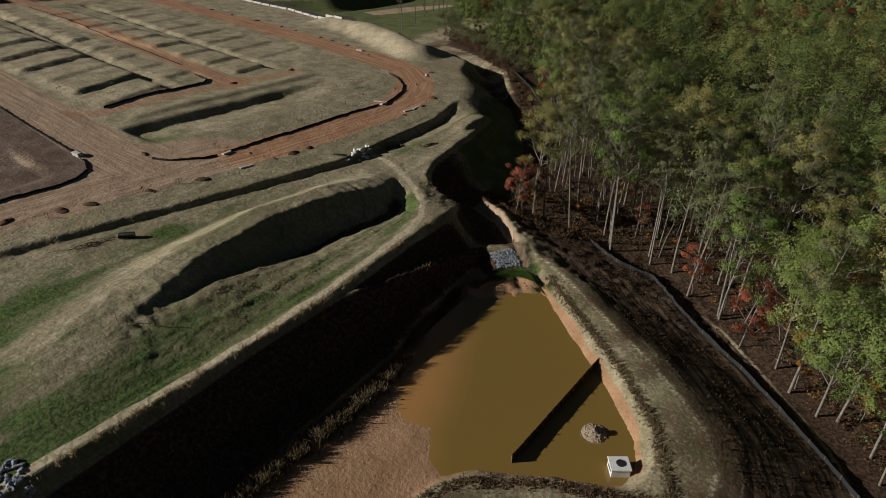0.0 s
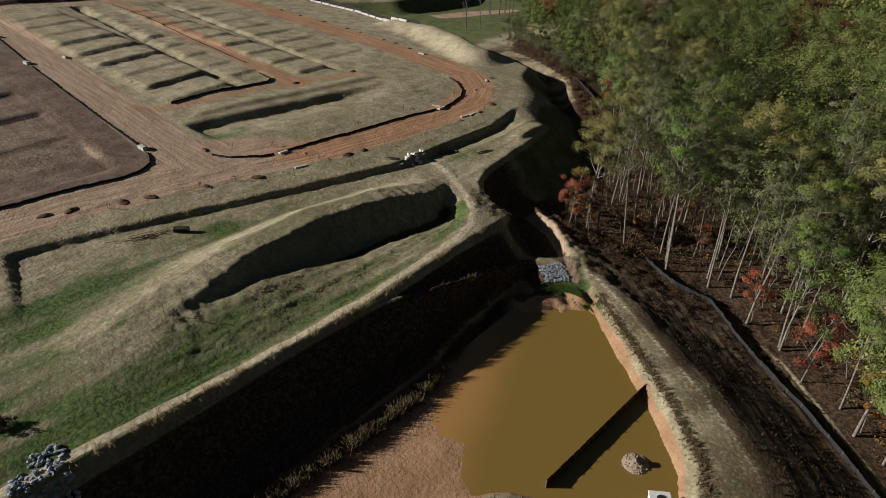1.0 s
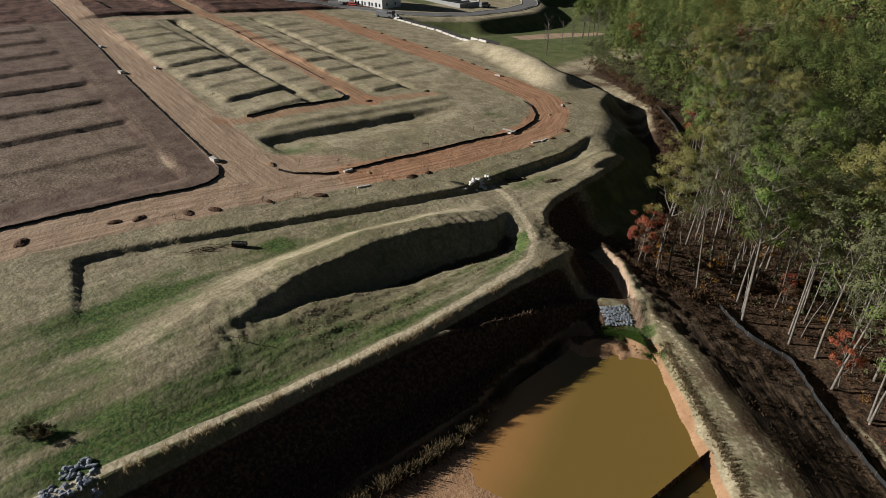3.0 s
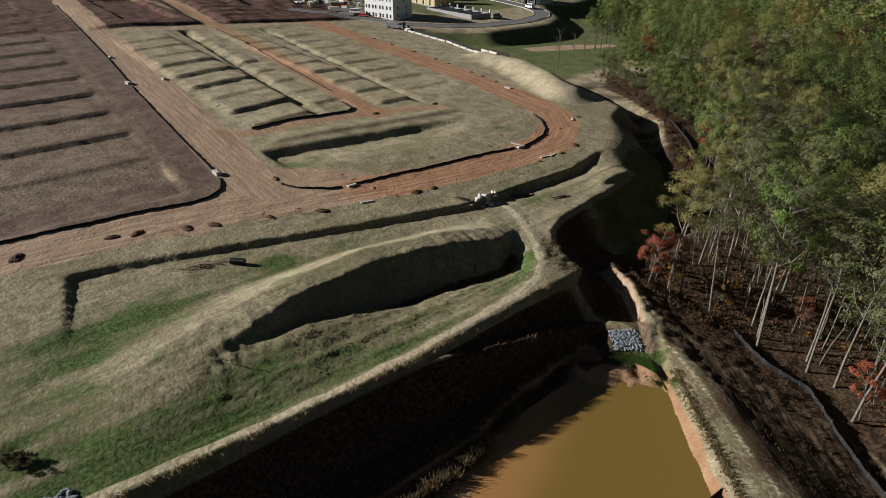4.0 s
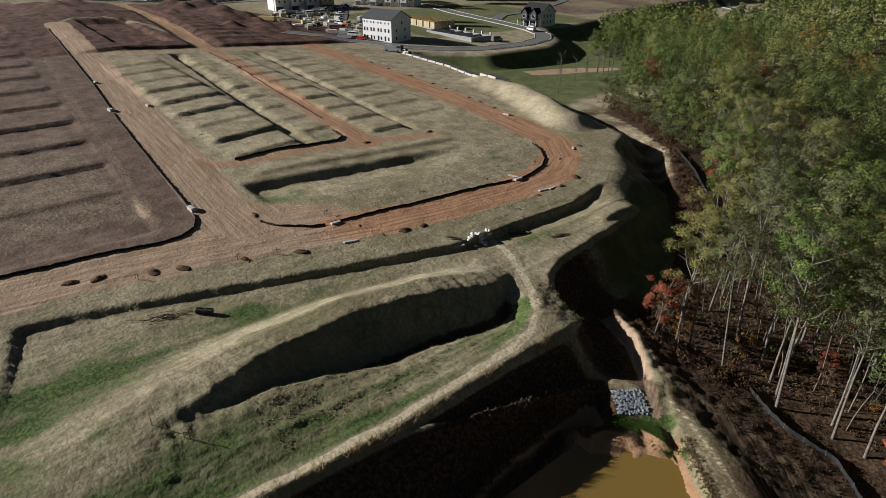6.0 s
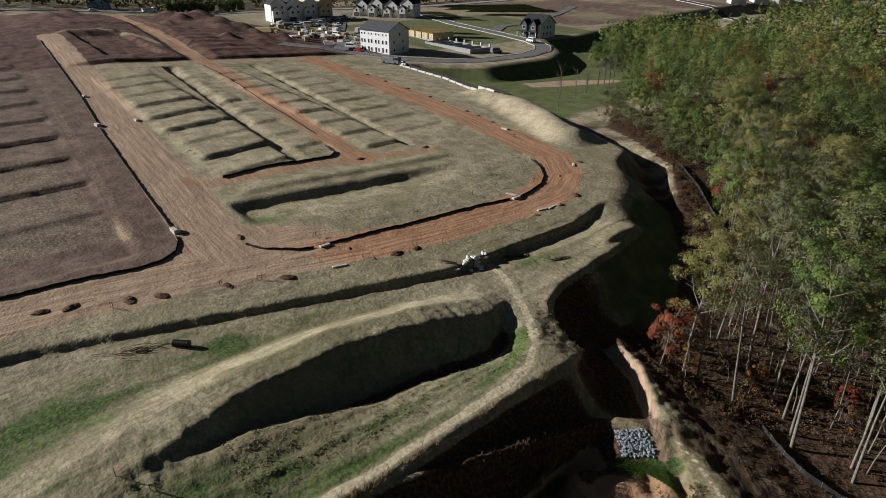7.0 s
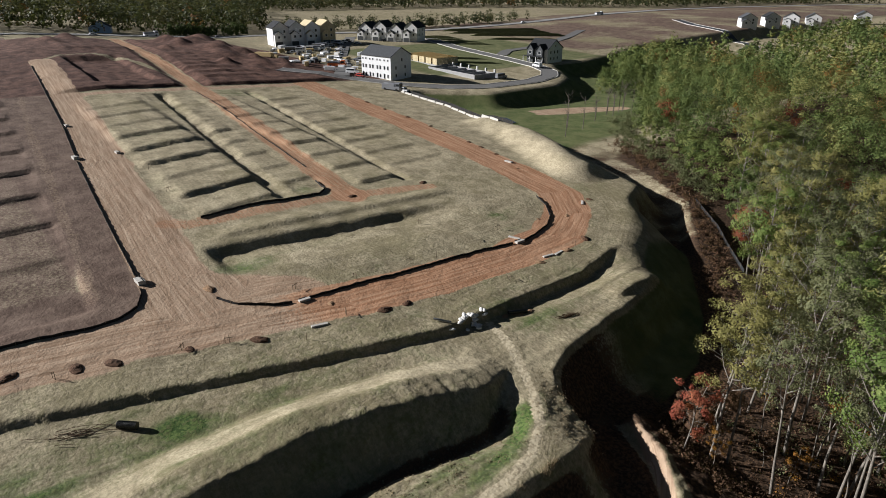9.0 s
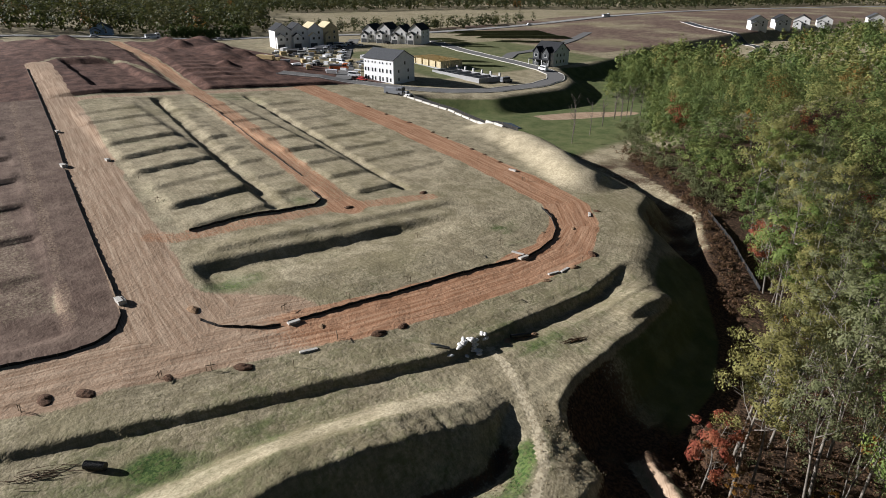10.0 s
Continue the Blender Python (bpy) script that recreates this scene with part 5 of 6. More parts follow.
def big_pipe():
    a = Vector((-84.2, 38.9, ground_z(-84.2, 38.9) + 0.42))
    ob = thing("drain_pipe", pose(*a, 0, 0, 45), "length of black corrugated drain pipe lying on the grass", "drain pipe")
    v, f = [], []
    rings, sides = 52, 20
    for k in range(rings):
        r = 0.46 if k % 2 else 0.42
        for i in range(sides):
            w = 2 * math.pi * i / sides
            v.append((2.2 * k / (rings - 1), r * math.cos(w), r * math.sin(w)))
        if k:
            o = (k - 1) * sides
            f += [(o + i, o + (i + 1) % sides, o + sides + (i + 1) % sides, o + sides + i) for i in range(sides)]
    part("barrel", mesh_of("barrel", v, f, MAT["black_pipe"]), None, ob)
    for x in (0.02, 2.18):
        bm = bmesh.new()
        bmesh.ops.create_cone(bm, cap_ends=True, segments=20, radius1=0.4, radius2=0.4, depth=0.03, matrix=Matrix.Translation((x, 0, 0)) @ Matrix.Rotation(math.pi / 2, 4, "Y"))
        part("cap", bm, MAT["black_pipe"], ob)


big_pipe()


def rubble():
    px, py = -77.2, 85
    z0 = ground_z(px, py)
    ob = thing("sandbag_heap", pose(px, py, z0), "heap of white sacks and broken concrete above the outfall", "sandbags")
    sacks = [shared("sack", lumpy(50 + k, 0.55, 0.34, 0.22, 2, 0.3), MAT["sack"], True) for k in range(4)]
    for i in range(26):
        x, y = random.gauss(0, 0.55), random.gauss(0, 1.5)
        o = new("sack", random.choice(sacks))
        o.parent = ob
        o.matrix_basis = pose(x, y, ground_z(px + x, py + y) - z0 + max(0, 0.3 - 0.2 * abs(y)) * random.uniform(0, 1) + 0.06, random.uniform(-15, 15), random.uniform(-15, 15), random.uniform(0, 360))


rubble()


def loose_pipe(p, q, r, mat, label):
    z = lambda c: ground_z(*c) + r
    v, f = tube([(p[0], p[1], z(p) + 0.25), (q[0], q[1], z(q))], [r, r], 12)
    ob = new("pipe", mesh_of("pipe", v, f, mat, True))
    tagged(ob, label, "pipe")


loose_pipe((-79.8, 79.6), (-77.9, 81.3), 0.16, MAT["grey_pipe"], "short grey plastic pipe leaning in the ditch")
loose_pipe((-76.2, 91.0), (-75.0, 93.8), 0.3, MAT["black_pipe"], "black drain pipe end in the dug outfall")
for k, (px, py, sz) in enumerate(((-75.6, 92.6, 1.1), (-75, 94.4, 0.9), (-76.2, 90.4, 0.8))):
    soil_mound(px, py, sz, MAT["tan_soil"], "heap of dug-up clay beside the outfall", 60 + k)


# ---- dry weeds and grass ----
def blades_material(name, a, b):
    n = Nodes(name)
    geo = n.add("ShaderNodeNewGeometry")
    c = n.mix(geo.outputs["Random Per Island"], a, b)
    n.done(c, 0.9, spec=0.1)
    back = n.add("ShaderNodeBsdfTranslucent")
    n.put(back.inputs["Color"], c)
    both = n.add("ShaderNodeMixShader")
    n.t.links.new(n.bsdf.outputs[0], both.inputs[1]), n.t.links.new(back.outputs[0], both.inputs[2])
    n.t.links.new(both.outputs[0], n.t.nodes["Material Output"].inputs["Surface"])
    return n.mat


MAT["dry"] = blades_material("dry_stalks", (0.25, 0.2, 0.13), (0.45, 0.38, 0.25))
MAT["stubble"] = blades_material("brown_stubble", (0.13, 0.1, 0.055), (0.3, 0.235, 0.14))
MAT["weed"] = blades_material("rusty_weeds", (0.08, 0.05, 0.03), (0.32, 0.22, 0.13))
MAT["grass"] = blades_material("fresh_grass", (0.06, 0.125, 0.025), (0.15, 0.23, 0.055))
MAT["brush"] = blades_material("brush", (0.03, 0.022, 0.014), (0.12, 0.08, 0.045))


def tufts(name, x, y, high, wide, mat, label, category, blades=3, gen=rng):
    """Tufts of upright blades, joined."""
    n = len(x)
    z = land(x, y)
    out = []
    for _ in range(blades):
        a = gen.uniform(0, 2 * np.pi, n)
        h = high * gen.uniform(0.5, 1.3, n)
        w = wide * gen.uniform(0.5, 1.3, n)
        lx, ly = gen.normal(0, 0.35, n) * h, gen.normal(0, 0.35, n) * h
        ox, oy = x + gen.normal(0, 1, n) * wide * 0.6, y + gen.normal(0, 1, n) * wide * 0.6
        dx, dy = np.cos(a) * w / 2, np.sin(a) * w / 2
        p = lambda sx, k, zz: np.stack([ox + sx * dx * (1 - 0.5 * k) + lx * k, oy + sx * dy * (1 - 0.5 * k) + ly * k, z + zz], 1)
        out.append(np.stack([p(-1, 0, -0.05), p(1, 0, -0.05), p(1, 1, h), p(-1, 1, h)], 1))
    return tagged(new(name, quads_mesh(name, np.concatenate(out), mat)), label, category, kind="stuff")


def near_path(pts, count, spread, gen=rng):
    run = resample(pts, 0.25)
    i = gen.integers(0, len(run), count)
    base = np.array([(p.x, p.y) for p in run])[i]
    return base[:, 0] + gen.normal(0, spread, count), base[:, 1] + gen.normal(0, spread, count)


FOOT = [(-40.2, 14), (-39.6, 25), (-39.2, 31.4), (-39.0, 38), (-38.9, 44), (-40.2, 50), (-41.6, 55), (-42.6, 61), (-43.6, 67)]
x, y = near_path(FOOT, 2600, 0.3)
k = waves(x, y, 0.9, 72) > -0.15
tufts("reeds", x[k], y[k], 1.15, 0.09, MAT["stubble"], "tall tan reeds in a line along the foot of the basin's bank", "reeds", 3)
x, y = near_path(FOOT, 3000, 1.0)
tufts("bank_weeds", x - 0.6, y, 0.4, 0.1, MAT["weed"], "rusty dry weeds along the foot of the basin's bank", "weeds")
x, y = near_path([(-33, 75.3), (-24, 67.8), (-16.2, 61.3), (-9.2, 54.0), (-6.8, 49), (-4, 44)], 1700, 0.38)
x, y = x + 0.75, y + 0.65
tufts("shore_grass", x, y, 0.26, 0.1, MAT["stubble"], "dry tan grass tufts above the muddy shore", "grass")
x, y = near_path([(-27, 20), (-26, 33), (-23.5, 37.5), (-16, 41.7), (-8.5, 44.5), (-5, 46)], 1300, 0.5)
tufts("near_grass", x + 0.5, y - 0.9, 0.22, 0.14, MAT["weed"], "dull brown grass on the basin's near bank", "grass")
x, y = near_path([(-39.6, 72.4), (-38, 73.4), (-36.4, 74.6), (-34, 74.3), (-31.8, 74)], 3000, 0.5)
tufts("green_grass", x, y, 0.07, 0.1, MAT["grass"], "bright green grass above the raw earth bank", "grass")
x, y = near_path([(-51.9, 10), (-51.5, 28), (-50.9, 38), (-50.4, 48), (-50.7, 54), (-51.1, 64), (-51.4, 74)], 1500, 0.22)
k = waves(x, y, 1.1, 71) > 0.05
tufts("crest_weeds", x[k], y[k], 0.6, 0.07, MAT["dry"], "tall dry weeds along the brink of the embankment", "weeds", 3)
x, y = near_path([(-62, 84), (-58, 82), (-54.5, 80), (-53, 77.5)], 380, 1.6)
tufts("tongue_weeds", x, y, 0.13, 0.12, MAT["dry"], "rough dry weeds on the tongue above the creek", "weeds", 2)
x, y = near_path([(-44.5, 14), (-43.5, 30), (-42.5, 45), (-43, 58), (-45, 66)], 2600, 1.9)
tufts("slope_weeds", x, y, 0.35, 0.1, MAT["weed"], "sparse dark weeds on the basin's steep bank", "weeds", 2)


def brush_pile(px, py, turn, count, spread, label):
    gen = np.random.default_rng(int(abs(px * 10)))
    ob = thing("cut_brush", pose(px, py, ground_z(px, py)), label, "brush")
    for _ in range(count):
        u, v = gen.normal(0, spread), gen.normal(0, spread * 0.3)
        a = radians(turn) + gen.normal(0, 0.3)
        l = gen.uniform(0.6, 1.7)
        cx, cy = u * math.cos(radians(turn)) - v * math.sin(radians(turn)), u * math.sin(radians(turn)) + v * math.cos(radians(turn))
        h = ground_z(px + cx, py + cy) - ground_z(px, py) + gen.uniform(0.03, 0.25)
        verts, faces = tube([(cx - l * math.cos(a), cy - l * math.sin(a), h), (cx, cy, h + 0.08), (cx + l * math.cos(a), cy + l * math.sin(a), h - 0.05)], [0.035, 0.03, 0.012], 4)
        part("stick", mesh_of("stick", verts, faces, MAT["board"]), None, ob)


brush_pile(-85.6, 35.2, 62, 30, 1.6, "low pile of dark cut brush on the grass")


def shrub_heap(px, py):
    """A rounded grey-green shrub with a heap of reddish cuttings against it."""
    ob = thing("shrub_heap", pose(px, py, ground_z(px, py), 0, 0, 35), "grey-green shrub with reddish cut branches lying beside it", "shrub")
    gen = np.random.default_rng(77)
    c = np.column_stack([gen.normal(0, 0.55, 22), gen.normal(0, 0.5, 22), gen.uniform(0.2, 1.35, 22)])
    part("shrub", quads_mesh("shrub", leaves(c, gen.uniform(0.25, 0.5, 22), 60, 0.07, gen, 0.5, np.array([0, 0, 0.5])), LEAF["dull"]), None, ob)
    c = np.column_stack([gen.uniform(0.6, 3.0, 20), gen.normal(0, 0.35, 20), gen.uniform(0.1, 0.7, 20)])
    part("brushwood", quads_mesh("brushwood", leaves(c, gen.uniform(0.2, 0.4, 20), 50, 0.07, gen, 0.5), LEAF["brown"]), None, ob, "reddish brown cut branches")


shrub_heap(-62.2, 6.9)
brush_pile(-70, 97.9, 70, 24, 0.7, "few dark sticks lying on the terrace")

# ---- streets ----
MAT["asphalt"] = plain("grey_asphalt", (0.15, 0.148, 0.145), 0.9, 1.5, 0.18)
MAT["new_asphalt"] = plain("dark_asphalt", (0.05, 0.055, 0.065), 0.8, 1.5, 0.2)
MAT["kerb"] = plain("kerb_concrete", (0.55, 0.53, 0.49), 0.85, 3, 0.15)


def ribbon(name, pts, half, lift, mat, label, category, offset=0.0, step=3.0):
    """A strip with thickness that follows the land."""
    run = resample(pts, step)
    verts, faces = [], []
    row = []
    for i, p in enumerate(run):
        d = (run[min(i + 1, len(run) - 1)] - run[max(i - 1, 0)]).normalized()
        s = Vector((-d.y, d.x))
        row.append((p + s * (offset - half), p + s * (offset + half), p + s * offset))
    cx = np.array([r[2].x for r in row])
    cy = np.array([r[2].y for r in row])
    z = land(cx, cy, False)
    side = np.maximum(np.maximum(land(np.array([r[0].x for r in row]), np.array([r[0].y for r in row])), land(np.array([r[1].x for r in row]), np.array([r[1].y for r in row]))), z)
    for i, (a, b, c) in enumerate(row):
        top = side[i] + lift
        verts += [(a.x, a.y, top - 0.5), (a.x, a.y, top), (b.x, b.y, top), (b.x, b.y, top - 0.5)]
        if i:
            o, q = (i - 1) * 4, i * 4
            faces += [(o + k, o + k + 1, q + k + 1, q + k) for k in range(3)]
    return tagged(new(name, mesh_of(name, verts, faces, mat)), label, category, kind="structure")


STREET = [(-275, 152), (-262, 164), (-249, 176), (-233, 186), (-218, 200), (-211.5, 215), (-210, 240), (-215, 256), (-224, 266), (-238, 272), (-255, 275), (-273, 277), (-307, 281), (-337, 288), (-360, 300)]
ribbon("road", STREET, 3.6, 0.10, MAT["asphalt"], "grey asphalt street through the new housing", "road")
ribbon("kerb", STREET, 0.2, 0.24, MAT["kerb"], "pale concrete kerb along the street", "kerb", 3.9)
ribbon("kerb", STREET, 0.2, 0.24, MAT["kerb"], "pale concrete kerb along the street", "kerb", -3.9)
ribbon("road", [(-273, 281.5), (-284, 297), (-290, 330), (-310, 380), (-330, 420)], 3.2, 0.10, MAT["asphalt"], "grey asphalt side street among empty lots", "road")
ribbon("road", [(-258, 172), (-285, 190), (-312, 204), (-345, 226), (-372, 246), (-395, 262)], 3.4, 0.10, MAT["asphalt"], "grey street in front of the building yard", "road")
FAR_ROAD = [(-449, -60), (-447, 60), (-446, 100), (-444, 140), (-439, 220), (-420, 283), (-406, 333), (-400, 408), (-401, 476), (-412, 570), (-421, 660), (-410, 780), (-370, 930), (-320, 1050)]
MAT["old_asphalt"] = plain("bleached_asphalt", (0.3, 0.295, 0.285), 0.9, 0.5, 0.12)
ribbon("road", FAR_ROAD, 5.0, 0.35, MAT["old_asphalt"], "pale grey main road beyond the building site", "road", step=8)
ribbon("road", [(-226, 462), (-229, 480), (-240, 494), (-262, 500), (-300, 520), (-330, 545)], 3.5, 0.12, MAT["new_asphalt"], "new dark asphalt lane with pale kerbs", "road")
ribbon("kerb", [(-226, 462), (-229, 480), (-240, 494), (-262, 500), (-300, 520), (-330, 545)], 0.3, 0.26, MAT["kerb"], "pale concrete kerb along the new lane", "kerb", 3.9)
ribbon("kerb", [(-226, 462), (-229, 480), (-240, 494), (-262, 500), (-300, 520), (-330, 545)], 0.3, 0.26, MAT["kerb"], "pale concrete kerb along the new lane", "kerb", -3.9)

MAT["turf"] = plain("rough_turf", (0.13, 0.14, 0.06), 0.95, 1.2, 0.35)


def lot_bank(p, q, high, wide):
    """A long low earth bank between two building lots, steep on its lower side."""
    run = resample([p, q], 3.0)
    d = (Vector(q) - Vector(p)).normalized()
    side = Vector((d.y, -d.x))
    verts, faces = [], []
    for i, c in enumerate(run):
        e = min(1.0, 0.15 + 0.4 * min(i, len(run) - 1 - i))
        for off, up in ((-wide, -0.4), (-0.4, high * e), (0.1, high * e), (0.9, -0.4)):
            a = c + side * off
            verts.append((a.x, a.y, ground_z(a.x, a.y) + up))
        if i:
            o, n = (i - 1) * 4, i * 4
            faces += [(o + k, o + k + 1, n + k + 1, n + k) for k in range(3)]
    tagged(new("lot_bank", mesh_of("lot_bank", verts, faces, MAT["turf"])), "low grassy bank between empty building lots", "bank", kind="structure")


for p, q, high, wide in (((-392, 338), (-347, 396), 1.8, 9), ((-374, 330), (-330, 388), 1.6, 9), ((-352, 330), (-313, 384), 1.9, 9), ((-330, 325), (-300, 366), 1.2, 7), ((-372, 292), (-352, 318), 0.9, 6), ((-360, 290), (-341, 314), 0.9, 6), ((-348, 288), (-330, 311), 0.9, 6),
                         ((-336, 290), (-319, 311), 0.9, 6), ((-322, 290), (-306, 310), 0.9, 6), ((-268, 240), (-252, 262), 0.9, 6), ((-281, 246), (-266, 266), 0.9, 6)):
    lot_bank(p, q, high, wide)

# ---- houses ----
MAT["wrap"] = plain("white_house_wrap", (0.74, 0.75, 0.76), 0.75, 0.8, 0.07)
MAT["siding"] = plain("white_siding", (0.7, 0.7, 0.69), 0.7, 0.8, 0.08)
MAT["shingle"] = plain("dark_shingle", (0.028, 0.03, 0.034), 0.9, 2.0, 0.3)
MAT["grey_shingle"] = plain("grey_shingle", (0.075, 0.08, 0.088), 0.9, 2.0, 0.3)
MAT["osb"] = plain("yellow_board", (0.58, 0.49, 0.31), 0.85, 1.2, 0.18)
MAT["glass"] = plain("dark_window_glass", (0.02, 0.024, 0.03), 0.12, 1.0, 0.2, spec=0.5)
MAT["trim"] = plain("white_trim", (0.78, 0.78, 0.77), 0.6, 2, 0.05)
MAT["dark_wall"] = plain("dark_grey_wall", (0.07, 0.075, 0.08), 0.8, 1.5, 0.2)
MAT["raw_concrete"] = plain("raw_concrete", (0.33, 0.33, 0.33), 0.85, 1.2, 0.2)


def gable(bm, x0, x1, y0, y1, z, rise, along="x"):
    """A prism under a pitched roof."""
    if along == "x":
        ym = (y0 + y1) / 2
        pts = [(x0, y0, z), (x0, y1, z), (x0, ym, z + rise), (x1, y0, z), (x1, y1, z), (x1, ym, z + rise)]
    else:
        xm = (x0 + x1) / 2
        pts = [(x0, y0, z), (x1, y0, z), (xm, y0, z + rise), (x0, y1, z), (x1, y1, z), (xm, y1, z + rise)]
    v = [bm.verts.new(p) for p in pts]
    for f in ((0, 1, 2), (3, 5, 4), (0, 3, 4, 1), (1, 4, 5, 2), (2, 5, 3, 0)):
        bm.faces.new([v[i] for i in f])


def roof(bm, x0, x1, y0, y1, z, rise, along="x", over=0.45, thick=0.28):
    """Two pitched slabs with an overhang."""
    if along == "x":
        ym = (y0 + y1) / 2
        k = rise / (ym - y0)
        for ye, sg in ((y0 - over, -1), (y1 + over, 1)):
            a = [(x0 - over, ye, z - k * over), (x1 + over, ye, z - k * over), (x1 + over, ym, z + rise), (x0 - over, ym, z + rise)]
            low = [bm.verts.new(Vector(p) + Vector((0, 0, 0.02))) for p in a]
            top = [bm.verts.new(Vector(p) + Vector((0, 0, thick))) for p in a]
            for q in ((0, 1, 2, 3),):
                bm.faces.new([low[i] for i in q]), bm.faces.new([top[i] for i in q])
            for i in range(4):
                bm.faces.new([low[i], low[(i + 1) % 4], top[(i + 1) % 4], top[i]])
    else:
        n0 = len(bm.verts)
        roof(bm, y0, y1, x0, x1, z, rise, "x", over, thick)
        bm.verts.ensure_lookup_table()
        for v in bm.verts[n0:]:
            v.co = Vector((v.co.y, v.co.x, v.co.z))


def window(parent, x, y, z, w, h, face, pane="glass"):
    """A window on a wall that faces -y ('s'), +x ('e'), -x ('w') or +y ('n')."""
    turn = {"s": 0, "e": 90, "n": 180, "w": 270}[face]
    fr = bmesh.new()
    for x0, x1, z0, z1 in ((-w / 2 - 0.1, w / 2 + 0.1, -h / 2 - 0.1, -h / 2), (-w / 2 - 0.1, w / 2 + 0.1, h / 2, h / 2 + 0.1), (-w / 2 - 0.1, -w / 2, -h / 2, h / 2), (w / 2, w / 2 + 0.1, -h / 2, h / 2)):
        slab(fr, x0, x1, -0.06, 0.0, z0, z1)
    ob = part("window", fr, MAT["trim"], parent)
    ob.matrix_basis = pose(x, y, z, 0, 0, turn)
    gl = bmesh.new()
    slab(gl, -w / 2, w / 2, -0.03, -0.006, -h / 2, h / 2)
    part("pane", gl, MAT[pane], ob)
    return ob


def at_house(name, px, py, turn, label, category="house", dz=0.0):
    z = ground_z(px, py) + dz
    return thing(name, pose(px, py, z, 0, 0, turn), label, category)


def walls(ob, x0, x1, y0, y1, z1, mat, name="wall", z0=-2.0):
    bm = bmesh.new()
    slab(bm, x0, x1, y0, y1, z0, z1, 0.02)
    return part(name, bm, mat, ob)


def townhouse():
    ob = at_house("townhouse", -253.4, 192.3, 10, "three-storey townhouse block in white wrap with a dark grey roof", dz=0.1)
    walls(ob, -9, 9, -6.3, 6.3, 9.3, MAT["wrap"])
    bm = bmesh.new()
    gable(bm, -9, 9, -6.3, 6.3, 9.303, 3.3)
    part("gable", bm, MAT["wrap"], ob)
    bm = bmesh.new()
    roof(bm, -9, 9, -6.3, 6.3, 9.33, 3.3)
    part("roof", bm, MAT["grey_shingle"], ob, "dark grey shingle roof")
    for i, x in enumerate((-7.9, -6.1, -3.6, -1.8, 0.9, 2.7, 5.2, 7.3)):
        for k, z in enumerate((1.5, 4.6, 7.7)):
            w, h = ((1.0, 2.0) if i % 2 == 0 else (0.9, 1.5)) if k == 0 else (0.95, 1.55) if k == 1 else (0.7, 0.75)
            window(ob, x, -6.303, z if k else 1.2, w, h, "s")
    for y, z in ((-3.2, 4.6), (2.4, 4.6), (2.4, 1.4), (-3.2, 1.4), (0.5, 7.7)):
        window(ob, 9.003, y, z, 0.8, 1.3, "e")
    for z in (3.0, 6.15):
        bm = bmesh.new()
        slab(bm, -9.02, 9.02, -6.32, -6.302, z, z + 0.12)
        slab(bm, 9.002, 9.02, -6.3, 6.3, z, z + 0.12)
        part("band", bm, MAT["trim"], ob, "pale tape seam")


townhouse()


def framing():
    ob = at_house("timber_frame", -274, 234.5, -4, "single-storey yellow timber frame of a house under construction", "timber frame", 0.2)
    bm = bmesh.new()
    slab(bm, -13, 13, -6.5, 6.5, -1.8, 0.15, 0.02)
    part("slab", bm, MAT["raw_concrete"], ob)
    stud = bmesh.new()
    slab(stud, -0.35, 0.35, -0.07, 0.07, 0.153, 3.0)
    stud = shared("panel", stud, MAT["osb"])
    for i in range(22):
        x = -12.4 + i * 1.18
        for y in (-6.3, 6.3):
            if i % 5 != 3:
                p = new("panel", stud)
                p.parent = ob
                p.matrix_basis = pose(x, y, 0) @ Matrix.Diagonal((1.45, 1, 1, 1))
    for x in (-12.9, -6.4, 0, 6.5, 12.9):
        for j in range(10):
            if x in (-12.9, 12.9) or j % 3:
                p = new("panel", stud)
                p.parent = ob
                p.matrix_basis = pose(x, -5.5 + 1.22 * j, 0, 0, 0, 90) @ Matrix.Diagonal((1.5, 1, 1, 1))
    joist = bmesh.new()
    slab(joist, -0.08, 0.08, -6.5, 6.5, 3.003, 3.35)
    joist = shared("joist", joist, MAT["lumber"])
    for i in range(34):
        p = new("joist", joist)
        p.parent = ob
        p.matrix_basis = pose(-12.8 + 0.776 * i, 0, 0)


framing()


def foundation():
    ob = at_house("foundation", -243, 226.5, -2, "dark concrete foundation walls of unbuilt townhouses", "foundation", 0.1)
    for x0, x1, y0, y1 in ((-17, 17, -6, -5.6), (-17, 17, 5.6, 6)):
        walls(ob, x0, x1, y0, y1, 1.3, MAT["raw_concrete"])
    for i in range(6):
        walls(ob, -17 + 6.72 * i, -16.6 + 6.72 * i, -5.598, 5.598, 1.3, MAT["raw_concrete"])
    bm = bmesh.new()
    slab(bm, -16.58, 16.98, -5.59, 5.59, -2, 0.2)
    part("floor_slab", bm, MAT["dark_wall"], ob, "dark floor between the foundation walls")
    for i in range(6):
        bm = bmesh.new()
        slab(bm, -0.35, 0.35, -0.35, 0.35, 0.2, 2.6, 0.03)
        p = part("pier", bm, MAT["white_concrete"], ob, "white wrapped pier")
        p.matrix_basis = pose(-14 + 6 * i, 6.6, 0)


foundation()


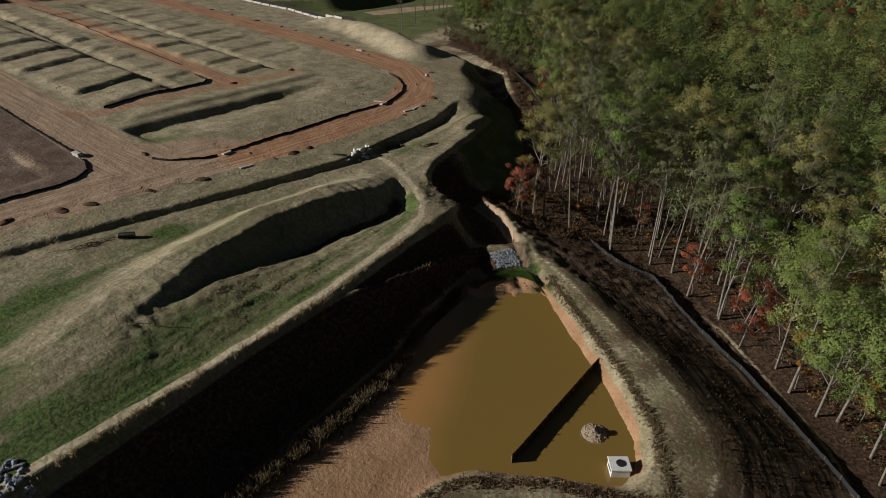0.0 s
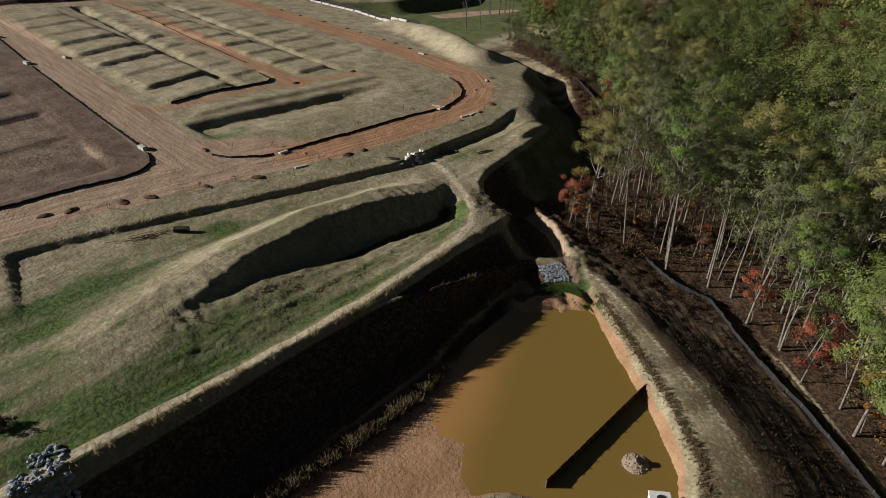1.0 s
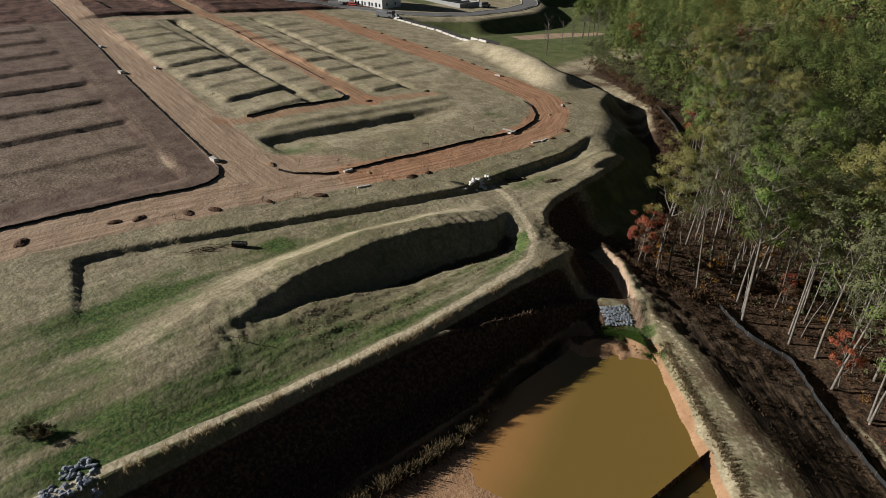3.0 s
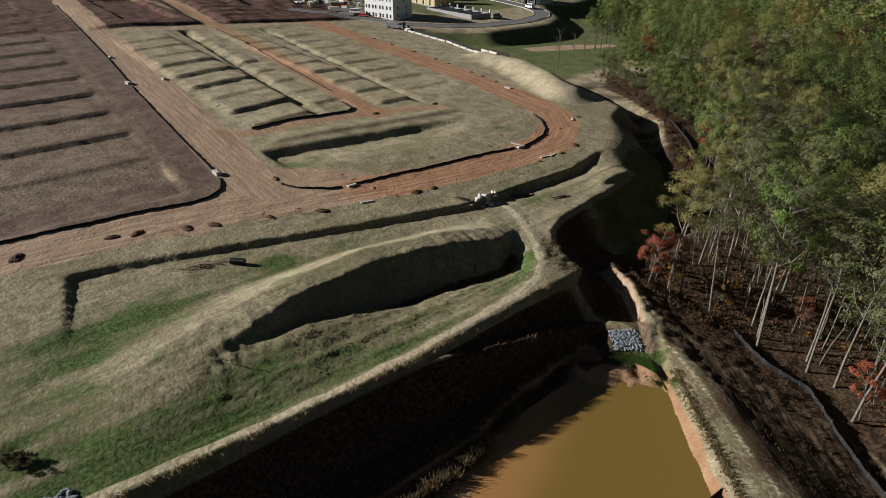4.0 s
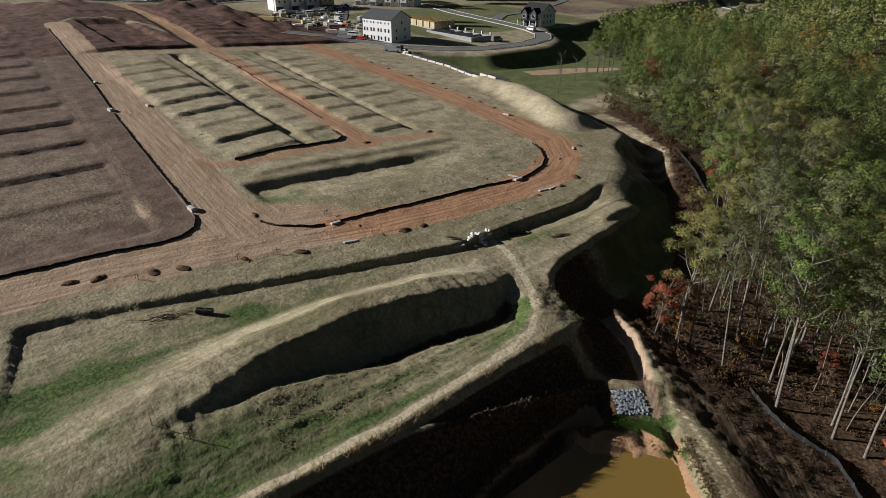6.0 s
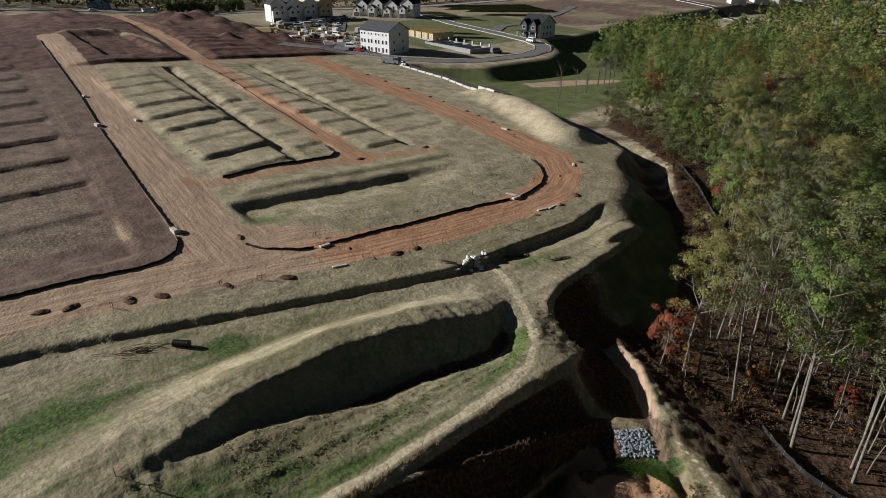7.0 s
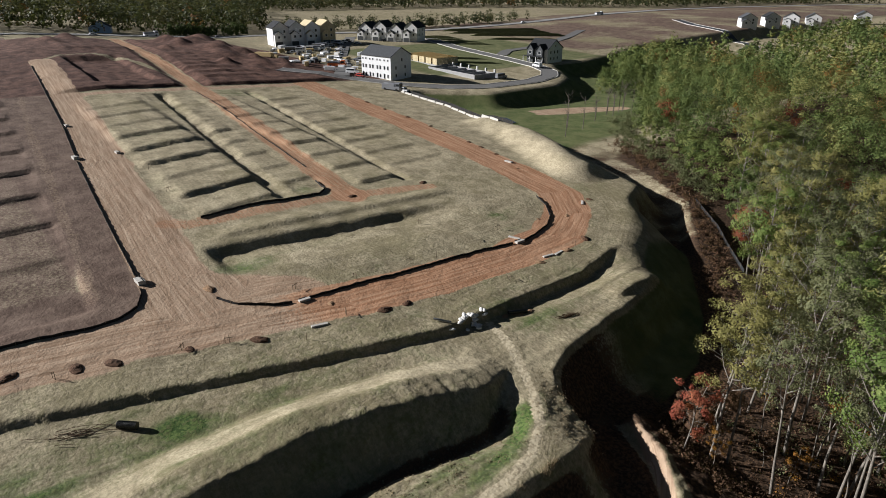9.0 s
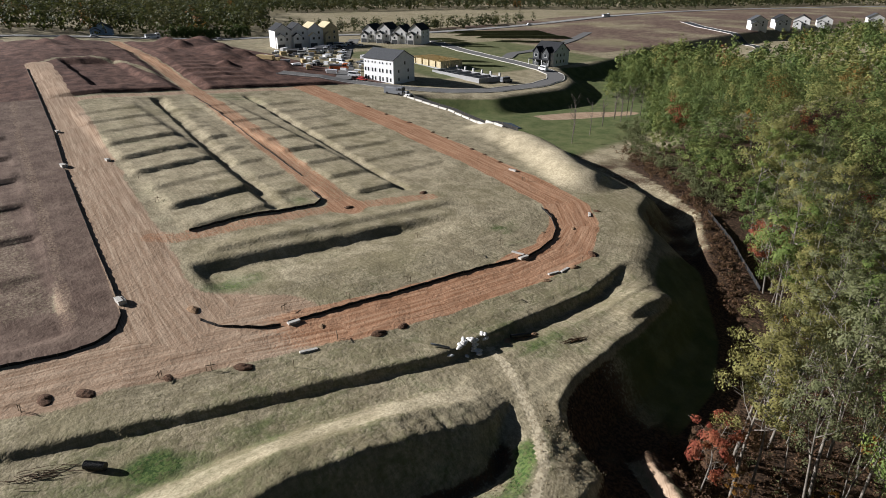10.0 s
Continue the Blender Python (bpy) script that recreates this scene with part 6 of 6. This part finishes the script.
def corner_house():
    ob = at_house("house", -247.5, 287.5, 5, "white detached house with dark gables and a front porch", dz=0.2)
    walls(ob, -6.5, 6.5, -5.2, 7.5, 6.4, MAT["siding"])
    bm = bmesh.new()
    gable(bm, -6.5, 6.5, -5.2, 7.5, 6.403, 4.2)
    part("gable", bm, MAT["siding"], ob)
    bm = bmesh.new()
    roof(bm, -6.5, 6.5, -5.2, 7.5, 6.43, 4.2)
    part("roof", bm, MAT["shingle"], ob, "black shingle roof")
    for x in (-3.4, 2.6):
        walls(ob, x - 1.9, x + 1.9, -7.0, -5.203, 6.2, MAT["dark_wall"], "bay")
        bm = bmesh.new()
        gable(bm, x - 1.9, x + 1.9, -7.0, -1.5, 6.203, 2.4, "y")
        part("bay_gable", bm, MAT["dark_wall"], ob)
        bm = bmesh.new()
        roof(bm, x - 1.9, x + 1.9, -7.0, -1.5, 6.23, 2.4, "y", 0.3, 0.2)
        part("bay_roof", bm, MAT["shingle"], ob)
        for z in (2.0, 4.7):
            window(ob, x, -7.003, z, 1.6, 1.5, "s")
    for y in (-2.6, 0.4, 3.2):
        for z in (1.7, 4.8):
            window(ob, 6.503, y, z, 0.9, 1.5, "e")
    window(ob, 6.503, 1.2, 7.8, 0.8, 1.0, "e")
    bm = bmesh.new()
    slab(bm, -6.4, 6.4, -9.2, -7.02, 2.75, 2.95, 0.02)
    part("porch_roof", bm, MAT["shingle"], ob)
    for x in (-6.1, -2, 2, 6.1):
        bm = bmesh.new()
        slab(bm, x - 0.13, x + 0.13, -9.1, -8.84, -1.5, 2.748, 0.02)
        part("porch_post", bm, MAT["trim"], ob)


corner_house()


def row_unit(name, px, py, turn, w, d, h, wall_mat, roof_mat, label, garage=True, front="y"):
    """One unit of a row: body, gabled front bay, garage, windows."""
    ob = at_house(name, px, py, turn, label, dz=0.1)
    walls(ob, -w / 2, w / 2, -d / 2, d / 2, h, wall_mat)
    bm = bmesh.new()
    gable(bm, -w / 2, w / 2, -d / 2, d / 2, h + 0.003, 3.4, "y")
    part("gable", bm, wall_mat, ob)
    bm = bmesh.new()
    roof(bm, -w / 2, w / 2, -d / 2, d / 2, h + 0.03, 3.4, "y", 0.35)
    part("roof", bm, roof_mat, ob, "pitched roof")
    bw = w * 0.5
    walls(ob, -w / 2 + 0.3, -w / 2 + 0.3 + bw, -d / 2 - 2.6, -d / 2 - 0.003, h * 0.66, wall_mat, "bay")
    bm = bmesh.new()
    gable(bm, -w / 2 + 0.3, -w / 2 + 0.3 + bw, -d / 2 - 2.6, -d / 2 - 0.003, h * 0.66 + 0.003, 1.7, "y")
    part("bay_gable", bm, wall_mat, ob)
    bm = bmesh.new()
    roof(bm, -w / 2 + 0.3, -w / 2 + 0.3 + bw, -d / 2 - 2.6, -d / 2 - 0.4, h * 0.66 + 0.03, 1.7, "y", 0.25, 0.2)
    part("bay_roof", bm, roof_mat, ob)
    if garage:
        bm = bmesh.new()
        slab(bm, -w / 2 + 0.6, -w / 2 + bw, -d / 2 - 2.64, -d / 2 - 2.603, 0.0, 2.4)
        part("garage_opening", bm, MAT["dark_wall"], ob, "dark garage opening")
    for z in (h * 0.5, h * 0.82):
        window(ob, w * 0.22, -d / 2 - 0.003, z, 1.0, 1.4, "s")
        for y in (-d * 0.25, d * 0.2):
            window(ob, w / 2 + 0.003, y, z, 0.8, 1.3, "e")
    window(ob, -w / 2 + 0.3 + bw / 2, -d / 2 - 2.603, h * 0.52, 1.2, 1.3, "s")
    return ob


# the row of tall units: roofs on two of them still bare boards
for i, (wm, rm, lab) in enumerate((("siding", "shingle", "tall pale grey townhouse unit with a black roof"), ("wrap", "shingle", "tall townhouse unit in white wrap with a black roof"),
                                   ("wrap", "osb", "tall townhouse unit in white wrap with bare yellow board roof"), ("osb", "osb", "tall townhouse unit with bare yellow board walls and roof"))):
    row_unit("townhouse", -376 + 1.6 * i, 201 + 9.3 * i, 80, 9.3, 13, 9.6, MAT[wm], MAT[rm], lab)
for i, lab in enumerate(("white townhouse unit with a black roof and front gable",) * 4):
    row_unit("townhouse", -374 + 9.4 * i, 263 + 5.0 * i, 28, 8.6, 12, 7.0 + (i % 2) * 1.2, MAT["siding"], MAT["shingle"], lab)
for px, py, turn, h, roof_mat in ((-266, 541, 40, 6.6, "grey_shingle"), (-262, 571, 40, 6.6, "shingle"), (-259, 602, 20, 6.6, "grey_shingle"), (-257, 640, 25, 6.2, "grey_shingle"), (-236, 690, 30, 7.4, "grey_shingle")):
    row_unit("house", px, py, turn, 12, 11, h, MAT["siding"], MAT[roof_mat], "white detached house on the far slope", False)
row_unit("house", -470, 128, 70, 12, 8, 3.4, plain("pale_blue_siding", (0.3, 0.42, 0.6), 0.7, 1, 0.1), MAT["grey_shingle"], "low pale blue house under roadside trees", False)

# ---- vehicles, stacks and barriers in the building yard ----
PAINT = {"white": plain("white_paint", (0.75, 0.76, 0.78), 0.35, 1, 0.05, spec=0.5), "red": plain("red_paint", (0.5, 0.04, 0.03), 0.35, 1, 0.1, spec=0.5), "grey": plain("grey_paint", (0.2, 0.21, 0.23), 0.35, 1, 0.1, spec=0.5),
         "black": plain("black_paint", (0.025, 0.026, 0.03), 0.3, 1, 0.1, spec=0.5), "orange": plain("orange_paint", (0.6, 0.14, 0.03), 0.4, 1, 0.1, spec=0.5), "yellow": plain("yellow_paint", (0.55, 0.38, 0.08), 0.4, 1, 0.1, spec=0.5)}
MAT["tyre"] = plain("tyre_rubber", (0.02, 0.02, 0.02), 0.9, 3, 0.2)


def vehicle(kind, px, py, turn, colour):
    L, W, H = {"van": (5.6, 2.0, 2.4), "car": (4.6, 1.8, 1.5), "pickup": (5.6, 1.95, 1.8), "truck": (8.5, 2.5, 3.0)}[kind]
    ob = at_house(kind, px, py, turn, {"van": "%s delivery van parked on the building yard", "car": "%s car parked beside the houses", "pickup": "%s pickup parked on the building site", "truck": "%s construction truck parked on the site"}[kind] % colour, kind, 0.05)
    bm = bmesh.new()
    slab(bm, -L / 2, L / 2, -W / 2, W / 2, 0.4, H * 0.55, 0.1)
    part("body", bm, PAINT[colour], ob)
    bm = bmesh.new()
    c0, c1 = {"van": (-L / 2 + 0.1, L / 2 - 1.2), "car": (-L * 0.32, L * 0.22), "pickup": (-0.4, 1.4), "truck": (L / 2 - 2.2, L / 2 - 0.1)}[kind]
    slab(bm, c0, c1, -W / 2 + 0.08, W / 2 - 0.08, H * 0.55 + 0.003, H, 0.15)
    part("cabin", bm, PAINT[colour], ob)
    for s in (-1, 1):
        bm = bmesh.new()
        y0 = s * (W / 2 - 0.075)
        slab(bm, c0 + 0.3, c1 - 0.25, min(y0, y0 + s * 0.02), max(y0, y0 + s * 0.02), H * 0.62, H * 0.88)
        part("side_window", bm, MAT["glass"], ob)
    bm = bmesh.new()
    slab(bm, c1 + 0.005, c1 + 0.03, -W / 2 + 0.25, W / 2 - 0.25, H * 0.62, H * 0.88)
    part("windscreen", bm, MAT["glass"], ob)
    if kind == "truck":
        bm = bmesh.new()
        slab(bm, -L / 2, L / 2 - 2.4, -W / 2, W / 2, H * 0.55 + 0.003, H * 0.85, 0.08)
        part("box", bm, PAINT["grey"], ob)
    r = 0.38 if kind != "truck" else 0.5
    for x in (-L * 0.32, L * 0.32):
        for y in (-W / 2 + 0.05, W / 2 - 0.05):
            bm = bmesh.new()
            bmesh.ops.create_cone(bm, cap_ends=True, segments=14, radius1=r, radius2=r, depth=0.26, matrix=Matrix.Rotation(math.pi / 2, 4, "X"))
            p = part("wheel", bm, MAT["tyre"], ob)
            p.matrix_basis = pose(x, y, r)


for v in (("van", -263.5, 181, 30, "white"), ("car", -255, 179.6, 15, "red"), ("truck", -285, 186, 40, "orange"), ("pickup", -298, 182, 60, "black"), ("truck", -223.5, 174.2, 20, "grey"), ("pickup", -219, 176, 15, "white"),
          ("car", -318, 207, 35, "white"), ("car", -325, 211, 35, "grey"), ("pickup", -332, 216, 35, "white"), ("van", -306, 213, 120, "white"), ("car", -340, 222, 35, "black"), ("pickup", -296, 205, 30, "grey"),
          ("car", -352, 240, 30, "white"), ("truck", -340, 192, 50, "black"), ("van", -300, 196, 10, "white"), ("car", -357, 262, 118, "black"), ("van", -222, 232, 86, "grey"), ("van", -234, 268.5, 170, "white"),
          ("car", -445, 118, 92, "white"), ("car", -441, 190, 95, "grey"), ("truck", -444.5, 150, 95, "white"), ("car", -427, 262, 105, "white"), ("pickup", -411, 318, 105, "black"), ("car", -399, 430, 88, "white"), ("truck", -407, 540, 84, "white")):
    vehicle(*v)


def stack(px, py, turn, size, mat, label):
    ob = at_house("material_stack", px, py, turn, label, "stack", 0.02)
    ob["group"] = "stacks of building material"
    w, d, h = size
    bm = bmesh.new()
    for k in (-1, 0, 1):
        slab(bm, k * w * 0.4 - 0.08, k * w * 0.4 + 0.08, -d / 2, d / 2, -0.5, 0.18)
    part("bearer", bm, MAT["stake"], ob)
    n = max(2, int(h / 0.4))
    for k in range(n):
        bm = bmesh.new()
        o = random.uniform(-0.08, 0.08)
        slab(bm, -w / 2 + o, w / 2 + o, -d / 2, d / 2, 0.183 + k * h / n, 0.175 + (k + 1) * h / n, 0.03)
        part("board_layer", bm, mat, ob)


YARD = [(-323, 168), (-318, 171), (-306, 169.5), (-300, 172), (-294, 175), (-288, 172), (-280, 178), (-274, 176), (-330, 176), (-336, 183), (-342, 181), (-350, 186), (-346, 194), (-338, 201), (-330, 196), (-322, 190), (-314, 186), (-308, 180), (-326, 204),
        (-318, 196), (-310, 198), (-304, 203), (-334, 210), (-292, 194), (-300, 188), (-344, 206), (-352, 200), (-358, 194), (-286, 198), (-280, 203), (-288, 210), (-296, 214), (-276, 209), (-304, 222), (-312, 228), (-322, 232), (-292, 226), (-330, 240), (-300, 238)]
for k, (px, py) in enumerate(YARD):
    m, lab = ((MAT["wrap"], "stack of white-wrapped building boards in the yard"), (MAT["lumber"], "stack of new yellow lumber in the yard"), (MAT["grey_pipe"], "stack of grey blocks in the yard"), (MAT["wrap"], "stack of white-wrapped building boards in the yard"))[k % 4]
    stack(px, py, 31 * k, (random.uniform(2.4, 5.0), random.uniform(1.3, 2.2), random.uniform(0.8, 1.9)), m, lab)
gen = random.Random(5)
for k in range(64):
    u, v = gen.random(), gen.random()
    px, py = -276 - 84 * u + 6 * v, 170 + 22 * u * (1 - v) + v * (34 + 8 * u) + 4 * u
    if all((px - a) ** 2 + (py - b) ** 2 > 14 for a, b in YARD):
        m, lab = ((MAT["wrap"], "small pallet of white-wrapped goods in the yard"), (MAT["sack"], "pallet of pale sacks in the yard"), (MAT["lumber"], "short stack of yellow lumber in the yard"), (MAT["steel"], "dark pallet of roofing material in the yard"), (MAT["wrap"], "small pallet of white-wrapped goods in the yard"))[k % 5]
        stack(px, py, gen.uniform(0, 180), (gen.uniform(1.2, 3.6), gen.uniform(1.0, 1.8), gen.uniform(0.6, 1.7)), m, lab)
for k in range(16):
    u = k / 16
    vehicle(gen.choice(("pickup", "van", "car", "truck")), -330 - 40 * u + gen.uniform(-2, 2), 190 + 52 * u + gen.uniform(-4, 4), gen.uniform(20, 80), gen.choice(("white", "white", "grey", "black", "white")))
stack(-316, 164.5, 30, (9, 2.6, 1.8), MAT["lumber"], "long stack of roof trusses at the yard's edge")


def barrier(px, py, turn):
    bm = bmesh.new()
    prof = [(-0.3, -0.5), (-0.3, 0.1), (-0.18, 0.25), (-0.12, 0.6), (0.12, 0.6), (0.18, 0.25), (0.3, 0.1), (0.3, -0.5)]
    ends = [[bm.verts.new((x, a, b)) for a, b in prof] for x in (-2.3, 2.3)]
    for i in range(8):
        bm.faces.new([ends[0][i], ends[0][(i + 1) % 8], ends[1][(i + 1) % 8], ends[1][i]])
    bm.faces.new(ends[0]), bm.faces.new(ends[1])
    ob = new("concrete_barrier", shared("concrete_barrier", bm, MAT["concrete"]))
    ob.matrix_world = pose(px, py, ground_z(px, py), 0, 0, turn)
    tagged(ob, "pale concrete barrier block along the brink", "barrier", "barrier blocks along the brink")


run = resample([(-219, 175.2), (-189, 173.8), (-151.5, 166.4)], 5.0)
for i, p in enumerate(run[:-1]):
    q = run[i + 1]
    barrier(p.x, p.y, math.degrees(math.atan2(q.y - p.y, q.x - p.x)))
# black strip added to stand for the shadow behind the barriers
silt_fence([(-222, 177.2), (-189, 175.8), (-151.5, 168.4)], 1.0, MAT["fabric"], "black strip added in place of the shadow behind the concrete barriers")
MAT["blue_water"] = water_material("grey_water", (0.05, 0.07, 0.09), 0.15, (0.06, 0.08, 0.1))
tagged(flat("water", [(-190, 191), (-184, 188), (-175, 188.5), (-173, 192), (-181, 195)], ground_z(-182, 191) + 0.1, MAT["blue_water"]), "small grey-blue pool below the barriers", "water", kind="structure")

# ---- far trees ----
FAR_A = [(-459, -60), (-463, 60), (-463, 150), (-459, 222), (-478, 240), (-720, 340), (-900, 330), (-900, -60)]
FAR_B = [(-700, 350), (-530, 600), (-450, 690), (-436, 800), (-395, 940), (-345, 1080), (-800, 1100), (-900, 345)]
FAR_C = [(-150, 640), (-190, 600), (-200, 640), (-225, 720), (-260, 900), (-250, 1000), (300, 900), (300, 620)]


def wood_spots(poly, cell, deepest, gen):
    xs, ys = [p[0] for p in poly], [p[1] for p in poly]
    out = [(x + gen.uniform(0, cell), y + gen.uniform(0, cell)) for x in np.arange(min(xs), max(xs), cell) for y in np.arange(min(ys), max(ys), cell)]
    a = np.array(out)
    d = inside(a[:, 0], a[:, 1], poly)
    return a[(d > 0) & (d < deepest)]


for poly, deepest, size in ((FAR_A, 110, 19), (FAR_B, 90, 18), (FAR_C, 90, 15)):
    canopy("far_woods", wood_spots(poly, 9.5, deepest, rng), size, 6, 0.9, rng, "belt of mixed autumn trees beyond the main road", 0.08, (0, 0.975), kind="belt")
hx, hy = near_path([(-452, 236), (-436, 290), (-425, 330), (-416, 380), (-412, 440)], 130, 6.0)
canopy("hedge", np.stack([hx - 8, hy], 1), 9, 10, 0.45, rng, "loose row of shrubs and small trees by the road", 0.1, (0, 0.9), kind="belt")
hx, hy = near_path([(-457, 160), (-452, 215)], 70, 1.5)
canopy("hedge", np.stack([hx, hy], 1), 7, 10, 0.5, rng, "dark clipped hedge along the main road", 0.05, (0, 0.2))
hx, hy = near_path([(-236, 520), (-226, 560), (-222, 600), (-230, 640)], 60, 7.0)
canopy("hedge", np.stack([hx + 8, hy], 1), 11, 12, 0.6, rng, "clump of trees below the far houses", 0.1)
hx, hy = near_path([(-150, 196), (-158, 214), (-164, 240)], 14, 3.0)


def bare_tree(px, py, high, k):
    gen = np.random.default_rng(200 + k)
    pieces = [tube([(0, 0, -0.5), (gen.normal(0, 0.2), gen.normal(0, 0.2), high * 0.5), (gen.normal(0, 0.4), gen.normal(0, 0.4), high)], [0.14, 0.1, 0.03], 5)]
    for i in range(16):
        z = high * gen.uniform(0.3, 0.95)
        a, l = gen.uniform(0, 6.28), high * 0.2 * gen.uniform(0.5, 1)
        pieces.append(tube([(0, 0, z), (l * math.cos(a) * 0.6, l * math.sin(a) * 0.6, z + l * 0.5), (l * math.cos(a), l * math.sin(a), z + l * 1.1)], [0.05, 0.035, 0.012], 4))
    v, f = join(pieces)
    ob = new("bare_tree", mesh_of("bare_tree", v, f, MAT["twig"], True))
    ob.matrix_world = pose(px, py, ground_z(px, py), 0, 0, 60 * k)
    tagged(ob, "leafless grey young tree beside the lawn", "tree", "leafless trees")


for k in range(14):
    bare_tree(hx[k], hy[k], 9 + (k % 4), k)

# ---- undergrowth and straw ----
spots = scatter(-60, 30, 60, 150, 1.5, rng)
keep = inside(spots[:, 0], spots[:, 1], WOODS) < 26
spots = spots[keep] + rng.normal(0, 0.6, (int(keep.sum()), 2))
co = leaves(np.column_stack([spots, land(spots[:, 0], spots[:, 1]) + 0.25]), rng.uniform(0.35, 1.0, len(spots)), 26, 0.13, rng)
tagged(new("undergrowth", quads_mesh("undergrowth", co, LEAF["brown"])), "brown undergrowth and fallen leaves under the trees", "undergrowth", kind="stuff")
some = spots[rng.uniform(0, 1, len(spots)) < 0.16] + 0.7
co = leaves(np.column_stack([some, land(some[:, 0], some[:, 1]) + 0.5]), rng.uniform(0.5, 1.3, len(some)), 36, 0.12, rng)
tagged(new("undergrowth", quads_mesh("undergrowth", co, LEAF["dull"])), "dull green shrubs under the bare trunks", "undergrowth", kind="stuff")
some = spots[rng.uniform(0, 1, len(spots)) < 0.05] - 0.5
co = leaves(np.column_stack([some, land(some[:, 0], some[:, 1]) + 0.7]), rng.uniform(0.6, 1.2, len(some)), 36, 0.12, rng)
tagged(new("undergrowth", quads_mesh("undergrowth", co, LEAF["gold"])), "rusty orange shrubs under the bare trunks", "undergrowth", kind="stuff")
hx, hy = near_path([(-34, 93), (-41, 90), (-47, 90.5), (-52, 94), (-51, 104)], 420, 1.2)
co = leaves(np.column_stack([hx + 1.5, hy + 1.5, land(hx + 1.5, hy + 1.5) + 0.4]), rng.uniform(0.3, 0.8, len(hx)), 22, 0.13, rng)
tagged(new("brush", quads_mesh("brush", co, LEAF["brown"])), "tangled brown brush along the woods' edge", "brush", kind="stuff")
hx, hy = near_path([(-64, 132), (-70, 142), (-78, 153), (-88, 164)], 260, 1.6)
co = leaves(np.column_stack([hx, hy, land(hx, hy) + 0.35]), rng.uniform(0.3, 0.8, len(hx)), 26, 0.13, rng)
tagged(new("brush", quads_mesh("brush", co, LEAF["brown"])), "low brown scrub between the path and the silt fence", "brush", kind="stuff")
hx, hy = near_path([(-88, 166), (-100, 176), (-116, 186), (-134, 198)], 240, 2.2)
co = leaves(np.column_stack([hx, hy, land(hx, hy) + 0.5]), rng.uniform(0.4, 1.1, len(hx)), 30, 0.16, rng)
tagged(new("brush", quads_mesh("brush", co, LEAF["brown"])), "brown scrub along the creek path", "brush", kind="stuff")
hx, hy = near_path([(-90, 174), (-104, 186), (-122, 196), (-140, 208), (-152, 230)], 240, 2.5)
co = leaves(np.column_stack([hx, hy, land(hx, hy) + 1.0]), rng.uniform(0.7, 1.7, len(hx)), 60, 0.18, rng)
tagged(new("brush", quads_mesh("brush", co, LEAF["dull"])), "dull green scrub at the edge of the woods", "brush", kind="stuff")


def field_tufts(name, x0, x1, y0, y1, count, high, wide, mat, label, ok):
    x, y = rng.uniform(x0, x1, count), rng.uniform(y0, y1, count)
    k = ok(x, y)
    tufts(name, x[k], y[k], high, wide, mat, label, "grass", 2)


clump = lambda x, y, size, seed: waves(x, y, size, seed) + 0.5 * waves(x, y, size * 0.3, seed + 1)
west_side = lambda x, y: (to_line(x, y, TRAIL) > 1.0) & (inside(x, y, EAST) < -12)
field_tufts("rough_tufts", -66.5, -55, 36, 79, 5000, 0.07, 0.2, MAT["dry"], "coarse dry tufts on the rough inner bank", lambda x, y: west_side(x, y) & (clump(x, y, 2.0, 22) > -0.1) & (x > np.interp(y, [25, 36, 44, 54, 74], [-67, -66, -63, -61, -58.5])))
field_tufts("strip_weeds", -40, 14, 50, 96, 9000, 0.22, 0.16, MAT["brush"], "dark brown weeds on the slope before the woods", lambda x, y: (inside(x, y, EAST) > 8.5) & (inside(x, y, EAST) < 23) & (waves(x + y, (y - x) * 0.25, 0.9, 23) > -0.1))
